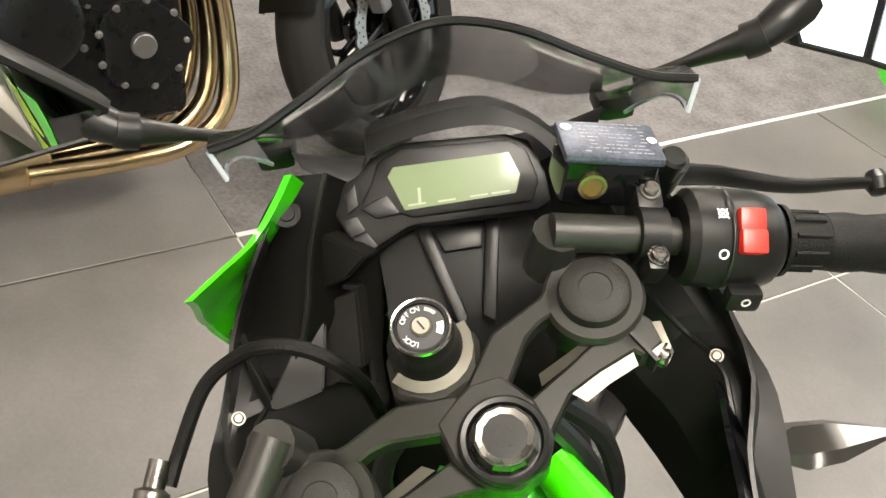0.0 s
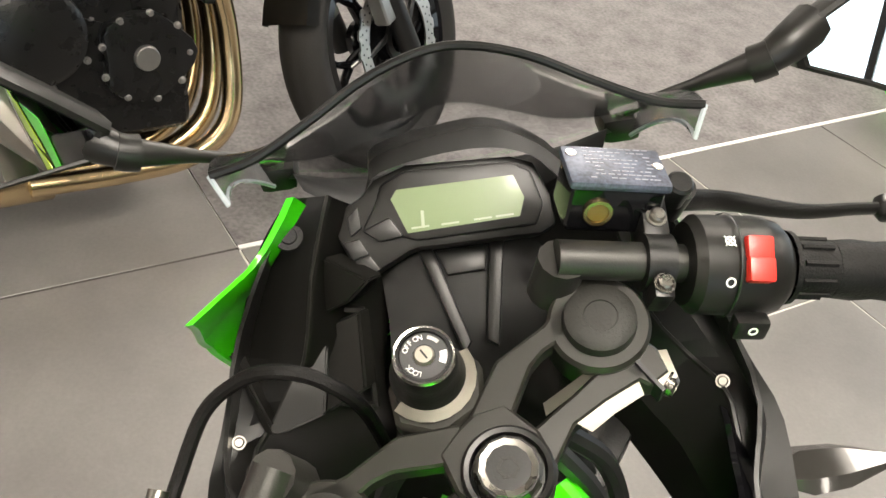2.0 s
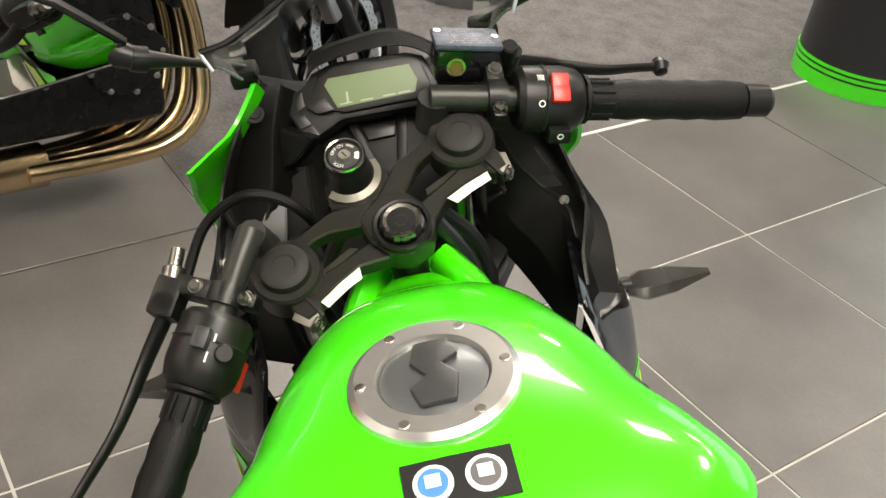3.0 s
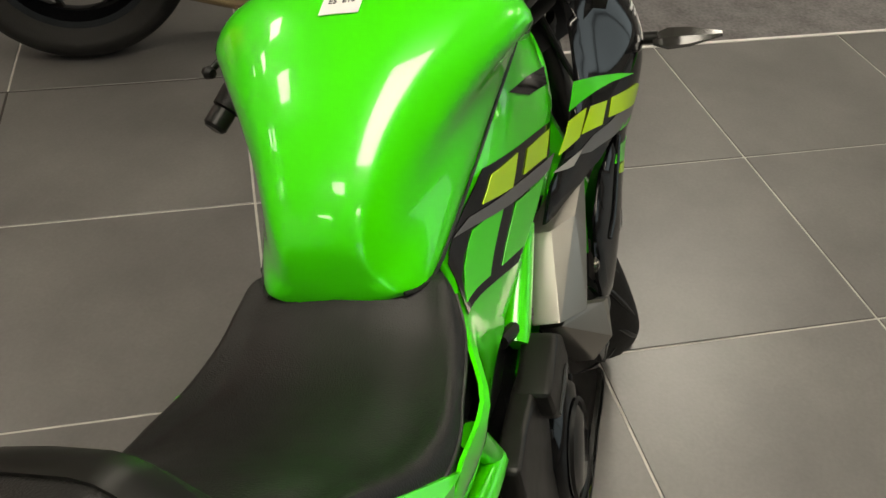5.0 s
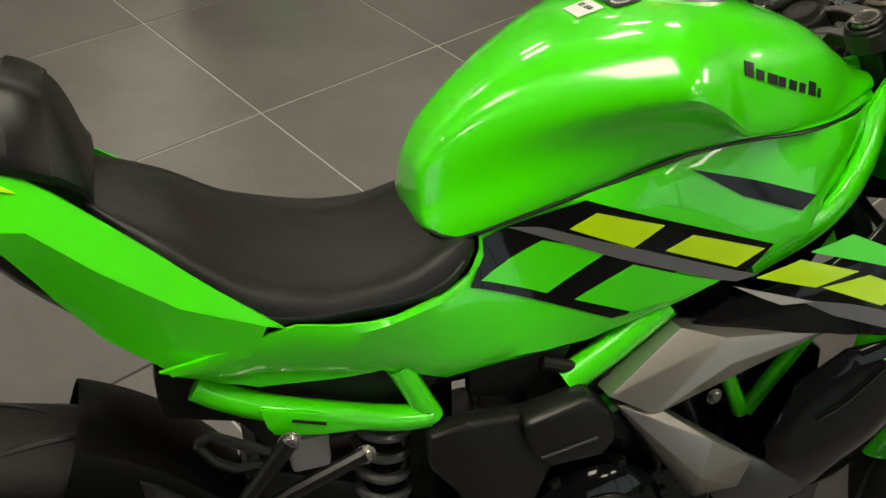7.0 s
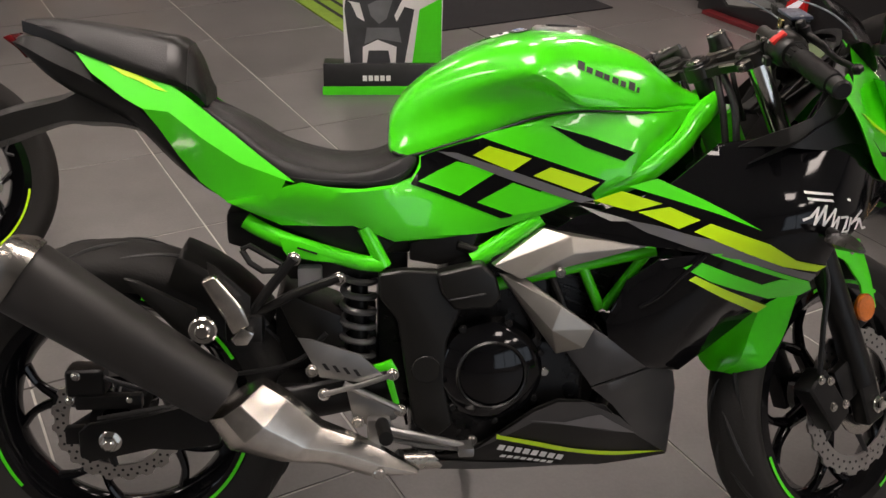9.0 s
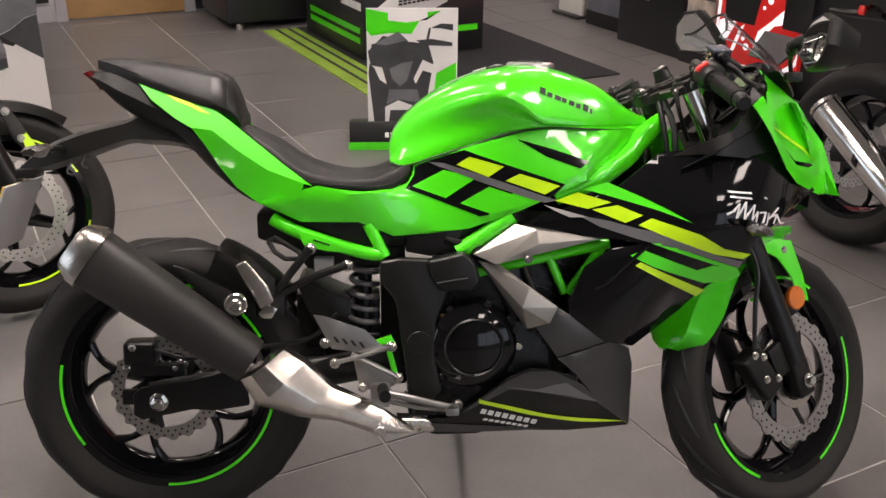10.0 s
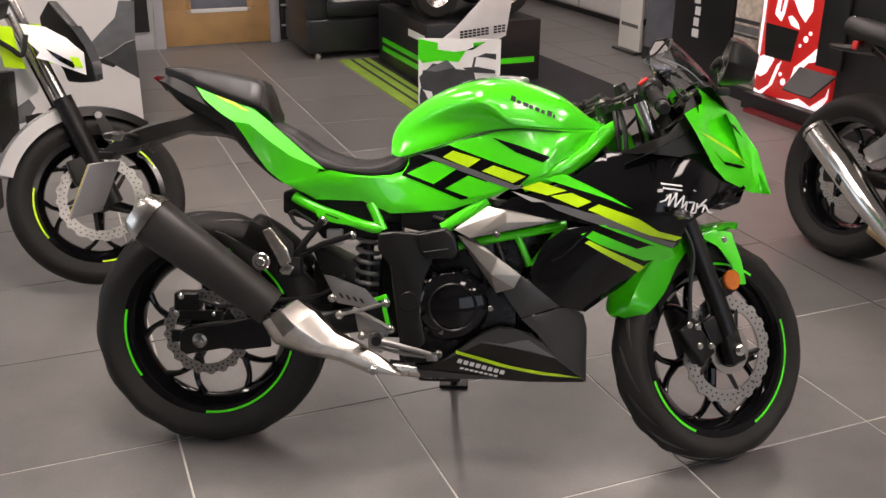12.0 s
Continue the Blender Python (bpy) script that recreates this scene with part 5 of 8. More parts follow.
# screen: a smoked blown sheet, raised in the middle, with a black edge strip
EDGE = [(-0.133, 1.123, 1.030), (-0.109, 1.1315, 1.0314), (-0.077, 1.143, 1.0432), (-0.040, 1.1525, 1.0603), (0.0, 1.161, 1.0665),
        (0.040, 1.1525, 1.0603), (0.077, 1.143, 1.0432), (0.109, 1.1315, 1.0314), (0.133, 1.123, 1.030)]
edge = [Vector((x, y, z)) for y, x, z in spline(EDGE, 4)]
srows = []
for k in range(13):
    s = k / 12
    row = []
    for e in edge:
        q = e.y / 0.133
        foot = Vector((1.312 - 0.068 * q * q, 0.116 * q, 0.894 + 0.058 * q * q))
        bow = 4 * s * (1 - s)
        row.append(foot.lerp(e, s) + Vector((0.008, 0, 0.010)) * bow + Vector((0, 0.012 * q, 0)) * bow)
    srows.append(row)
sb = skin(srows)
bmesh.ops.solidify(sb, geom=sb.faces[:], thickness=0.003)
base_rows = [[(x - drop * y * y, y * w, z + 0.050 * y * y) for y in np.linspace(-1, 1, 9)] for x, w, z, drop in ((1.222, 0.100, 0.898, 0.0), (1.256, 0.106, 0.902, 0.02), (1.290, 0.108, 0.898, 0.045), (1.309, 0.112, 0.893, 0.062))]
bb = skin(base_rows)
bmesh.ops.solidify(bb, geom=bb.faces[:], thickness=0.004)
part("screen_base", bb, BLACK_PLASTIC, bike, "black trim shelf under the windscreen")
screen = part("windscreen", sb, SMOKED, bike, "smoked clear windscreen with black edge strip")
part("edge_strip", tube(srows[-1], 0.0027, 8), BLACK_SATIN, screen)
for s in (0, -1):
    k = -1 if s == 0 else 1
    side_edge = [r[s] for r in srows[2:]]
    # the sides turn inward into clear flanges, with polished rims
    inner = [Vector((p[0] - 0.010, p[1] - k * 0.008, p[2] - 0.0135)) for p in side_edge]
    bm2 = skin([[a, b] for a, b in zip(side_edge, inner)])
    bmesh.ops.solidify(bm2, geom=bm2.faces[:], thickness=0.003)
    part("screen_flange", bm2, CLEAR_EDGE, screen)
    part("flange_rim", tube(inner + [side_edge[-1]], 0.0016, 6), CLEAR_RIM, screen)

# -- mirrors --
for s in (-1, 1):
    mir = part("mirror_stem", merged(tube([(1.262, s * 0.118, 0.948), (1.240, s * 0.165, 0.975), (1.226, s * 0.205, 0.993)], [0.0042, 0.0045, 0.0105], 12, 5),
                                     tube([(1.2285, s * 0.198, 0.990), (1.226, s * 0.205, 0.993), (1.225, s * 0.210, 0.9955)], 0.0122, 16),
                                     tube([(1.226, s * 0.206, 0.9935), (1.230, s * 0.222, 1.001), (1.240, s * 0.240, 1.007)], [0.0105, 0.0135, 0.015], 12, 4),
                                     block((1.250, s * 0.12 - 0.014, 0.930), (1.282, s * 0.12 + 0.014, 0.950), 0.007)), BLACK_PLASTIC, bike, "black mirror stem on the fairing")
    if s > 0:
        rim_ = [(-0.003, 0.012), (0.019, 0.043), (0.040, 0.071), (0.064, 0.094), (0.112, 0.096), (0.152, 0.070), (0.164, 0.030), (0.146, 0.006), (0.097, 0.000), (0.012, -0.006)]
        out, face = Vector((1.226, 0.212, 0.999)), Vector((-0.93, -0.33, -0.15)).normalized()
    else:
        rim_ = [(0.008, 0.006), (0.022, 0.018), (0.060, 0.042), (0.118, 0.052), (0.162, 0.040), (0.174, -0.004), (0.158, -0.032), (0.134, -0.042), (0.097, -0.048), (0.062, -0.032), (0.014, -0.014)]
        out, face = Vector((1.230, -0.214, 0.998)), Vector((-0.97, 0.10, 0.20)).normalized()
    ex = (Vector((0, s, 0)) - face * face.y * s).normalized()
    ey = face.cross(ex) * (1 if face.cross(ex).z > 0 else -1)
    hm = Matrix(((ex.x, ey.x, face.x, out.x), (ex.y, ey.y, face.y, out.y), (ex.z, ey.z, face.z, out.z), (0, 0, 0, 1)))
    cx, cy = sum(q[0] for q in rim_) / len(rim_), sum(q[1] for q in rim_) / len(rim_)
    ring_at = lambda k, z: [(cx + (x - cx) * k, cy + (y - cy) * k, z) for x, y in rim_]
    sh = part("mirror_shell", skin([ring_at(0.90, 0.000), ring_at(0.94, 0.0025), ring_at(1.0, 0.001), ring_at(1.03, -0.008), ring_at(0.96, -0.024), ring_at(0.66, -0.062 if s < 0 else -0.036)], True, True), BLACK_PLASTIC, mir, "black mirror shell", hm, 40)
    gm = skin([ring_at(0.90, 0.0), ring_at(0.90, 0.0012)], True, True)
    part("mirror_glass", gm, MIRROR, sh, "mirror glass")

# -- inner trim of the cockpit --
for s in (-1, 1):
    grid = [[(1.03, 0.182, 0.766), (1.045, 0.150, 0.765), (1.06, 0.110, 0.730), (1.08, 0.06, 0.69)],
            [(1.098, 0.191, 0.798), (1.112, 0.160, 0.806), (1.110, 0.120, 0.760), (1.115, 0.07, 0.73)],
            [(1.136, 0.180, 0.820), (1.150, 0.143, 0.816), (1.142, 0.108, 0.788), (1.150, 0.065, 0.775)],
            [(1.185, 0.168, 0.845), (1.166, 0.118, 0.848), (1.172, 0.094, 0.818), (1.177, 0.068, 0.810)],
            [(1.205, 0.150, 0.886), (1.190, 0.103, 0.900), (1.198, 0.083, 0.868), (1.200, 0.058, 0.850)],
            [(1.206, 0.133, 0.922), (1.204, 0.090, 0.934), (1.212, 0.074, 0.910), (1.222, 0.050, 0.89)],
            [(1.212, 0.110, 0.950), (1.215, 0.084, 0.946), (1.224, 0.068, 0.928), (1.232, 0.045, 0.91)]]
    if s < 0:  # the right trim stops short of the steering, open to the floor
        grid[0][2:] = [(1.05, 0.146, 0.74), (1.055, 0.142, 0.70)]
        grid[1][2:] = [(1.112, 0.128, 0.77), (1.115, 0.116, 0.73)]
        grid[2][3] = (1.150, 0.090, 0.765)
    g = [[(x, s * y, z) for x, y, z in row] for row in grid]
    cols = [spline([row[k] for row in g], 3) for k in range(4)]
    t = skin([[Vector(cols[k][j]).lerp(Vector(cols[k + 1][j]), q) for k in range(3) for q in (0, 0.5)] + [Vector(cols[3][j])] for j in range(len(cols[0]))])
    bmesh.ops.solidify(t, geom=t.faces[:], thickness=0.003)
    trim = part("inner_trim", t, BLACK_PLASTIC, bike, "textured black inner fairing trim", None, 14)
    a, b = Vector((1.1256, -0.158, 0.8130) if s < 0 else (1.1315, 0.168, 0.8160)), Vector((1.202, s * 0.114, 0.927))
    tilt = Matrix.Rotation(radians(s * 12), 4, "X") @ Matrix.Rotation(radians(-38), 4, "Y") @ Matrix.Rotation(radians(-90), 4, "X")
    part("trim_bolt", moved(bolt(0.0036, 0.002), Matrix.Translation(a) @ tilt), NUT, trim)
    part("trim_plug", moved(merged(disc_bm(0.0098, -0.002, 24), disc_bm(0.0058, -0.0032, 16)), Matrix.Translation(b) @ tilt), GRIP, trim)
    vent = [(1.197, s * 0.099, 0.866), (1.194, s * 0.074, 0.862), (1.160, s * 0.076, 0.802), (1.158, s * 0.106, 0.815)]
    part("vent_frame", merged(*[tube([p, q], 0.0028, 6) for p, q in zip(vent, vent[1:] + vent[:1])]), BLACK_PLASTIC, trim)
    part("trim_edge", tube([c for c in cols[1]], 0.0022, 6), BLACK_PLASTIC, trim)
P3, P4, P5, P6 = Vector((1.205, 0.094, 0.908)), Vector((1.172, 0.062, 0.906)), Vector((1.194, 0.104, 0.863)), Vector((1.180, 0.078, 0.884))
J1, J2, Q1, Q2 = Vector((1.137, 0.142, 0.812)), Vector((1.172, 0.163, 0.860)), Vector((1.150, 0.110, 0.812)), Vector((1.158, 0.080, 0.822))


def facet(name, pts, up=0.004):
    """A flat raised plate through a few corners."""
    bm = bmesh.new()
    n = (pts[1] - pts[0]).cross(pts[2] - pts[0]).normalized()
    n = n if n.dot(Vector((-0.6, 0, 0.8))) > 0 else -n
    a, b = [bm.verts.new(p + n * up) for p in pts], [bm.verts.new(p - n * 0.010) for p in pts]
    bm.faces.new(a)
    bm.faces.new(b[::-1])
    for k in range(len(pts)):
        bm.faces.new((a[k], b[k], b[(k + 1) % len(pts)], a[(k + 1) % len(pts)]))
    bmesh.ops.recalc_face_normals(bm, faces=bm.faces)
    bmesh.ops.bevel(bm, geom=bm.edges[:], offset=0.0016, segments=2, affect="EDGES", clamp_overlap=True)
    return part(name, bm, BLACK_PLASTIC, left_trim)


left_trim = trim
facet("trim_plate", [P3, P4, P6, P5], 0.005)
facet("trim_plate", [P5 + Vector((-0.003, -0.006, -0.006)), P6 + Vector((-0.003, -0.002, -0.008)), Q2, Q1], 0.001)
facet("trim_ridge", [P5, P5 + Vector((0, -0.006, 0)), Q1, J1, J1 + Vector((0.004, 0.008, 0))], 0.005)
facet("trim_ridge", [J1, J1 + Vector((0.003, 0.008, 0)), J2 + Vector((0, 0.004, 0)), J2], 0.003)
centre = skin([[(x, y * w, z + 0.004 * (1 - abs(y))) for y in np.linspace(-1, 1, 9)] for x, z, w in ((1.236, 0.905, 0.062), (1.222, 0.885, 0.060), (1.186, 0.856, 0.058), (1.150, 0.815, 0.062), (1.110, 0.745, 0.07))])
bmesh.ops.solidify(centre, geom=centre.faces[:], thickness=0.003)
ctrim = part("centre_trim", centre, BLACK_PLASTIC, bike, "ribbed black centre trim under the dashboard")


def on_trim(poly, h, name, m_):
    """A raised pad on the sloped centre trim: (along the slope, across)."""
    o, d = Vector((1.222, 0, 0.8885)), Vector((-0.036, 0, -0.030)).normalized()
    n = Vector((-0.64, 0, 0.77))
    bm = slab(poly, 0, h, 0.002)
    return part(name, moved(bm, Matrix(((d.x, 0, n.x, o.x), (0, 1, 0, 0), (d.z, 0, n.z, o.z), (0, 0, 0, 1)))), m_, ctrim)


on_trim([(-0.004, 0.034), (-0.004, 0.024), (0.072, 0.004), (0.080, 0.010)], 0.010, "trim_rib", BLACK_PLASTIC)
on_trim([(-0.004, -0.030), (-0.004, -0.020), (0.072, -0.006), (0.078, -0.014)], 0.010, "trim_rib", BLACK_PLASTIC)
on_trim([(0.006, 0.020), (0.006, -0.016), (0.024, -0.013), (0.024, 0.014)], 0.006, "trim_pad", BLACK_PLASTIC)

# -- dashboard --
DASH = Matrix(((0, 0.66, -0.75, 1.212), (-1, 0, 0, 0.0), (0, 0.75, 0.66, 0.921), (0, 0, 0, 1)))
dash = part("dashboard", moved(slab([(-0.0832, -0.0061), (-0.0769, 0.0134), (-0.0646, 0.0178), (-0.0547, 0.0291), (-0.0318, 0.0361), (0.0386, 0.032), (0.0541, 0.026), (0.0618, 0.0019), (0.063, -0.0187), (0.0522, -0.023), (-0.0338, -0.0213), (-0.0637, -0.0351), (-0.0747, -0.0281)], -0.030, 0.003, 0.004), DASH), BLACK_PLASTIC, bike, "black dashboard with a pale green display")
bez = part("display_bezel", moved(slab([(-0.0655, -0.004), (-0.0544, 0.0127), (-0.0499, 0.0241), (-0.0325, 0.0314), (0.0379, 0.0273), (0.0506, 0.0192), (0.0559, -0.0035), (0.0495, -0.0171), (-0.0302, -0.0164), (-0.0439, -0.0108)], 0.002, 0.008, 0.003), DASH), BLACK_PLASTIC, dash)
lcd = part("lcd_display", moved(slab([(-0.0442, 0.013), (-0.0397, 0.0189), (0.0383, 0.0177), (0.0436, 0.002), (0.0389, -0.0101), (-0.036, -0.0108)], 0.0072, 0.0092), DASH), LCD, dash, "unlit pale green display")
for q in [(-0.0273, -0.0085), (-0.0074, -0.0088), (0.0144, -0.0087), (0.029, -0.0087)]:
    part("display_mark", moved(slab([(q[0] - 0.006, q[1]), (q[0] + 0.006, q[1]), (q[0] + 0.006, q[1] + 0.0012), (q[0] - 0.006, q[1] + 0.0012)], 0.0093, 0.0096), DASH), LCD_INK, lcd)
part("display_mark", moved(slab([(-0.0256, 0.003), (-0.0235, 0.0026), (-0.0242, -0.0075), (-0.0264, -0.0075)], 0.0093, 0.0096), DASH), LCD_INK, lcd)
for o in ([(-0.0796, -0.011), (-0.0685, -0.0097), (-0.0635, -0.0207), (-0.0741, -0.0235)], [(-0.0735, -0.0247), (-0.0629, -0.0218), (-0.0571, -0.0318), (-0.0635, -0.0337)], [(-0.075, 0.0058), (-0.0669, 0.0119), (-0.0661, -0.0028), (-0.074, -0.0075)]):
    part("dash_button", moved(slab(o, 0.002, 0.006, 0.001), DASH), BLACK_SATIN, dash)
part("dash_wedge", moved(slab([(-0.0657, -0.0051), (-0.0465, 0.0016), (-0.0388, -0.0126), (-0.0553, -0.0139)], 0.006, 0.011, 0.002), DASH), BLACK_SATIN, dash)
hood_lo, hood_hi = [(-0.0602, 0.0234), (-0.0484, 0.0348), (-0.011, 0.0411), (0.0254, 0.0409), (0.0514, 0.0319), (0.068, 0.0141)], [(-0.0564, 0.0294), (-0.0502, 0.0424), (-0.0116, 0.05), (0.0269, 0.051), (0.0566, 0.0356), (0.073, 0.0185)]
hb = skin([[DASH @ Vector((p[0], p[1], 0.0)) for p in spline(hood_lo, 3)], [DASH @ Vector((p[0], p[1] - 0.004, 0.016)) for p in spline(hood_lo, 3)], [DASH @ Vector((p[0], p[1], 0.014)) for p in spline(hood_hi, 3)], [DASH @ Vector((p[0] * 1.02, p[1] + 0.012, -0.012)) for p in spline(hood_hi, 3)]])
bmesh.ops.solidify(hb, geom=hb.faces[:], thickness=0.002)
part("dash_hood", hb, BLACK_PLASTIC, dash, "black anti-glare hood")

# -- steered assembly: x ahead, y to the left, z along the steering axis, from the stem nut --
fork = part("lower_yoke", merged(slab([(0.055, -0.12), (0.06, 0), (0.055, 0.12), (0.005, 0.12), (-0.03, 0.03), (-0.03, -0.03), (0.005, -0.12)], -0.235, -0.20, 0.006), tube([(0, 0, -0.22), (0, 0, 0)], 0.016, 14)), BLACK_SATIN, bike, "black lower fork yoke", STEER)
for s in (-1, 1):
    leg = part("fork_leg", tube([(0.033, s * 0.093, -0.28), (0.026, s * 0.093, -0.52), (0.019, s * 0.093, -0.66)], [0.0245, 0.0245, 0.027], 18), BLACK_SATIN, fork, "black lower fork leg")
    part("stanchion", tube([(0.033, s * 0.093, -0.022), (0.033, s * 0.093, -0.30)], 0.0185, 18), CHROME, leg, "chromed fork stanchion")
    part("axle_lug", moved(block((-0.026, -0.018, -0.045), (0.024, 0.018, 0.045), 0.010, 3), at(AXLE - 0.002, s * 0.092, -0.695, 0, 8, 0)), BLACK_SATIN, leg)
    part("dust_seal", moved(disc_bm(0.027, 0.02, 20), Matrix.Translation((0.033, s * 0.093, -0.285)) @ Matrix.Rotation(radians(90), 4, "X")), BLACK_SATIN, leg)
part("front_axle", moved(merged(disc_bm(0.016, -0.010, 24), disc_bm(0.011, -0.018, 6)), at(AXLE, -0.108, -0.706)), CHROME, fork)
part("axle_bar", tube([(AXLE, -0.11, -0.706), (AXLE, 0.11, -0.706)], 0.009, 12), BLACK_SATIN, fork)
cal = part("front_caliper", merged(moved(block((-0.045, -0.022, -0.055), (0.012, 0.022, 0.055), 0.010, 3), at(-0.066, -0.085, -0.63, 0, -12, 0)), block((-0.045, -0.10, -0.67), (0.006, -0.082, -0.60), 0.005)), BLACK_SATIN, fork, "black front brake caliper")
for q in ((-0.068, -0.60), (-0.083, -0.645), (-0.052, -0.66), (-0.088, -0.585)):
    part("caliper_bolt", moved(bolt(0.0065, 0.006), at(q[0], -0.106, q[1])), CHROME, cal)
part("brake_hose", tube([(-0.08, -0.095, -0.59), (-0.05, -0.115, -0.50), (-0.005, -0.12, -0.42), (0.0, -0.105, -0.33), (0.01, -0.09, -0.22)], 0.005, 8, 6), BLACK_INK, fork)
part("sensor_ring", moved(lathe([(0.045, -0.004), (0.062, -0.004), (0.062, 0.0), (0.045, 0.0)], 40, True), at(AXLE, -0.073, -0.706)), BRUSHED, fork, "bright toothed sensor ring")
part("reflector", moved(merged(disc_bm(0.026, -0.009, 28, 0.003)), at(0.094, -0.088, -0.548)), ORANGE_LENS, fork, "round amber reflector")
part("reflector_stay", block((0.03, -0.088, -0.580), (0.100, -0.080, -0.530), 0.003), BLACK_SATIN, fork)
# front mudguard
rows = []
for k, ang in enumerate(np.linspace(72, 163, 32)):
    a = radians(ang)
    d = 0.016 + 0.050 * math.exp(-((ang - 142) / 24) ** 2) + 0.012 * math.exp(-((ang - 96) / 16) ** 2)
    tip = min(1.0, (ang - 72) / 18 + 0.06, ((163 - ang) / 14) ** 0.5 + 0.30)
    d *= min(1.0, max(0.10, (ang - 72) / 30))
    up = 0.0012 * max(0, 94 - ang)
    sec = [(-0.062, 0.306 - d), (-0.062, 0.308 - d * 0.4), (-0.054, 0.312), (-0.032, 0.320), (0, 0.323), (0.032, 0.320), (0.054, 0.312), (0.062, 0.308 - d * 0.4), (0.062, 0.306 - d)]
    rows.append([((q + up) * math.cos(a), y * tip, (q + up) * math.sin(a)) for y, q in sec])
fb = skin(rows)
bmesh.ops.solidify(fb, geom=fb.faces[:], thickness=0.003)
guard = part("front_mudguard", fb, GREEN, bike, "lime green front mudguard", STEER @ at(AXLE + 0.004, 0, -0.708, 0, 24.5, 0))
for s in (-1, 1):
    o = [(x - 0.05, z) for x, z in ((0.02, 0.305), (0.075, 0.300), (0.105, 0.225), (0.118, 0.165), (0.085, 0.165), (0.072, 0.215), (0.03, 0.262), (-0.03, 0.288))]
    part("mudguard_arm", prism(o, s * 0.064, s * 0.069, 0.002), GREEN, guard, "green mudguard arm on the fork leg")
part("guard_bolt", moved(bolt(0.006, 0.004), at(0.0, -0.069, 0.28)), CHROME, guard)

# top clamp, caps, stem nut, ignition lock
UC = -0.012
arms = []
for s in (-1, 1):
    arms.append(slab([(0.036, s * 0.003), (0.0515, s * 0.033), (0.0512, s * 0.066), (0.056, s * 0.084), (0.057, s * 0.098), (0.040, s * 0.076), (0.0388, s * 0.066), (0.0395, s * 0.057), (0.0370, s * 0.046), (0.0205, s * 0.0178), (0.010, s * 0.010)], UC - 0.016, UC, 0.0016, 1))
    arms.append(slab([(0.011, s * 0.022), (0.0125, s * 0.054), (0.0145, s * 0.080), (0.004, s * 0.100), (-0.004, s * 0.089), (-0.0012, s * 0.066), (-0.0006, s * 0.045), (-0.012, s * 0.020)], UC - 0.024, UC - 0.006, 0.0016, 1))
    arms.append(moved(lathe([(0.016, -0.026), (0.0285, -0.026), (0.0285, -0.003), (0.0265, 0.0), (0.0205, 0.0), (0.0205, -0.004), (0.016, -0.004)], 40, True), Matrix.Translation((0.0335, s * 0.0915, UC)) @ Matrix.Rotation(radians(90), 4, "X")))
    arms.append(slab([(0.010, s * 0.082), (-0.010, s * 0.090), (-0.010, s * 0.104), (0.004, s * 0.108), (0.018, s * 0.104)], UC - 0.024, UC - 0.006, 0.0016, 1))
arms.append(slab([(0.036, -0.006), (0.0345, 0.006), (0.030, 0.022), (0.008, 0.027), (-0.014, 0.022), (-0.024, 0.010), (-0.024, -0.010), (-0.014, -0.022), (0.008, -0.027), (0.030, -0.022)], UC - 0.024, UC + 0.001, 0.002, 1))
arms.append(slab([(0.078, -0.020), (0.082, 0.0), (0.078, 0.020), (0.056, 0.030), (0.036, 0.014), (0.036, -0.014), (0.056, -0.028)], UC - 0.020, UC - 0.002, 0.003, 1))
clamp = part("top_clamp", merged(*arms), CLAMP, bike, "black alloy top yoke", STEER, 28)
UP = Matrix.Rotation(radians(90), 4, "X")
for s in (-1, 1):
    part("fork_cap", moved(lathe([(1e-4, 0.0072), (0.0088, 0.0072), (0.0092, 0.0080), (0.0165, 0.0076), (0.0195, 0.0055), (0.0203, 0.0), (0.0203, -0.004)], 44), Matrix.Translation((0.0335, s * 0.0915, UC + 0.001)) @ UP), CAP_RUBBER, clamp, "round rubber fork cap")
    part("clamp_bolt", moved(bolt(0.006, 0.006), Matrix.Translation((-0.012, s * 0.100, UC - 0.014)) @ Matrix.Rotation(radians(-70), 4, "Z")), NUT, clamp)
    part("clamp_slot", block((-0.016, s * 0.093 - 0.0012, UC - 0.021), (0.006, s * 0.093 + 0.0012, UC - 0.0032), 0), BLACK_INK, clamp)
nut_ = part("stem_nut", moved(lathe([(0.0100, 0.0085), (0.0118, 0.0120), (0.0150, 0.0125), (0.0178, 0.0085), (0.0182, 0.0)], 12), Matrix.Translation((0, 0, UC)) @ UP), NUT, clamp, "bright stem nut", None, 12)
part("nut_plug", moved(merged(disc_bm(0.0105, 0.0115, 24), lathe([(0.0045, 0.0116), (0.0062, 0.0116), (0.0062, 0.0124), (0.0045, 0.0124)], 6, True)), Matrix.Translation((0, 0, UC)) @ UP), CAP_RUBBER, nut_)
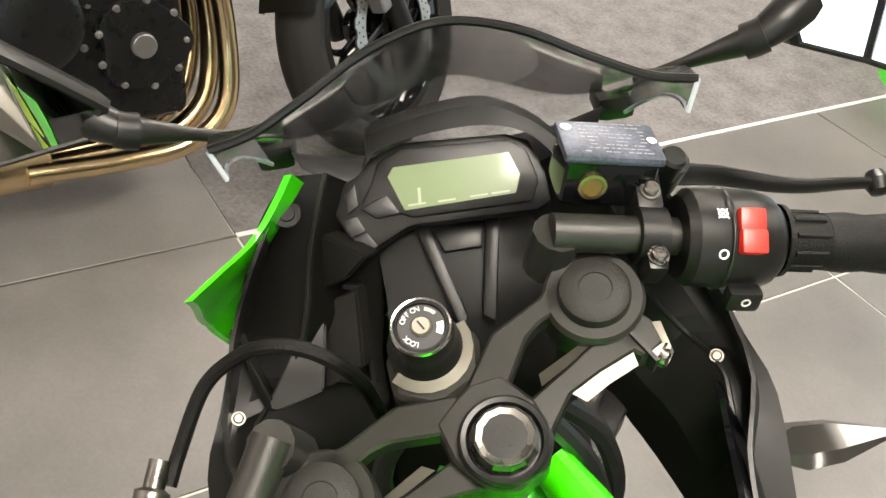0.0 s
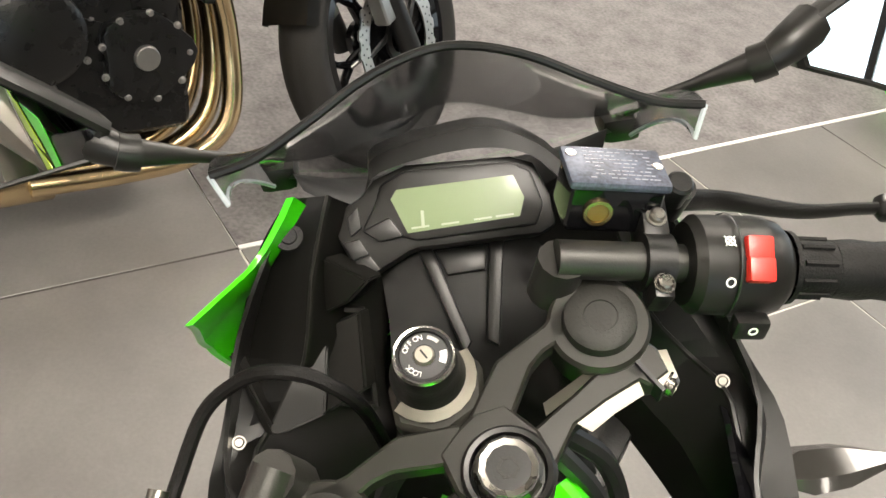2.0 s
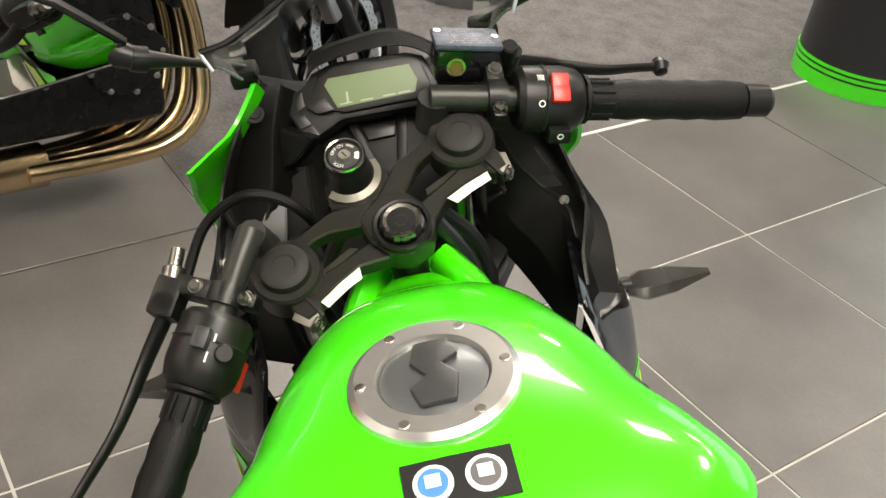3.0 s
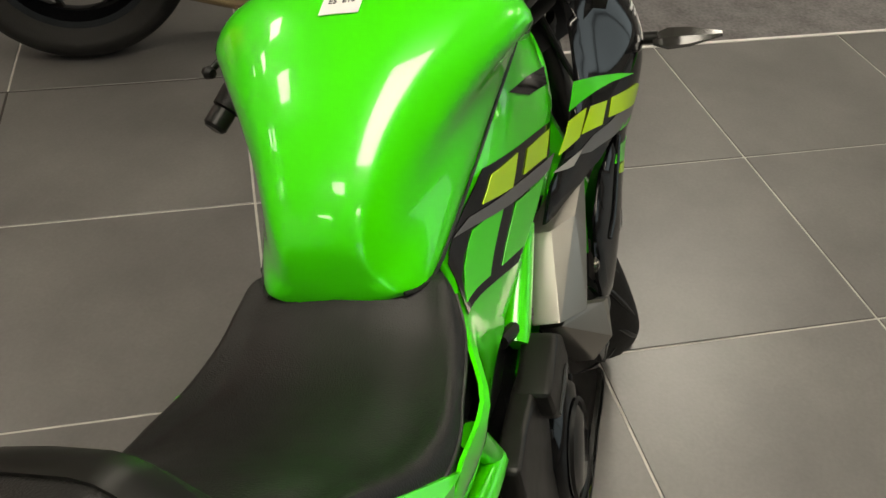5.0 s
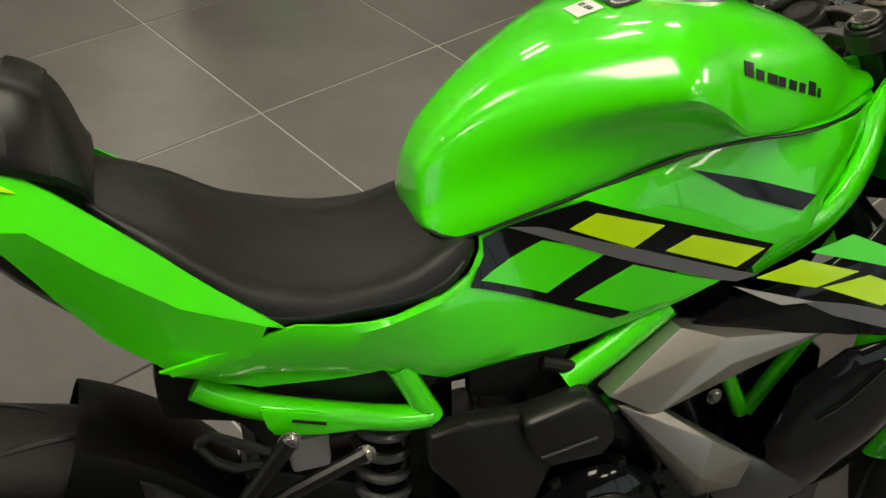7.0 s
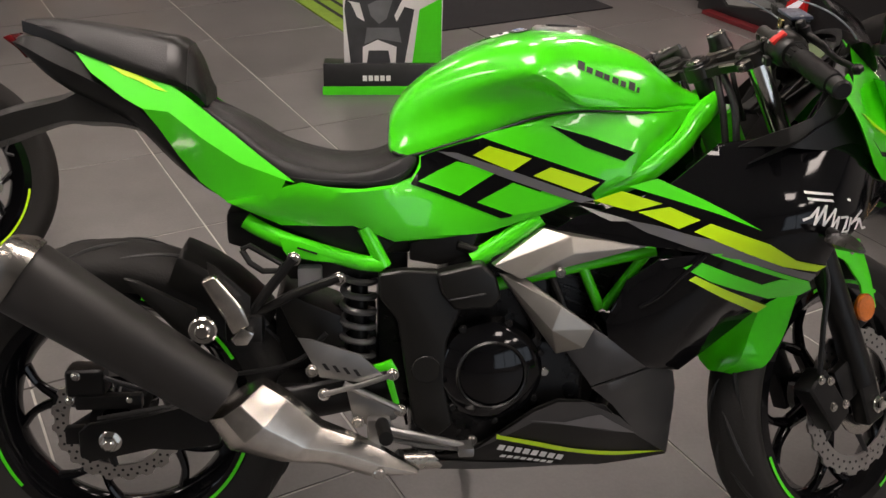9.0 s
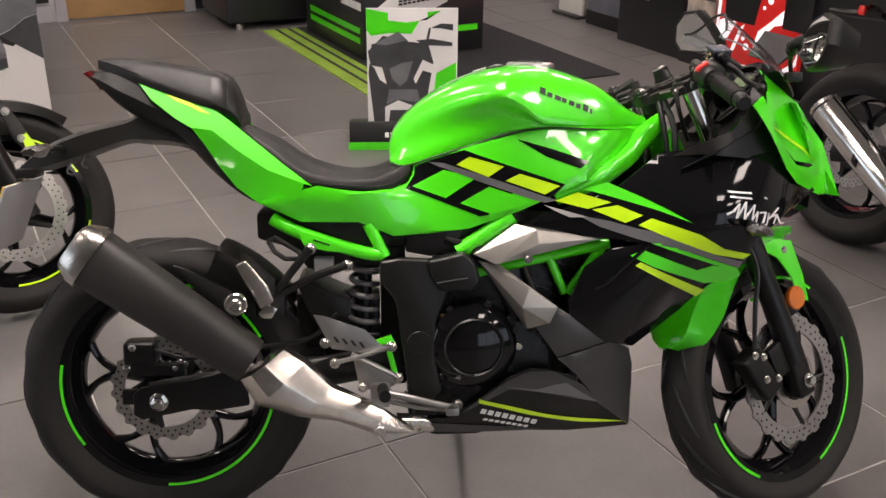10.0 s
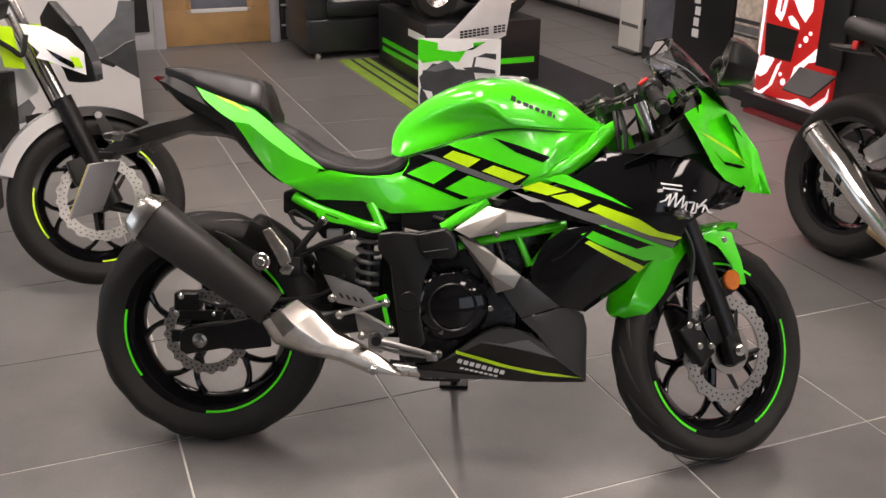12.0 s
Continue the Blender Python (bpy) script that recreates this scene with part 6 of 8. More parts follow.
for s in (-1, 1):
    # polished bevels along the lower arms, and round the pinch clamp
    for top_, low_ in (([(-0.0006, 0.046), (-0.0012, 0.066), (-0.0038, 0.087)], [(-0.0085, 0.050), (-0.0085, 0.066), (-0.0105, 0.085)]),
                       ([(0.0125, 0.036), (0.0125, 0.054), (0.0140, 0.072)], [(0.0195, 0.040), (0.0190, 0.055), (0.0185, 0.070)]),
                       ([(-0.0095, 0.092), (-0.0095, 0.103), (0.003, 0.107)], [(-0.0145, 0.092), (-0.0140, 0.106), (0.001, 0.112)])):
        bm_ = skin([[(x, s * y, UC - 0.0065) for x, y in top_], [(x, s * y, UC - 0.0092) for x, y in low_]])
        bmesh.ops.solidify(bm_, geom=bm_.faces[:], thickness=0.0016)
        part("polished_facet", bm_, CAP_RING, clamp, "polished bevel of the yoke")
bevel_ = skin([[(0.0675 + q * math.cos(a), q * math.sin(a), UC + h) for q, h in ((0.0200, 0.0035), (0.0262, 0.0002))] for a in np.radians(np.linspace(100, 268, 11))])
bmesh.ops.solidify(bevel_, geom=bevel_.faces[:], thickness=0.0015)
part("polished_facet", bevel_, CAP_RING, clamp, "polished bevel under the lock", None, 8)
part("nut_cup", moved(lathe([(0.0185, 0.0), (0.0240, 0.0), (0.0240, 0.0050), (0.0225, 0.0065), (0.0200, 0.0060)], 40, True), Matrix.Translation((0, 0, UC)) @ UP), BLACK_SATIN, clamp)
LK = 0.0675
lock = part("ignition_lock", moved(lathe([(1e-4, 0.0285), (0.0128, 0.0285), (0.0132, 0.0300), (0.0150, 0.0300), (0.0164, 0.0280), (0.0172, 0.018), (0.0185, 0.010), (0.0205, 0.004), (0.0205, -0.012)], 44), Matrix.Translation((LK, 0, UC)) @ UP), BLACK_SATIN, clamp, "black ignition lock")
part("lock_rim", moved(lathe([(0.0148, 0.0303), (0.0158, 0.0306), (0.0166, 0.0288)], 44), Matrix.Translation((LK, 0, UC)) @ UP), CHROME, lock, "thin bright rim")
part("key_barrel", moved(lathe([(1e-4, 0.0310), (0.0046, 0.0310), (0.0056, 0.0288)], 28), Matrix.Translation((LK, 0, UC)) @ UP), CAP_RING, lock, "bright key barrel")
part("key_slot", block((LK - 0.0030, -0.0005, UC + 0.0308), (LK + 0.0030, 0.0005, UC + 0.0313), 0), BLACK_INK, lock)
part("lock_face", moved(lathe([(0.0060, 0.0287), (0.0124, 0.0287)], 40), Matrix.Translation((LK, 0, UC)) @ UP), GREY_PLASTIC, lock)
for word, ang in (("OFF", 22), ("ON", -18), ("LOCK", 112)):
    for k, ch in enumerate(word):
        a = radians(ang + 13 * ((len(word) - 1) / 2 - k))
        tb = moved(text_bm(ch, 0.0040, 0.0002), Matrix.Translation((LK + 0.0088 * math.cos(a), 0.0088 * math.sin(a), UC + 0.0290)) @ Matrix.Rotation(a - radians(90), 4, "Z"))
        part("print", tb, WHITE_INK, lock)
# the wide white arc is a painted highlight, the thin pale one small print
for a0, a1, q0, q1 in ((-150, -112, 0.0082, 0.0118), (-82, -46, 0.0092, 0.0112)):
    part("lock_print_and_glint", skin([[(LK + q * math.cos(a), q * math.sin(a), UC + 0.0291) for q in (q0, q1)] for a in np.radians(np.linspace(a0, a1, 10))]), WHITE_INK if q0 < 0.009 else GLARE_PRINT_GREY, lock)

# handlebars: each with its own frame, x outward along the bar, y to the rear, z up
for s in (-1, 1):
    p0 = Vector((0.070, s * 0.096, 0.002))
    p1 = Vector((-0.083, 0.335, -0.042)) if s > 0 else Vector((-0.095, -0.325, -0.055))
    ex = (p1 - p0).normalized()
    ez = (Vector((0, 0, 1)) - ex * ex.z).normalized()
    ey = ez.cross(ex)
    if ey.x > 0:
        ey = -ey
    L = (p1 - p0).length
    H = STEER @ Matrix(((ex.x, ey.x, ez.x, p0.x), (ex.y, ey.y, ez.y, p0.y), (ex.z, ey.z, ez.z, p0.z), (0, 0, 0, 1)))
    hb_ = part("handlebar", merged(tube([(-0.004, 0, 0), (L - 0.01, 0, 0)], 0.011, 18), tube([(0.0, 0, 0), (0.0, 0.006, -0.03)], 0.014, 12)), BAR, bike, "black clip-on handlebar", H)
    gr = [(0.127, 0.021), (0.130, 0.021), (0.132, 0.0165), (0.155, 0.0162)] + [(0.155 + 0.0135 * k, 0.0165 + 0.0012 * (k % 2)) for k in range(8)] + [(0.272, 0.0165), (0.274, 0.013)]
    part("grip", moved(lathe([(r, x) for x, r in gr], 28), Matrix.Rotation(radians(-90), 4, "Z")), GRIP, hb_, "ribbed black rubber grip")
    for k in range(10):
        a = 2 * math.pi * k / 10
        part("grip_rib", tube([(0.133, 0.0165 * math.cos(a), 0.0165 * math.sin(a)), (0.152, 0.0165 * math.cos(a), 0.0165 * math.sin(a))], 0.0018, 6), GRIP, hb_)
    part("bar_end", moved(lathe([(1e-4, 0.300), (0.011, 0.300), (0.0145, 0.296), (0.0145, 0.275), (1e-4, 0.275)], 24), Matrix.Rotation(radians(-90), 4, "Z")), BLACK_SATIN, hb_, "black bar end weight")
    sw = lathe([(1e-4, 0.068), (0.024, 0.068), (0.0285, 0.073), (0.0290, 0.108), (0.0265, 0.120), (0.021, 0.126), (1e-4, 0.126)], 20)
    for v in sw.verts:
        v.co.z *= 0.92
    switch = part("switch_housing", moved(sw, Matrix.Rotation(radians(-90), 4, "Z")), BLACK_PLASTIC, hb_, "black handlebar switch housing")
    part("housing_seam", moved(lathe([(0.0292, 0.090), (0.0295, 0.0908), (0.0292, 0.0916)], 24), Matrix.Rotation(radians(-90), 4, "Z")), BLACK_INK, switch)
    part("lever_clamp", merged(moved(lathe([(0.011, 0.044), (0.0165, 0.044), (0.0165, 0.060), (0.011, 0.060)], 20, True), Matrix.Rotation(radians(-90), 4, "Z")), block((0.044, -0.040, -0.012), (0.060, -0.010, 0.012), 0.004), block((0.046, 0.010, -0.010), (0.058, 0.026, 0.010), 0.003)), BLACK_SATIN, hb_, "black lever clamp")
    part("clamp_bolt", moved(bolt(0.0045, 0.005), Matrix.Translation((0.052, -0.022, 0.012)) @ Matrix.Rotation(radians(-90), 4, "X")), NUT, hb_)
    part("clamp_bolt", moved(bolt(0.0045, 0.005), Matrix.Translation((0.052, 0.018, 0.010)) @ Matrix.Rotation(radians(-90), 4, "X")), NUT, hb_)
    tip = Vector((0.236, -0.066, -0.012)) if s > 0 else Vector((0.217, -0.055, -0.020))
    lev = part("lever", merged(tube([(0.074, -0.044, -0.004), (0.108, -0.052, -0.016), tip.lerp(Vector((0.108, -0.044, -0.018)), 0.55), tip.lerp(Vector((0.108, -0.046, -0.020)), 0.2), tip], [0.0088, 0.0078, 0.0060, 0.0052, 0.005], 12, 5, flat=0.7),
                              moved(lathe([(1e-4, -0.009), (0.006, -0.007), (0.009, 0), (0.006, 0.007), (1e-4, 0.009)], 16), at(*tip)), tube([(0.070, -0.043, -0.014), (0.070, -0.043, 0.012)], 0.009, 14)), BLACK_SATIN, hb_, "black alloy hand lever")
    if s < 0:
        part("kill_switch", moved(merged(block((-0.0075, -0.0130, -0.003), (0.0075, 0.0005, 0.004), 0.002), block((-0.0075, -0.001, -0.003), (0.0075, 0.0125, 0.0055), 0.002)), at(0.101, 0.009, 0.0245, -19, 0, 0)), RED, switch, "red engine stop switch")
        for phi in (-0.02, 0.78):
            sym = lathe([(0.0020, 0.0), (0.0029, 0.0), (0.0029, 0.0006), (0.0020, 0.0006)], 14, True)
            spot = Matrix.Translation((0.0855, 0.0288 * math.sin(phi), 0.0266 * math.cos(phi))) @ Matrix.Rotation(-phi, 4, "X")
            part("print", moved(sym, spot @ UP), WHITE_INK, switch)
            if phi < 0:
                for turn in (45, -45):
                    part("print", moved(block((-0.0042, -0.0004, 0.0), (0.0042, 0.0004, 0.0005), 0), spot @ Matrix.Rotation(radians(turn), 4, "Z")), WHITE_INK, switch)
        part("start_button", moved(block((-0.010, -0.007, 0), (0.010, 0.007, 0.010), 0.003), at(0.102, 0.031, -0.004, -70, 0, 0)), BLACK_SATIN, switch, "black starter button")
        part("print", moved(lathe([(0.0018, 0.0), (0.0028, 0.0), (0.0028, 0.0004), (0.0018, 0.0004)], 14, True), Matrix.Translation((0.102, 0.0405, 0.001)) @ Matrix.Rotation(radians(20), 4, "X")), WHITE_INK, switch)
        res = part("brake_reservoir", block((0.0, -0.050, 0.0), (0.054, -0.016, 0.030), 0.004, 3), BLACK_GLOSS, hb_, "black brake fluid reservoir with a blue-grey lid", at(0.002, -0.004, 0.004, 24, 0, 0))
        lid = part("reservoir_lid", block((-0.002, -0.052, 0.029), (0.056, -0.014, 0.035), 0.003), RES_TOP, res, "blue-grey lid covered in fine print")
        for xx in (0.008, 0.056):
            part("lid_screw", moved(disc_bm(0.0032, 0.001, 12), Matrix.Translation((xx - 0.005, -0.033 - 0.010 * (xx < 0.03), 0.0348)) @ UP), BRUSHED, lid)
        rnd = random.Random(4)
        marks = []
        for j in range(9):
            x = 0.010
            while x < 0.046:
                w = rnd.uniform(0.0012, 0.0042)
                if rnd.random() < 0.8:
                    marks.append(block((x, -0.0495 + 0.0037 * j, 0.0349), (x + w, -0.0495 + 0.0037 * j + 0.0009, 0.0352), 0))
                x += w + rnd.uniform(0.0006, 0.0016)
        part("print", merged(*marks), GREY_PRINT, lid)
        glass_ = part("sight_glass", moved(merged(disc_bm(0.0062, 0.002, 24)), at(0.017, -0.0165, 0.015)), SIGHT, res, "amber fluid sight glass")
        part("glass_rim", moved(lathe([(0.0062, 0.0), (0.0082, 0.0), (0.0082, 0.003), (0.0062, 0.003)], 28, True), at(0.017, -0.0165, 0.015)), BRASS, res)
        part("banjo_post", moved(disc_bm(0.0080, 0.018, 18), Matrix.Translation((0.066, -0.040, 0.004)) @ UP), BLACK_SATIN, hb_)
    else:
        part("horn_button", moved(disc_bm(0.007, 0.005, 18), Matrix.Translation((0.098, 0.020, 0.020)) @ Matrix.Rotation(radians(60), 4, "X")), BLACK_SATIN, switch)
        part("indicator_switch", moved(block((-0.008, -0.006, 0), (0.008, 0.006, 0.009), 0.002), at(0.092, 0.004, 0.025)), GREY_PLASTIC, switch)
        part("print", block((0.086, 0.012, 0.0262), (0.092, 0.0135, 0.0266), 0), WHITE_INK, switch)
        part("print", block((0.100, 0.010, 0.0262), (0.108, 0.0115, 0.0266), 0), WHITE_INK, switch)
        part("pass_switch", moved(block((-0.012, -0.004, -0.006), (0.012, 0.004, 0.006), 0.002), at(0.105, 0.020, -0.022)), RED, switch)
        part("lever_perch", block((0.048, -0.055, -0.010), (0.080, -0.032, 0.012), 0.004), BLACK_SATIN, hb_)
        part("cable_adjuster", moved(lathe([(1e-4, 0), (0.009, 0), (0.009, 0.012), (0.0055, 0.014), (0.0055, 0.028), (1e-4, 0.028)], 18), Matrix.Translation((0.052, -0.046, 0.002)) @ Matrix.Rotation(radians(100), 4, "Z")), NUT, hb_)
        part("clutch_cable", tube([(1.070, 0.204, 0.830), (1.086, 0.196, 0.842), (1.108, 0.175, 0.872), (1.112, 0.150, 0.890), (1.106, 0.128, 0.900), (1.103, 0.106, 0.895), (1.099, 0.086, 0.880), (1.103, 0.076, 0.855), (1.12, 0.07, 0.80)], 0.0048, 10, 6), GRIP, bike, "black clutch cable in a wide loop")
for pts in ([(0.008, -0.040, -0.035), (-0.016, -0.062, -0.09), (-0.040, -0.058, -0.16), (-0.05, -0.03, -0.30)], [(0.004, -0.030, -0.03), (-0.026, -0.044, -0.09), (-0.050, -0.040, -0.17), (-0.04, -0.01, -0.28)], [(0.05, 0.02, -0.03), (0.04, 0.06, -0.10), (-0.03, 0.05, -0.19), (-0.03, 0.01, -0.30)]):
    part("wiring_loom", tube(pts, 0.0065, 8, 6), BLACK_INK, clamp)

# ---- the other motorcycles in the showroom ----
def naked_bike(m, base, paint, accent, stripe, label, group, white_shroud, twin_disc, headers, steer=0.0):
    """A naked street motorcycle: x ahead, y left, the rear tyre's contact at the origin."""
    b = thing("street_motorcycle", m, label, "motorcycle", group)
    rr, rf = (0.318, 0.298) if headers else (0.300, 0.304)
    wheel("rear_wheel", b, at(0, 0, rr), rr, 0.165 if headers else 0.12, 0.12 if headers else 0.09, 20, 0.112, "gloss black cast wheel", stripe, 0)
    rake = math.tan(radians(24))
    chrome_from, thick = (0.5, 0.026) if headers else (0.47, 0.033)
    AX, ahead = Vector((base, 0, rf)), 0.0 if headers else 0.040
    wheel("front_wheel", b, at(*AX), rf, 0.112, 0.085, 200, 0.148, "gloss black cast wheel with a steel disc", stripe, 0)
    top = AX + Vector((-0.66 * rake - 0.02, 0, 0.66))
    for s in (-1, 1):
        leg = part("fork_leg", tube([AX + Vector((ahead, s * 0.095, -0.02)), AX.lerp(top, chrome_from + 0.05) + Vector((ahead, s * 0.095, 0))], thick, 14), BLACK_SATIN, b, "black lower fork leg")
        part("stanchion", tube([AX.lerp(top, chrome_from) + Vector((ahead, s * 0.095, 0)), top + Vector((ahead, s * 0.095, 0))], 0.019, 14), CHROME, leg, "chromed fork tube")
        part("caliper", moved(block((-0.05, -0.02, -0.045), (0.015, 0.02, 0.045), 0.01, 3), at(AX.x - 0.055, s * 0.088, AX.z + 0.10, 0, -20, 0)), ALLOY if twin_disc else BLACK_SATIN, leg)
        g = [(-0.068, 0.297), (-0.040, 0.300), (0.0, 0.230), (0.040, 0.165), (-0.005, 0.175), (-0.035, 0.205)]
        guard = part("fork_guard", prism([(AX.x + ahead + x, AX.z + z) for x, z in g], s * 0.128 - 0.003, s * 0.128 + 0.003, 0.002), BLACK_PLASTIC, leg)
        part("guard_decal", prism([(AX.x + ahead + x, AX.z + z) for x, z in ((-0.014, 0.215), (0.002, 0.223), (0.038, 0.167), (-0.002, 0.178))], s * 0.1325 - 0.001, s * 0.1325 + 0.001), accent, guard)
        for x, z in ((-0.050, 0.285), (-0.012, 0.208)):
            part("guard_bolt", moved(bolt(0.009, 0.004, False), at(AX.x + ahead + x, s * 0.1315, AX.z + z, 0, 0, 0 if s < 0 else 180)), ALLOY, guard)
    part("fork_yoke", moved(block((-0.04, -0.125, -0.02), (0.03, 0.125, 0.02), 0.008), Matrix.Translation(top) @ Matrix.Rotation(radians(-24), 4, "Y")), BLACK_SATIN, b)
    for a0, a1, up, paint_, say in ((48, 165, 0.016, BLACK_PLASTIC, "black front mudguard"),) if headers else ((104, 166, 0.034, WHITE_PAINT, "white front mudguard"), (58, 104, 0.018, BLACK_PLASTIC, "black front mudguard tip")):
        fen = []
        for a in np.radians(np.linspace(a0, a1, 20)):
            fen.append([(AX.x + q * math.cos(a), y, AX.z + q * math.sin(a)) for y, q in ((-0.068, rf - 0.012), (-0.060, rf + up), (0, rf + up + 0.012), (0.060, rf + up), (0.068, rf - 0.012))])
        fm = skin(fen)
        bmesh.ops.solidify(fm, geom=fm.faces[:], thickness=0.003)
        part("front_mudguard", fm, paint_, b, say)
    bar = part("handlebar", tube([top + Vector((-0.10, -0.36, 0.09)), top + Vector((-0.02, -0.22, 0.11)), top + Vector((0.02, 0, 0.06)), top + Vector((-0.02, 0.22, 0.11)), top + Vector((-0.10, 0.36, 0.09))], 0.011, 10, 5), BLACK_SATIN, b, "black handlebar")
    for s in (-1, 1):
        part("grip", tube([top + Vector((-0.11, s * 0.38, 0.088)), top + Vector((-0.062, s * 0.28, 0.10))], 0.017, 12), GRIP, bar)
        part("mirror", moved(block((-0.012, -0.055, -0.03), (0.012, 0.055, 0.03), 0.011, 3), at(top.x - 0.05, s * 0.33, top.z + 0.24)), BLACK_PLASTIC, bar)
        part("mirror_stem", tube([top + Vector((-0.05, s * 0.24, 0.10)), top + Vector((-0.05, s * 0.31, 0.22))], 0.006, 8), BLACK_SATIN, bar)
    axis = (top - AX).normalized()
    turned = Matrix.Translation(top) @ Matrix.Rotation(radians(steer), 4, axis) @ Matrix.Translation(-top)
    for ob in b.children:
        if ob.name.split(".")[0] in ("front_wheel", "fork_leg", "fork_yoke", "front_mudguard", "handlebar"):
            ob.matrix_basis = turned @ ob.matrix_basis
    # headlamp cowl: a pointed mask over a black shell
    cx, cz = (top.x + 0.03, top.z - 0.06) if headers else (1.274, 0.8156)
    mask = [(-0.092, 0.10), (-0.015, 0.0905), (0.050, 0.055), (0.095, 0.006), (0.099, -0.068), (0.005, -0.020), (-0.033, -0.010), (-0.022, 0.009), (-0.058, 0.040)]
    slash = [(-0.003, 0.0207), (0.036, -0.0007), (0.074, -0.028), (0.070, -0.046), (0.035, -0.020)]
    tip = [(0.062, -0.006), (0.084, -0.010), (0.094, -0.045), (0.074, -0.040)]
    sheet = surface([(cx - 0.092, cz + 0.10, -0.105), (cx - 0.015, cz + 0.09, -0.085), (cx + 0.095, cz + 0.006, -0.045), (cx + 0.099, cz - 0.068, -0.045), (cx + 0.0, cz - 0.02, -0.115), (cx + 0.04, cz + 0.01, -0.095)])
    for s in (-1, 1):
        mk, cut, tipd = [panel([(cx + x, cz + z) for x, z in poly], sheet, th, 0.015, up) for poly, th, up in ((mask, 0.005, 0.0), (slash, 0.001, 0.002), (tip, 0.001, 0.003))]
        cowl = part("headlamp_cowl", mk if s < 0 else mirrored(mk), paint, b, "headlamp cowl")
        part("decal", cut if s < 0 else mirrored(cut), BLACK_GLOSS, cowl)
        part("decal", tipd if s < 0 else mirrored(tipd), accent, cowl)
    shell = [(-0.022, 0.178), (0.049, 0.097), (0.092, 0.030), (0.117, -0.037), (0.122, -0.093), (0.069, -0.098), (0.024, -0.095), (0.008, -0.052), (-0.010, -0.028), (-0.050, 0.030), (-0.060, 0.12)]
    part("cowl_shell", prism([(cx + x, cz + z) for x, z in shell], -0.030, 0.030, 0.010, 3), BLACK_PLASTIC, b, "black headlamp shell")
    part("headlamp", skin([[(cx + 0.055, y * 0.04, cz + 0.092), (cx + 0.097, y * 0.04, cz + 0.028), (cx + 0.121, y * 0.036, cz - 0.037), (cx + 0.126, y * 0.03, cz - 0.088)] for y in np.linspace(-1, 1, 5)]), HEADLIGHT, b, "headlamp lens")
    if not headers:
        for s in (-1, 1):
            part("side_cover", prism([(1.10, 0.91), (1.165, 0.905), (1.178, 0.845), (1.205, 0.768), (1.13, 0.772)], s * 0.125 - 0.004, s * 0.125 + 0.004, 0.003), accent, b, "yellow-green radiator cover")
            part("coolant_hose", tube([(1.10, s * 0.137, 0.87), (1.165, s * 0.140, 0.835), (1.20, s * 0.137, 0.815), (1.21, s * 0.12, 0.88)], 0.009, 8, 5), BLACK_PLASTIC, b)
    # tank, shrouds, seat, tail
    rows_ = []
    for x, z, w, ze in spline([(0.56, 0.80, 0.07, 0.77), (0.64, 0.87, 0.11, 0.79), (0.76, 0.94, 0.145, 0.81), (0.88, 0.96, 0.15, 0.83), (0.98, 0.93, 0.11, 0.84), (1.04, 0.87, 0.07, 0.84)], 4):
        half = spline([(0, z), (w * 0.6, z - 0.012), (w, 0.5 * (z + ze)), (w * 0.75, ze)], 4)
        rows_.append([(x, -p[0], p[1]) for p in half[::-1]] + [(x, p[0], p[1]) for p in half[1:]])
    part("fuel_tank", skin(rows_, False, True), paint, b, "painted fuel tank")
    for s in (-1, 1):
        sh = [(0.70, 0.84), (0.98, 0.86), (1.10, 0.78), (1.08, 0.66), (0.98, 0.58), (0.90, 0.68), (0.78, 0.74)]
        sf = surface([(0.70, 0.84, -0.13), (0.98, 0.86, -0.15), (1.10, 0.78, -0.19), (1.08, 0.66, -0.19), (0.98, 0.58, -0.14), (0.80, 0.74, -0.14)])
        p_ = panel(sh, sf, 0.005, 0.04)
        part("tank_shroud", p_ if s < 0 else mirrored(p_), WHITE_PAINT if white_shroud else BLACK_GLOSS, b, "tank side shroud")
        q_ = panel([(0.86, 0.80), (1.00, 0.80), (1.05, 0.72), (0.96, 0.70)], sf, 0.001, 0.04, 0.003)
        part("decal", q_ if s < 0 else mirrored(q_), accent, b)
    pads = []
    for x, z, w in spline([(-0.20, 0.90, 0.06), (-0.05, 0.89, 0.10), (0.08, 0.87, 0.11), (0.16, 0.80, 0.12), (0.32, 0.77, 0.14), (0.48, 0.79, 0.11), (0.58, 0.83, 0.08)], 4):
        half = spline([(0, z), (w * 0.7, z - 0.008), (w, z - 0.04), (w * 0.9, z - 0.07)], 3)
        pads.append([(x, -p[0], p[1]) for p in half[::-1]] + [(x, p[0], p[1]) for p in half[1:]])
    part("seat", skin(pads, False, True), SEAT, b, "stepped black seat")
    part("tail", skin([[(x, y * w, z + q * h) for y, q in ((-1, 0), (-0.8, 1), (0.8, 1), (1, 0), (0.6, -1), (-0.6, -1))] for x, z, w, h in ((-0.20, 0.890, 0.03, 0.012), (-0.10, 0.84, 0.085, 0.03), (0.15, 0.76, 0.11, 0.04), (0.40, 0.68, 0.10, 0.05))], True, True), paint, b, "tail fairing")
    part("tail_light", block((-0.150, -0.05, 0.778), (-0.122, 0.05, 0.812), 0.008), RED, b, "red tail light")
    part("plate_holder", tube([(-0.05, 0, 0.80), (-0.18, 0, 0.778), (-0.29, 0, 0.772)], [0.03, 0.016, 0.010], 10, 4, flat=2.0), BLACK_PLASTIC, b, "black plate holder")
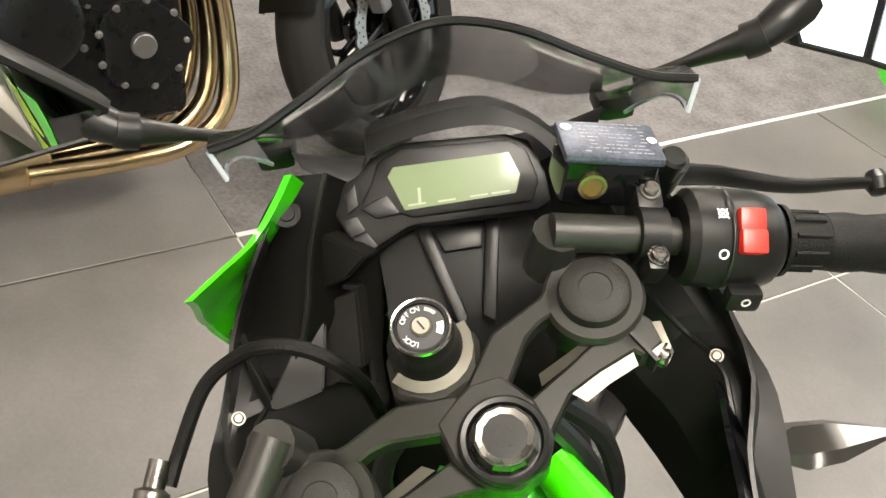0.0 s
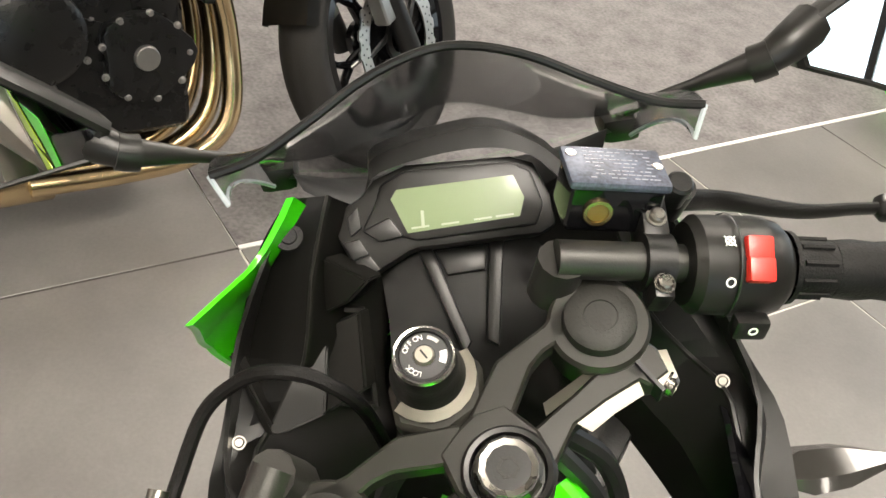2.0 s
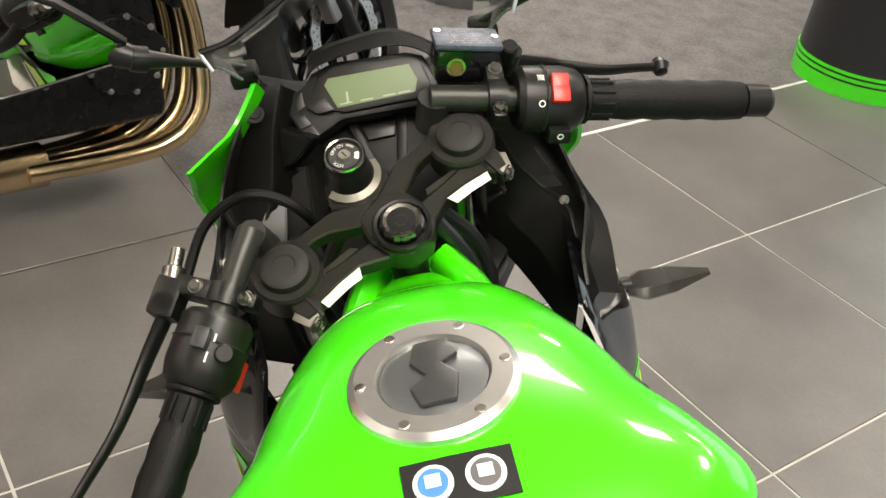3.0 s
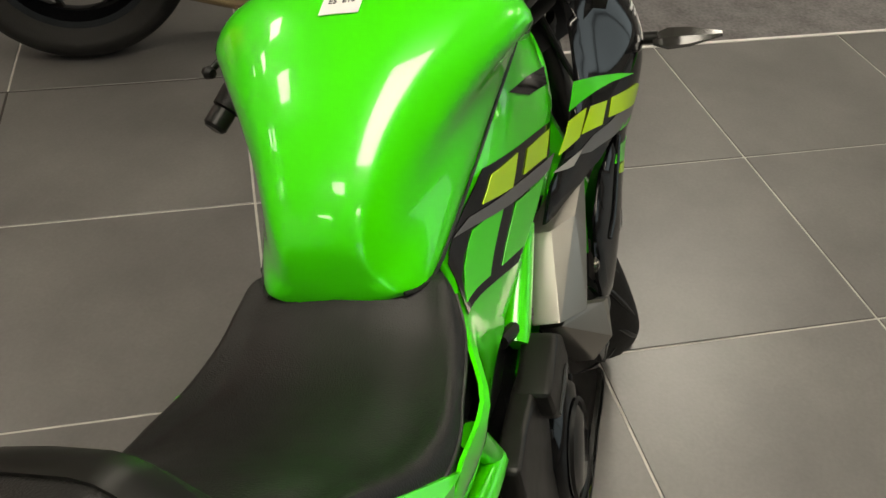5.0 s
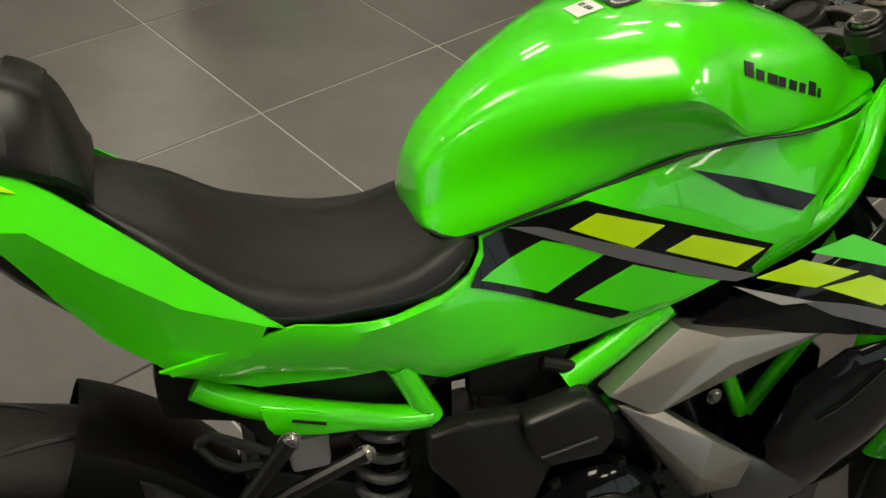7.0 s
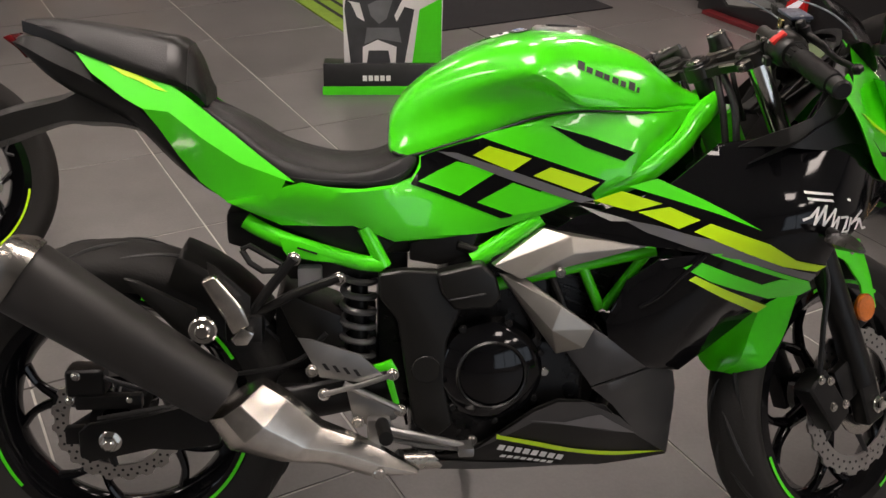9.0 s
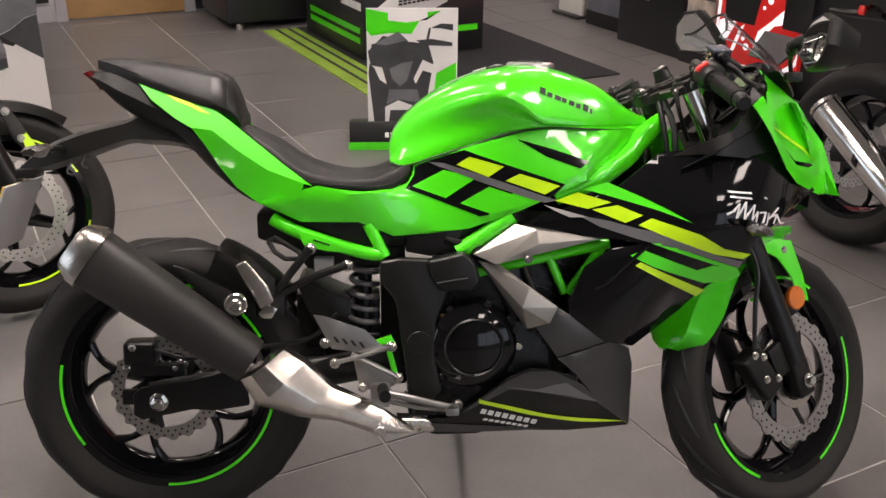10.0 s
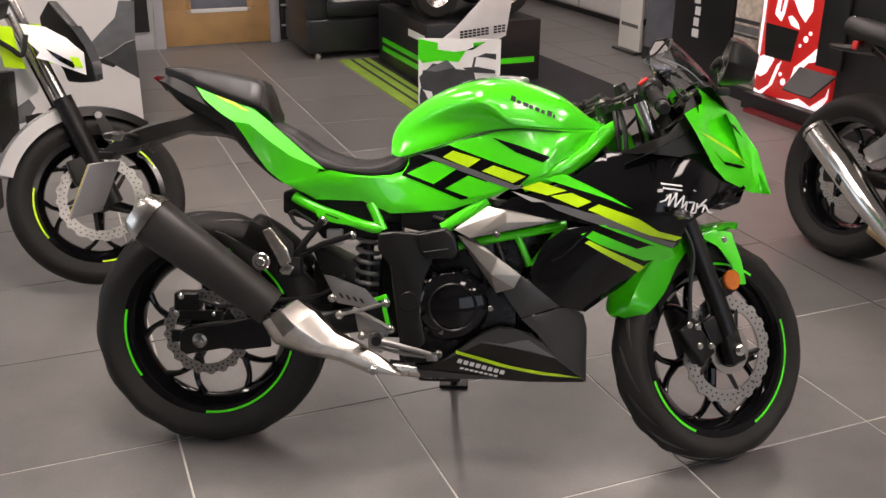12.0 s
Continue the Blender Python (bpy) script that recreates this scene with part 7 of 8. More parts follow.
    # engine
    eng = part("engine", merged(block((0.46, -0.15, 0.22), (0.94, 0.15, 0.50), 0.03, 3), moved(block((-0.11, -0.16, 0), (0.11, 0.16, 0.26), 0.02), at(0.80, 0, 0.44, 0, 20, 0))), CAST_BLACK, b, "black engine with bolted covers")
    part("clutch_cover", moved(lathe([(1e-4, -0.035), (0.075, -0.035), (0.088, -0.026), (0.095, 0.02)], 36), at(0.665, -0.15, 0.44)), CAST_BLACK, eng, "round black clutch cover")
    cov = part("pickup_cover", moved(prism([(0.085 * math.cos(a) * (1.0 + 0.18 * math.cos(3 * a)), 0.085 * math.sin(a)) for a in np.linspace(0, 2 * math.pi, 22, endpoint=False)], -0.03, 0.02, 0.006), at(0.85, -0.152, 0.385)), CAST_BLACK, eng, "black end cover with a bright disc")
    part("bright_disc", moved(lathe([(1e-4, -0.012), (0.021, -0.012), (0.023, -0.010), (0.024, 0.0)], 30), at(0.85, -0.182, 0.385)), ALLOY, cov, "machined bright disc")
    for k in range(9):
        a = 2 * math.pi * k / 9
        part("cover_bolt", moved(bolt(0.0055, 0.007), at(0.85 + 0.082 * math.cos(a), -0.180, 0.385 + 0.082 * math.sin(a))), ALLOY, cov)
    for k in range(8):
        a = 2 * math.pi * k / 8 + 0.2
        part("cover_bolt", moved(bolt(0.0055, 0.007), at(0.665 + 0.104 * math.cos(a), -0.150, 0.44 + 0.104 * math.sin(a))), ALLOY, eng)
    part("starter_cover", moved(lathe([(1e-4, -0.03), (0.03, -0.03), (0.042, -0.01), (0.045, 0.02)], 28), at(0.52, -0.15, 0.53)), BRUSHED, eng, "bronze coloured side cover")
    part("coolant_hose", tube([(0.50, -0.17, 0.62), (0.66, -0.185, 0.575), (0.82, -0.18, 0.585), (0.93, -0.16, 0.66), (0.95, -0.15, 0.76)], 0.011, 10, 6), BLACK_PLASTIC, eng)
    part("frame", merged(*[tube([(1.02, s * 0.05, 0.86), (0.90, s * 0.13, 0.72), (0.66, s * 0.155, 0.64), (0.46, s * 0.13, 0.50), (0.44, s * 0.12, 0.30)], 0.024, 12, 5, flat=0.7) for s in (-1, 1)]), BLACK_SATIN, b, "black frame")
    part("radiator", block((0.98, -0.15, 0.46), (1.02, 0.15, 0.74), 0.008), CAST_BLACK, b, "black radiator")
    part("swingarm", merged(*[tube([(0.46, s * 0.11, 0.40), (0.2, s * 0.125, 0.36), (-0.03, s * 0.125, 0.315)], [0.035, 0.03, 0.028], 12, 4, flat=0.5) for s in (-1, 1)]), BLACK_SATIN, b, "black swingarm")
    if headers:
        for k, y in enumerate((-0.135, -0.05, 0.045, 0.13)):
            d = 0.012 * k
            part("exhaust_header", tube([(0.93, y, 0.56), (1.005 - d * 0.3, y * 1.02, 0.50), (1.03 - d * 0.3, y, 0.36), (1.01 - d, y * 0.95 - 0.03, 0.23), (0.93 - d, y * 0.8 - 0.05, 0.165), (0.80, y * 0.6 - 0.07, 0.15), (0.62, y * 0.35 - 0.10, 0.155)], 0.0205, 14, 6), GOLD_PIPE, b, "heat tinted steel exhaust header")
        part("collector", tube([(0.66, -0.10, 0.155), (0.45, -0.13, 0.17), (0.28, -0.17, 0.21)], [0.05, 0.045, 0.03], 18, 5), GOLD_PIPE, b, "steel collector box")
        can = part("muffler", tube([(0.40, -0.185, 0.205), (0.26, -0.205, 0.290), (0.105, -0.215, 0.388), (-0.03, -0.22, 0.470)], [0.034, 0.048, 0.054, 0.052], 24, 4), CHROME, b, "round polished steel muffler")
        part("muffler_rim", moved(lathe([(0.030, 0), (0.054, 0), (0.054, 0.012), (0.030, 0.012)], 28, True), Matrix.Translation((-0.034, -0.2205, 0.473)) @ Matrix.Rotation(radians(-57), 4, "Y") @ Matrix.Rotation(radians(90), 4, "X")), BRUSHED, can)
        part("muffler_strap", tube([(0.16, -0.274, 0.345), (0.18, -0.21, 0.290), (0.145, -0.15, 0.385), (0.115, -0.215, 0.425), (0.16, -0.274, 0.345)], 0.006, 8), BLACK_SATIN, can)
        part("peg_bracket", prism([(0.30, 0.62), (0.34, 0.60), (0.26, 0.46), (0.20, 0.42), (0.16, 0.46), (0.22, 0.52)], -0.19, -0.175, 0.004), ALLOY, b, "alloy footpeg bracket")
        part("chin_fairing", prism([(0.62, 0.30), (0.95, 0.34), (1.0, 0.25), (0.90, 0.20), (0.66, 0.20)], 0.13, 0.15, 0.004), BLACK_GLOSS, b)
    else:
        part("exhaust_pipe", tube([(0.92, -0.02, 0.55), (0.99, -0.03, 0.40), (0.92, -0.06, 0.22), (0.6, -0.12, 0.20), (0.35, -0.18, 0.24)], 0.018, 12, 5), BRUSHED, b, "steel exhaust pipe")
        part("muffler", tube([(0.36, -0.18, 0.25), (0.10, -0.20, 0.40), (-0.10, -0.21, 0.52)], [0.03, 0.05, 0.045], 18, 4), MUFFLER, b, "black muffler")
    part("side_stand", tube([(0.52, 0.12, 0.25), (0.50, 0.25, 0.095)], 0.012, 10), BLACK_SATIN, b, "black side stand")
    return b


heading_d = math.atan2(0.08 - 1.42, 2.75 - 2.08)
naked_bike(Matrix.Translation((2.09, 1.42, 0)) @ Matrix.Rotation(heading_d, 4, "Z") @ Matrix.Rotation(radians(-9), 4, "X"), 1.435, BLACK_GLOSS, GREY_DECAL, None,
           "black naked motorcycle with tinted exhaust headers and a polished muffler", "bikes on display", False, True, True, 28)
naked_bike(Matrix.Translation((-2.035, 1.03, 0)) @ Matrix.Rotation(radians(-2), 4, "Z") @ Matrix.Rotation(radians(-8), 4, "X"), 1.368, WHITE_PAINT, LIME, LIME,
           "white and black naked motorcycle with yellow-green rim stripes", "bikes on display", True, False, False, 34)

# ---- the showroom, laid out along the tile grid: u along the tiles, v across ----
GRID = Matrix.Rotation(0.4267, 4, "Z")


def setting(name, bm, material, label, category, m=GRID):
    return tagged(part(name, bm, material, None, "", m), label, category, kind="structure")


def plain(name, bm, material, label, category, m=GRID, group=""):
    return tagged(part(name, bm, material, None, "", m), label, category, group)


setting("wall_back", merged(block((-6.1, 5.62, 0), (0.50, 5.77, 3.0), 0), block((1.48, 5.62, 0), (1.80, 5.77, 3.0), 0), block((0.50, 5.62, 2.12), (1.48, 5.77, 3.0), 0)), WALL_WHITE, "white plastered back wall with a doorway", "wall")
setting("wall_return", block((1.65, 5.77, 0), (1.80, 9.4, 3.0), 0), WALL_WHITE, "white side wall of a recess", "wall")
setting("wall_far", block((1.65, 9.4, 0), (5.15, 9.55, 3.0), 0), PALE_WALL, "pale grey far wall", "wall")
setting("wall_right", block((5.0, -6.0, 0), (5.15, 9.4, 3.0), 0), GREY_WALL, "grey showroom side wall", "wall")
setting("wall_left", merged(block((-6.1, -6.0, 0), (-5.95, 5.62, 0.5), 0), block((-6.1, -6.0, 2.6), (-5.95, 5.62, 3.0), 0), block((-6.1, -6.0, 0.5), (-5.95, -0.8, 2.6), 0), block((-6.1, 4.8, 0.5), (-5.95, 5.62, 2.6), 0)), GREY_WALL, "grey side wall with a shop window", "wall")
setting("wall_front", merged(block((-6.1, -6.15, 0), (5.15, -6.0, 0.5), 0), block((-6.1, -6.15, 2.6), (5.15, -6.0, 3.0), 0), block((-6.1, -6.15, 0.5), (-1.0, -6.0, 2.6), 0), block((4.4, -6.15, 0.5), (5.15, -6.0, 2.6), 0)), GREY_WALL, "grey front wall with a shop window", "wall")


def shop_window(name, m, length, posts):
    """A glazed shop front along x from the origin, between 0.5 and 2.6 m."""
    w = tagged(new(name), "shop window in a dark metal frame, daylight outside", "window", kind="structure")
    w.matrix_basis = m
    for k in range(posts + 1):
        x = length * k / posts
        part("mullion", block((x - 0.03, -0.04, 0.5), (x + 0.03, 0.04, 2.6), 0.004), DARK_PANEL, w)
    for z in (0.5, 2.56):
        part("window_frame", block((0.03, -0.04, z), (length - 0.03, 0.04, z + 0.04), 0.004), DARK_PANEL, w)
    for k in range(posts):
        p = part("pane", block((length * k / posts + 0.03, -0.004, 0.54), (length * (k + 1) / posts - 0.03, 0.004, 2.56), 0), WINDOW_GLASS, w)
        p.visible_shadow = False
    return w


shop_window("window_1", GRID @ at(-1.0, -6.08, 0), 5.4, 4)
# added window in the unseen left wall, reflected white in the right mirror
shop_window("unseen_window", GRID @ at(-6.02, -0.8, 0, 0, 0, 90), 5.6, 4)
setting("ceiling", block((-6.1, -6.15, 3.0), (5.15, 9.55, 3.1), 0), CEILING_MAT, "grey board ceiling", "ceiling")
setting("baseboard", block((-5.95, 5.60, 0), (0.47, 5.618, 0.12), 0.004), PALE_WALL, "pale grey skirting board", "skirting")

door = tagged(new("door_1"), "closed oak veneer door with a glazed panel", "door", kind="structure")
door.matrix_basis = GRID
part("door_leaf", merged(block((0.575, 5.63, 0.008), (1.405, 5.675, 0.28), 0.003), block((0.575, 5.63, 0.28), (0.76, 5.675, 2.04), 0), block((1.26, 5.63, 0.28), (1.405, 5.675, 2.04), 0), block((0.76, 5.63, 1.8), (1.26, 5.675, 2.04), 0)), OAK, door)
part("door_pane", block((0.76, 5.645, 0.28), (1.26, 5.66, 1.8), 0), GLASS_GREY, door)
for u0, u1 in ((0.76, 0.79), (1.23, 1.26)):
    part("pane_bead", block((u0, 5.622, 0.26), (u1, 5.632, 1.82), 0.002), OAK, door)
part("pane_bead", block((0.76, 5.622, 0.26), (1.26, 5.632, 0.29), 0.002), WHITE_PAPER, door)
for u0, u1 in ((0.50, 0.575), (1.405, 1.48)):
    part("door_frame", block((u0, 5.595, 0), (u1, 5.70, 2.12), 0.004), PALE_WALL, door)
part("door_frame", block((0.575, 5.595, 2.045), (1.405, 5.70, 2.12), 0.004), PALE_WALL, door)
part("door_handle", tube([(1.33, 5.63, 1.0), (1.33, 5.58, 1.0), (1.22, 5.58, 1.0)], 0.01, 10), BRUSHED, door)
plain("wall_board", block((0.02, 5.585, 0.14), (0.46, 5.60, 2.2), 0.003), DARK_PANEL, "black board fixed to the white wall", "board")
slat = thing("slat_panel", GRID, "black slatted display panel with pale slots", "wall panel")
part("backing", block((1.485, 5.585, 0.02), (1.80, 5.615, 2.2), 0.003), DARK_PANEL, slat)
for k in range(8):
    part("slot", block((1.49, 5.578, 0.13 + 0.16 * k), (1.795, 5.584, 0.145 + 0.16 * k), 0.001), PALE_WALL, slat)

# white display screen with angular graphics
board = thing("display_screen", GRID, "tall white display screen with grey angular graphics", "display board")
part("panel", block((-1.75, 3.30, 0.0), (0.165, 3.34, 2.0), 0.004), WARM_WHITE, board, "white printed panel")
def on_board(poly, material, name="graphic", v=3.30, y=0.002):
    return part(name, prism(poly, v - y, v - 0.0005), material, board)
on_board([(-0.121, 0.423), (-0.096, 0.458), (0.002, 0.552), (0.073, 0.614), (0.101, 0.702), (0.182, 0.698), (0.166, 0.494), (0.11, 0.479), (0.034, 0.428), (-0.015, 0.407)], GREY_GRAPHIC)
on_board([(-0.016, 0.404), (0.034, 0.425), (0.11, 0.476), (0.165, 0.491), (0.166, 0.276), (0.099, 0.322), (0.039, 0.366)], DARK_GRAPHIC, y=0.0025)
on_board([(-0.55, 0.239), (-0.436, 0.254), (-0.388, 0.158), (-0.447, 0.085), (-0.52, 0.07), (-0.575, 0.075)], GREY_GRAPHIC, y=0.003)
on_board([(-0.104, 0.398), (-0.01, 0.401), (0.052, 0.359), (0.036, 0.348), (-0.047, 0.385)], SMOKE_LENS, y=0.003)
for q in [(-0.446, 0.075), (-0.419, 0.079), (-0.393, 0.083)]:
    on_board([(q[0], q[1]), (q[0] + 0.035, q[1]), (q[0] + 0.035, q[1] + 0.045), (q[0], q[1] + 0.045)], BLACK_INK, "print_bar", y=0.004)

# seating, carpet, plinth
sofa = thing("armchair", GRID, "black leather armchair against the back", "armchair")
part("seat_base", block((1.50, 4.80, 0.04), (2.32, 5.50, 0.30), 0.04, 3), SOFA_MAT, sofa)
part("cushion", block((1.66, 4.78, 0.30), (2.16, 5.30, 0.44), 0.05, 3), SOFA_MAT, sofa)
part("backrest", block((1.52, 5.30, 0.30), (2.30, 5.54, 0.85), 0.06, 3), SOFA_MAT, sofa)
for u0, u1 in ((1.50, 1.68), (2.14, 2.32)):
    part("armrest", block((u0, 4.80, 0.28), (u1, 5.48, 0.58), 0.05, 3), SOFA_MAT, sofa)
    for v0 in (4.84, 5.42):
        part("foot", moved(disc_bm(0.025, 0.042, 14), Matrix.Translation((u0 + 0.09, v0, 0)) @ Matrix.Rotation(radians(90), 4, "X")), BRUSHED, sofa)
carpet = thing("display_carpet", GRID, "black display carpet with yellow-green border stripes", "carpet")
part("mat", block((1.98, 2.70, 0.001), (3.22, 4.70, 0.008), 0.002), MAT_BLACK, carpet)
for u0, u1, m_ in ((1.71, 1.79, MAT_LIME), (1.79, 1.815, MAT_BLACK), (1.815, 1.875, MAT_LIME), (1.875, 1.90, MAT_BLACK), (1.90, 1.945, MAT_LIME), (1.945, 1.98, MAT_BLACK)):
    part("stripe", block((u0, 2.70, 0.001), (u1, 4.70, 0.008), 0.0), m_, carpet)
plinth = thing("display_plinth", GRID, "low black display plinth with green stripes", "plinth")
part("box", block((1.99, 3.60, 0.009), (2.81, 4.60, 0.42), 0.01), DARK_PANEL, plinth)
part("stripe", block((2.06, 3.596, 0.135), (2.765, 3.5995, 0.172), 0), GREEN_DECAL, plinth)
for z in (0.10, 0.16):
    part("stripe", block((1.9855, 3.66, z), (1.9895, 4.50, z + 0.035), 0), GREEN_DECAL, plinth)
for k in range(8):
    part("print_bar", block((1.985, 3.64 + 0.04 * k, 0.30), (1.9895, 3.668 + 0.04 * k, 0.345), 0), WHITE_INK, plinth)

# cardboard standee with a motorcycle's front printed on it
SY = 2.55
st = thing("cardboard_standee", Matrix.Identity(4), "printed cardboard standee of a motorcycle front on a green edged base", "standee")
BL, BR = [(0.287, 0.005), (0.818, 0.002)]
PL, PR = [(0.372, 0.106), (0.774, 0.104)]
PT = 0.616
part("base", prism([(0, 0), (0.34, 0), (0.30, 0.055), (0.03, 0.12)], BL[0], BR[0], 0.003), DARK_PANEL, st, "black wedge base", Matrix.Translation((0, 2.47, 0)) @ Matrix.Rotation(radians(90), 4, "Z") @ Matrix.Scale(-1, 4, (0, 1, 0)))
part("base_edge", block((BL[0] - 0.004, 2.462, 0.0), (BR[0] + 0.004, 2.469, 0.035), 0.001), GREEN_DECAL, st)
part("board", block((PL[0], SY, 0.05), (PR[0], SY + 0.012, PT), 0.001), WARM_WHITE, st, "printed card")
def on_card(poly, material, k):
    part("graphic", prism(poly, SY - 0.0008 * k - 0.0006, SY - 0.0008 * k), material, st)
on_card([(0.68, 0.33), (0.768, 0.378), (0.774, 0.104), (0.653, 0.105)], GREEN_DECAL, 1)
on_card([(0.372, 0.615), (0.4674, 0.597), (0.4674, 0.564), (0.5503, 0.5544), (0.605, 0.562), (0.570, 0.505), (0.468, 0.509), (0.393, 0.4965), (0.373, 0.52)], GREEN_DECAL, 1)
on_card([(0.640, 0.600), (0.70, 0.606), (0.675, 0.592), (0.605, 0.562), (0.640, 0.567)], GREEN_DECAL, 1)
on_card([(0.394, 0.461), (0.536, 0.473), (0.643, 0.462), (0.667, 0.378), (0.621, 0.105), (0.399, 0.106), (0.377, 0.33)], DARK_GRAPHIC, 2)
on_card([(0.459, 0.397), (0.511, 0.373), (0.576, 0.385), (0.547, 0.293), (0.516, 0.271), (0.482, 0.305)], GREY_GRAPHIC, 3)
on_card([(0.378, 0.378), (0.412, 0.402), (0.439, 0.354), (0.458, 0.281), (0.427, 0.3), (0.404, 0.354)], WARM_WHITE, 3)
on_card([(0.619, 0.39), (0.675, 0.366), (0.661, 0.33), (0.619, 0.342), (0.588, 0.281), (0.578, 0.305)], WARM_WHITE, 3)
on_card([(0.449, 0.176), (0.51, 0.206), (0.588, 0.176), (0.584, 0.105), (0.564, 0.105), (0.554, 0.161), (0.473, 0.161), (0.465, 0.105), (0.448, 0.105)], WARM_WHITE, 4)
on_card([(0.467, 0.256), (0.596, 0.256), (0.608, 0.194), (0.51, 0.211), (0.456, 0.186)], GREY_GRAPHIC, 3)
on_card([(0.376, 0.429), (0.444, 0.497), (0.552, 0.478), (0.575, 0.400), (0.47, 0.35), (0.388, 0.367)], DARK_GRAPHIC, 5)
on_card([(0.404, 0.462), (0.511, 0.516), (0.552, 0.478), (0.457, 0.456)], GREY_GRAPHIC, 6)
for k, poly in enumerate(([(0.655, 0.532), (0.70, 0.551), (0.752, 0.548), (0.752, 0.520), (0.70, 0.530)], [(0.632, 0.470), (0.645, 0.530), (0.655, 0.532), (0.645, 0.470)], [(0.590, 0.478), (0.66, 0.484), (0.75, 0.468), (0.75, 0.452), (0.62, 0.456)])):
    on_card(poly, DARK_GRAPHIC, 5 + k)
for k in range(5):
    part("print_bar", moved(block((0, -0.002, 0), (0.018, 0, 0.022), 0), Matrix.Translation((BL[0] + 0.16 + 0.024 * k, 2.484, 0.052)) @ Matrix.Rotation(radians(-14), 4, "X")), WHITE_INK, st)

# white fairing and wheel of a display machine on the plinth
dm = thing("display_quad", GRID, "white bodied display machine on the black plinth", "display vehicle")
def vwheel(u, v, name):
    t_ = part(name, moved(lathe([(0.09, -0.05), (0.15, -0.055), (0.165, -0.03), (0.17, 0.0), (0.165, 0.03), (0.15, 0.055), (0.09, 0.05)], 36, True), at(u, v, 0.59)), RUBBER, dm, "knobbly black tyre")
    part("rim", moved(lathe([(1e-4, -0.03), (0.03, -0.04), (0.05, -0.02), (0.085, -0.045), (0.095, -0.05), (0.095, 0.05), (1e-4, 0.03)], 30), at(u, v, 0.59)), BRUSHED, t_)
vwheel(2.14, 3.85, "front_tyre")
vwheel(2.66, 3.85, "rear_tyre")
vwheel(2.14, 4.40, "front_tyre")
vwheel(2.66, 4.40, "rear_tyre")
part("body", moved(prism([(-0.38, 0.04), (-0.10, -0.03), (0.34, 0.10), (0.40, 0.22), (0.12, 0.26), (-0.10, 0.20), (-0.34, 0.16)], -0.24, 0.24, 0.03, 3), at(2.42, 4.06, 0.66)), WHITE_PAINT, dm, "white body shell")
part("side_skirt", prism([(2.070, 0.316), (2.188, 0.243), (2.330, 0.241), (2.543, 0.326), (2.580, 0.56), (2.62, 0.86), (2.44, 0.86), (2.357, 0.563), (2.168, 0.384)], 3.584, 3.596, 0.003), WHITE_PAINT, dm, "white printed skirt hanging over the plinth")
part("axles", merged(tube([(2.14, 3.85, 0.59), (2.14, 4.40, 0.59)], 0.03, 10), tube([(2.66, 3.85, 0.59), (2.66, 4.40, 0.59)], 0.03, 10), block((2.10, 3.95, 0.55), (2.70, 4.3, 0.70), 0.02), block((2.42, 3.59, 0.72), (2.56, 4.0, 0.80), 0.01)), BLACK_SATIN, dm)
for row in range(3):
    for k in range(11):
        if k != 7:
            part("print_bar", block((2.212 + 0.030 * k, 3.581, 0.326 + 0.018 * row + 0.0026 * k), (2.235 + 0.030 * k, 3.5835, 0.338 + 0.018 * row + 0.0026 * k), 0), BLACK_INK, dm)

# along the right: cabinets, roll-up panel, glass case, banner, poster, drinks machine
cab = thing("storage_cabinet", GRID, "row of white storage cabinets along the far side", "cabinet")
part("body", block((4.52, 5.3, 0.06), (4.98, 8.4, 0.95), 0.004), PALE_WALL, cab)
part("plinth", block((4.56, 5.32, 0), (4.97, 8.38, 0.06), 0), DARK_PANEL, cab)
for k in range(4):
    d_ = part("cabinet_door", block((4.50, 5.32 + 0.77 * k, 0.08), (4.519, 6.06 + 0.77 * k, 0.93), 0.003), WALL_WHITE, cab)
    part("handle", tube([(4.49, 5.40 + 0.77 * k, 0.8), (4.485, 5.50 + 0.77 * k, 0.8)], 0.006, 8), BRUSHED, d_)
ru = thing("roll_up_panel", GRID, "narrow white advertising panel on a flat foot", "panel")
part("sheet", block((3.95, 4.14, 0.022), (3.97, 4.445, 1.8), 0.002), WHITE_PAPER, ru)
part("foot", block((3.90, 4.13, 0.0), (4.02, 4.455, 0.022), 0.004), GREY_PLASTIC, ru)
for k in range(8):
    part("print_bar", block((3.9475, 4.18 + 0.03 * k, 0.195), (3.9495, 4.202 + 0.03 * k, 0.222), 0), BLACK_INK, ru)
gc = thing("glass_case", GRID, "dark glazed display case beside the banner", "display case")
part("frame", block((3.90, 3.60, 0.0), (4.40, 4.02, 0.10), 0.006), DARK_PANEL, gc)
part("pane", block((3.90, 3.60, 0.10), (4.38, 4.00, 1.9), 0.003), GLASS_GREY, gc)
part("top", block((3.88, 3.58, 1.9), (4.40, 4.02, 1.96), 0.004), DARK_PANEL, gc)
bn = thing("tall_banner", GRID, "tall black banner with a column of white lettering bars", "banner")
part("panel", block((3.78, 2.86, 0.0), (3.92, 3.485, 2.1), 0.006), DARK_PANEL, bn)
for k in range(12):
    part("print_bar", block((3.774, 3.182 + 0.010 * (k % 2), 0.305 + 0.074 * k), (3.7785, 3.252 - 0.008 * (k % 3), 0.360 + 0.074 * k), 0), WHITE_INK, bn)
ps = thing("framed_poster", GRID, "sepia landscape poster on a stand", "poster")
part("sheet", block((3.80, 2.60, 0.08), (3.82, 2.845, 1.9), 0.002), SEPIA, ps)
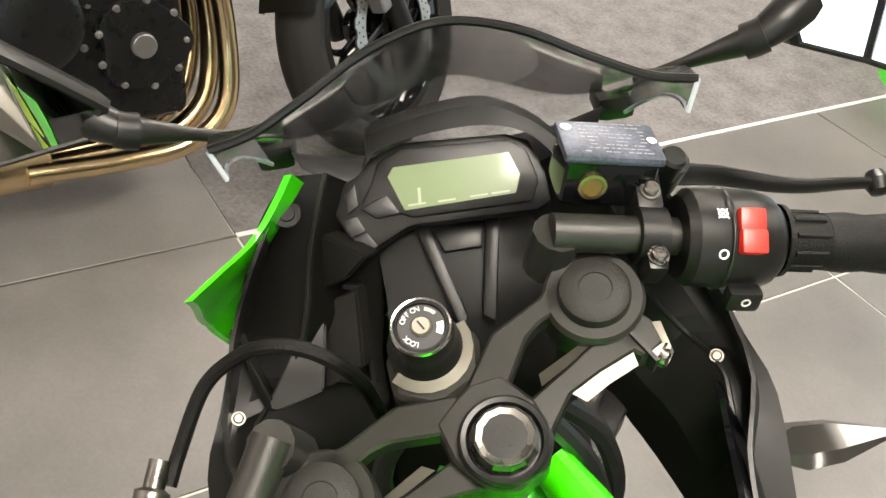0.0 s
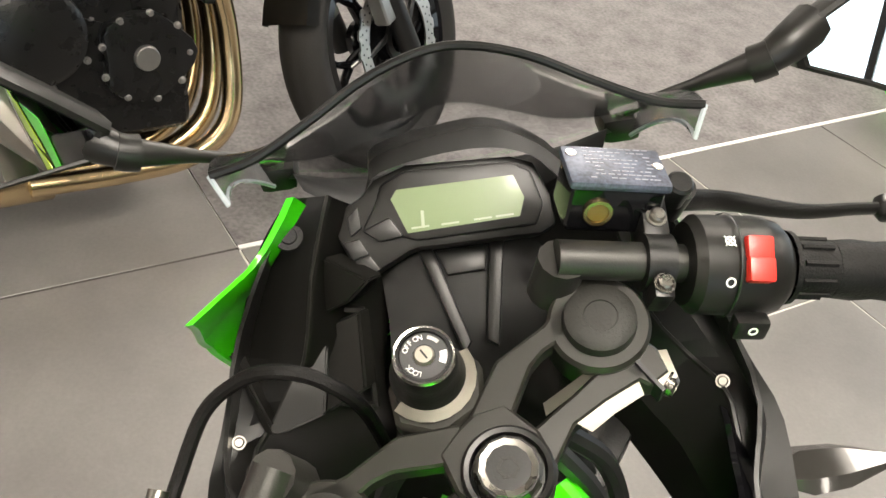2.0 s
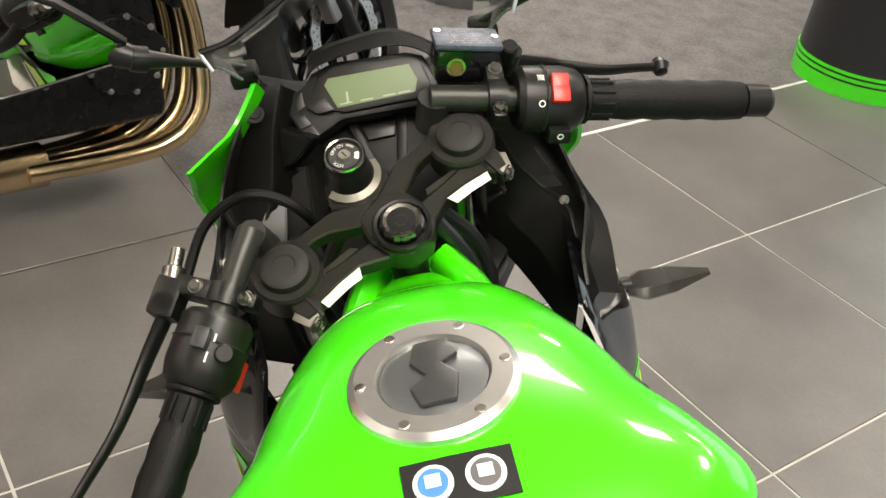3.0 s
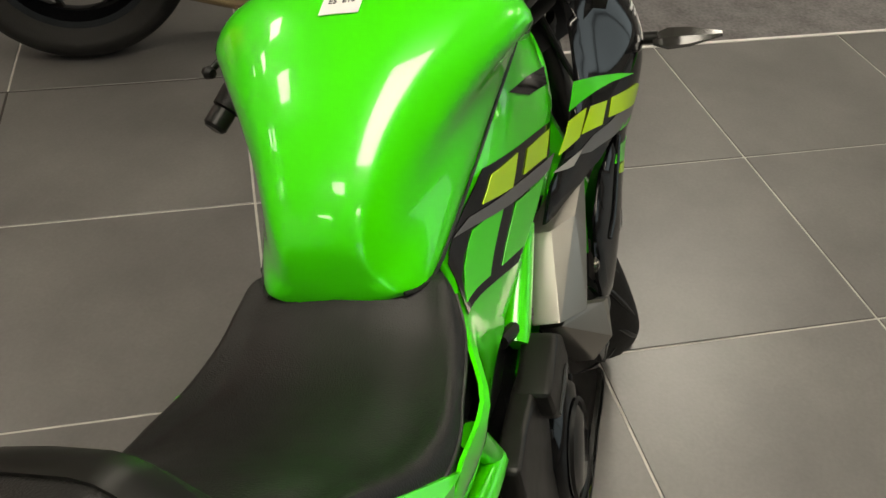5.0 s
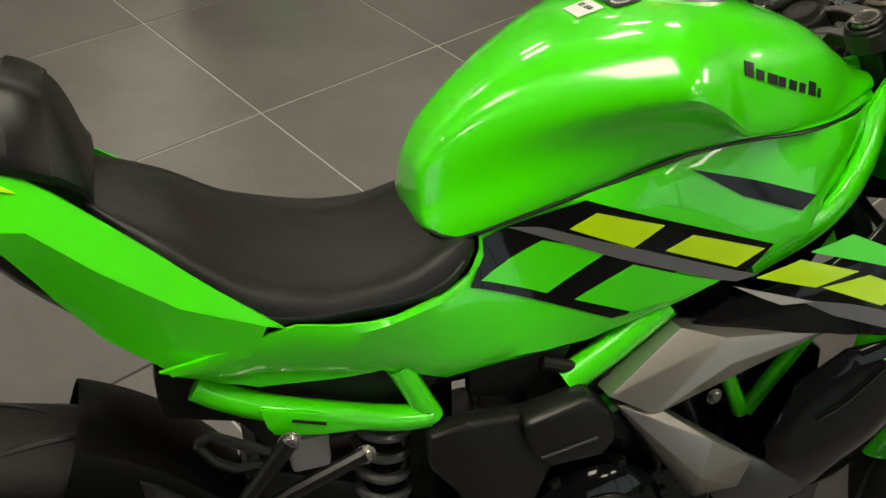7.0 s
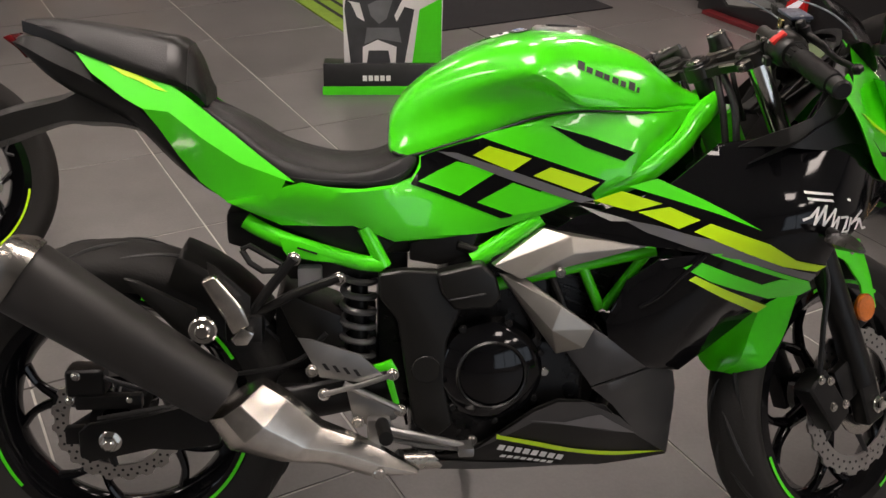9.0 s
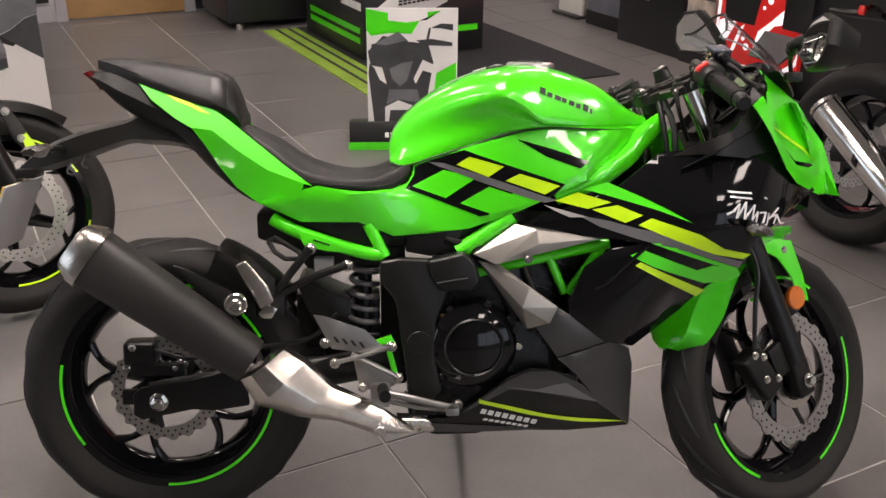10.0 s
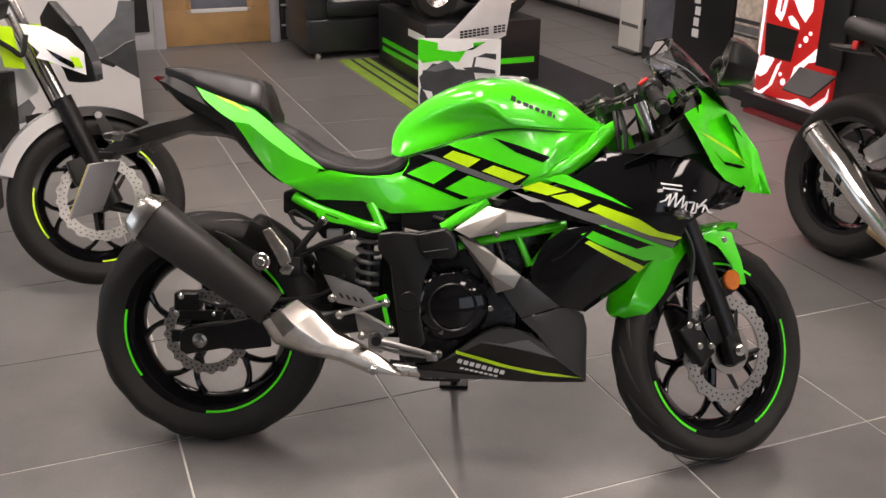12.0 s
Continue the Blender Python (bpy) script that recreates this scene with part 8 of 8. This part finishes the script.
part("foot", block((3.76, 2.60, 0.0), (3.88, 2.84, 0.08), 0.004), DARK_PANEL, ps)
for z0, z1, m_ in ((0.10, 0.24, GREY_GRAPHIC), (0.385, 0.40, DARK_GRAPHIC), (0.41, 0.455, GREY_GRAPHIC), (0.47, 0.495, DARK_GRAPHIC)):
    part("graphic", block((3.797, 2.605, z0), (3.7995, 2.84, z1), 0), m_, ps)
for k in range(6):
    part("print_bar", block((3.797, 2.62 + 0.035 * k, 0.66), (3.7995, 2.643 + 0.035 * k, 0.71), 0), WHITE_INK, ps)
vm = thing("drinks_machine", GRID, "red and white drinks vending machine on a dark plinth", "vending machine")
# the whole cabinet and its white graphics take the self-glowing colours
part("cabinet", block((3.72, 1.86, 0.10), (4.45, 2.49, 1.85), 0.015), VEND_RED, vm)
part("plinth", block((3.66, 1.86, 0.0), (4.45, 2.52, 0.10), 0.004), DARK_PANEL, vm)
part("kick_strip", block((3.60, 1.87, 0.0), (3.658, 2.42, 0.022), 0.003), DARK_RED, vm, "dark red kick strip")
def on_vend(poly, m_, k):
    bm = prism(poly, -0.002 * k - 0.003, -0.002 * k)
    for v in bm.verts:
        v.co.x, v.co.y = v.co.y + 3.72, v.co.x
    part("graphic", bm, m_, vm)
for poly in ([(2.48, 0.2131), (2.4645, 0.3197), (2.4026, 0.3482), (2.3369, 0.3267), (2.3941, 0.2305), (2.441, 0.2037)],
             [(2.3677, 0.70), (2.3803, 0.585), (2.3235, 0.551), (2.3035, 0.596), (2.287, 0.70), (2.310, 0.70), (2.325, 0.600), (2.345, 0.605), (2.340, 0.70)],
             [(2.2673, 0.5852), (2.236, 0.5963), (2.1807, 0.56), (2.163, 0.53), (2.234, 0.542)],
             [(2.2637, 0.72), (2.0831, 0.74), (2.0788, 0.6445), (2.1233, 0.5753), (2.1783, 0.6144)],
             [(2.1609, 0.3108), (2.08, 0.3753), (1.9921, 0.4552), (1.9884, 0.3767), (2.053, 0.3579), (2.1705, 0.2427), (2.1871, 0.2058)],
             [(2.485, 0.125), (2.4414, 0.112), (2.3557, 0.1698), (2.3059, 0.299), (2.2722, 0.3289), (2.3311, 0.175), (2.4119, 0.102), (2.4826, 0.104)],
             [(2.2794, 0.104), (2.1681, 0.1158), (2.0915, 0.1433), (1.9913, 0.1168), (1.88, 0.20), (1.865, 0.25), (1.865, 0.19), (1.922, 0.104)],
             [(2.489, 0.70), (2.4653, 0.70), (2.4711, 0.3527), (2.4836, 0.1775), (2.489, 0.207)]):
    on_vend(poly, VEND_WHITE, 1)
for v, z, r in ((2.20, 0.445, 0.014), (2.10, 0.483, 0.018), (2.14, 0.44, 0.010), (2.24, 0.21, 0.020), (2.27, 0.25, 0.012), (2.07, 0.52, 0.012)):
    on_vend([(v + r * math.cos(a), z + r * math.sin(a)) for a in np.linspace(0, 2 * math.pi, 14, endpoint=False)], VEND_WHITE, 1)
on_vend([(2.445, 0.525), (2.164, 0.521), (2.196, 0.3365), (2.421, 0.334)], DARK_PANEL, 2)
part("side_column", block((3.700, 1.79, 0.36), (3.7165, 1.982, 1.85), 0.003), DARK_PANEL, vm, "black column beside the front panel")
flap_bm = bmesh.new()
for u, v, z in ((3.697, 2.087, 0.324), (3.697, 1.80, 0.324), (3.56, 1.825, 0.214), (3.56, 2.050, 0.214)):
    flap_bm.verts.new((u, v, z))
flap_bm.faces.new(flap_bm.verts)
bmesh.ops.recalc_face_normals(flap_bm, faces=flap_bm.faces)
bmesh.ops.solidify(flap_bm, geom=flap_bm.faces[:], thickness=0.012)
part("delivery_flap", flap_bm, GREY_PLASTIC, vm, "tilted grey delivery flap")
dk = thing("storage_locker", GRID, "tall black locker by the drinks machine", "locker")
part("body", block((3.74, 0.95, 0.0), (4.5, 1.855, 1.9), 0.01), DARK_PANEL, dk)
part("door", block((3.724, 0.98, 0.05), (3.738, 1.83, 1.86), 0.004), DARK_PANEL, dk)

# round stool with green base bands
stool = thing("round_stool", Matrix.Translation((3.29, -1.78, 0)), "round black stool with a green banded base", "stool")
UPY = Matrix.Rotation(radians(90), 4, "X")
part("body", moved(lathe([(1e-4, 0.46), (0.20, 0.46), (0.222, 0.44), (0.235, 0.10), (0.235, 0.09), (1e-4, 0.09)], 48), UPY), SOFA_MAT, stool)
for z0, z1 in ((0.0, 0.052), (0.060, 0.072), (0.080, 0.090)):
    part("green_band", moved(lathe([(0.2, z0), (0.240, z0), (0.240, z1), (0.2, z1)], 48, True), UPY), GREEN_DECAL, stool)
part("dark_band", moved(lathe([(0.15, 0.001), (0.236, 0.001), (0.236, 0.0895), (0.15, 0.0895)], 48, True), UPY), DARK_PANEL, stool)

# ceiling lights: one large panel over the machine, small square fills added around
def ceiling_light(x, y, hx, hy, glow, label):
    c = thing("ceiling_light", Matrix.Translation((x, y, 2.955)), label, "ceiling light", "ceiling lights")
    part("diffuser", block((-hx, -hy, 0.0), (hx, hy, 0.02), 0), glow, c)
    part("frame", merged(block((-hx - 0.03, -hy - 0.03, -0.005), (hx + 0.03, -hy, 0.045), 0.003), block((-hx - 0.03, hy, -0.005), (hx + 0.03, hy + 0.03, 0.045), 0.003),
                         block((-hx - 0.03, -hy, -0.005), (-hx, hy, 0.045), 0.003), block((hx, -hy, -0.005), (hx + 0.03, hy, 0.045), 0.003)), WHITE_PAINT, c)
    return c


ceiling_light(0.0, 0.0, 0.62, 0.46, LAMP_GLOW, "large rectangular ceiling light with a bright diffuser")
# unseen second panel, added to brighten the floor ahead of the machine
ceiling_light(4.3, -0.5, 0.62, 0.46, LAMP_GLOW, "large rectangular ceiling light with a bright diffuser")
# unseen small lights, added and spaced to balance floor and board brightness
fill_light = ceiling_light(2.4, -1.2, 0.26, 0.26, FILL_GLOW, "small square fill light with a bright diffuser, added at the ceiling")
for x, y in ((3.6, -3.2), (1.6, -2.4), (-1.3, 1.3), (-2.4, -0.4), (2.8, -3.6), (1.0, 2.8), (2.0, 4.4), (-1.4, 5.0), (0.4, 6.4), (2.6, 6.6), (-3.8, 2.6), (2.5, 3.2), (2.2, 7.8), (0.2, 5.0)):
    copy_thing(fill_light, Matrix.Translation((x, y, 2.955)))

# ---- floor: tiles in a bed of grout, a carpet beyond the metal strip ----
floor = tagged(new("floor"), "grey porcelain tiled showroom floor with pale joints", "floor", kind="structure")
floor.matrix_basis = GRID
U0, V0, PITCH, GAP = 0.5067, 0.0279, 0.6, 0.0027
part("grout_bed", block((-6.2, -6.2, -0.06), (5.2, 9.6, -0.0025), 0), GROUT_LIGHT, floor)
for v in (V0 + PITCH, V0 - 4 * PITCH):
    part("dark_joint", block((-6.0, v - 0.0045, -0.004), (2.30, v + 0.0045, -0.0008), 0), GROUT_DARK, floor)
part("dark_joint", block((U0 + 3 * PITCH - 0.0045, -0.9, -0.004), (U0 + 3 * PITCH + 0.0045, 5.6, -0.0008), 0), GROUT_DARK, floor)
part("metal_strip", block((U0 + 3 * PITCH - 0.006, -5.9, -0.004), (U0 + 3 * PITCH + 0.006, V0 - PITCH, 0.003), 0), STRIP, floor)
setting("carpet_floor", block((U0 + 3 * PITCH + 0.0065, -5.98, -0.004), (4.99, V0 - PITCH, 0.002), 0), CARPET, "speckled warm grey carpet beyond a metal strip", "carpet floor")
tile_bm = block((GAP, GAP, -0.012), (PITCH - GAP, PITCH - GAP, 0.0), 0.0012, 1)
tile_me = bpy.data.meshes.new("tile")
tile_bm.to_mesh(tile_me)
tile_bm.free()
tile_me.materials.append(TILE)
far = bmesh.new()
for i in range(-10, 8):
    for j in range(-10, 16):
        near = -5 <= i <= 5 and -6 <= j <= 8
        where = Matrix.Translation((U0 + PITCH * i, V0 + PITCH * j, 0))
        if near:
            t = new("tile", tile_me)
            t.parent = floor
            t.matrix_basis = where
        else:
            far.from_mesh(tile_me)
            for v in far.verts[-len(tile_me.vertices):]:
                v.co = where @ v.co
tagged(part("far_tiles", far, TILE, floor), kind="stuff")
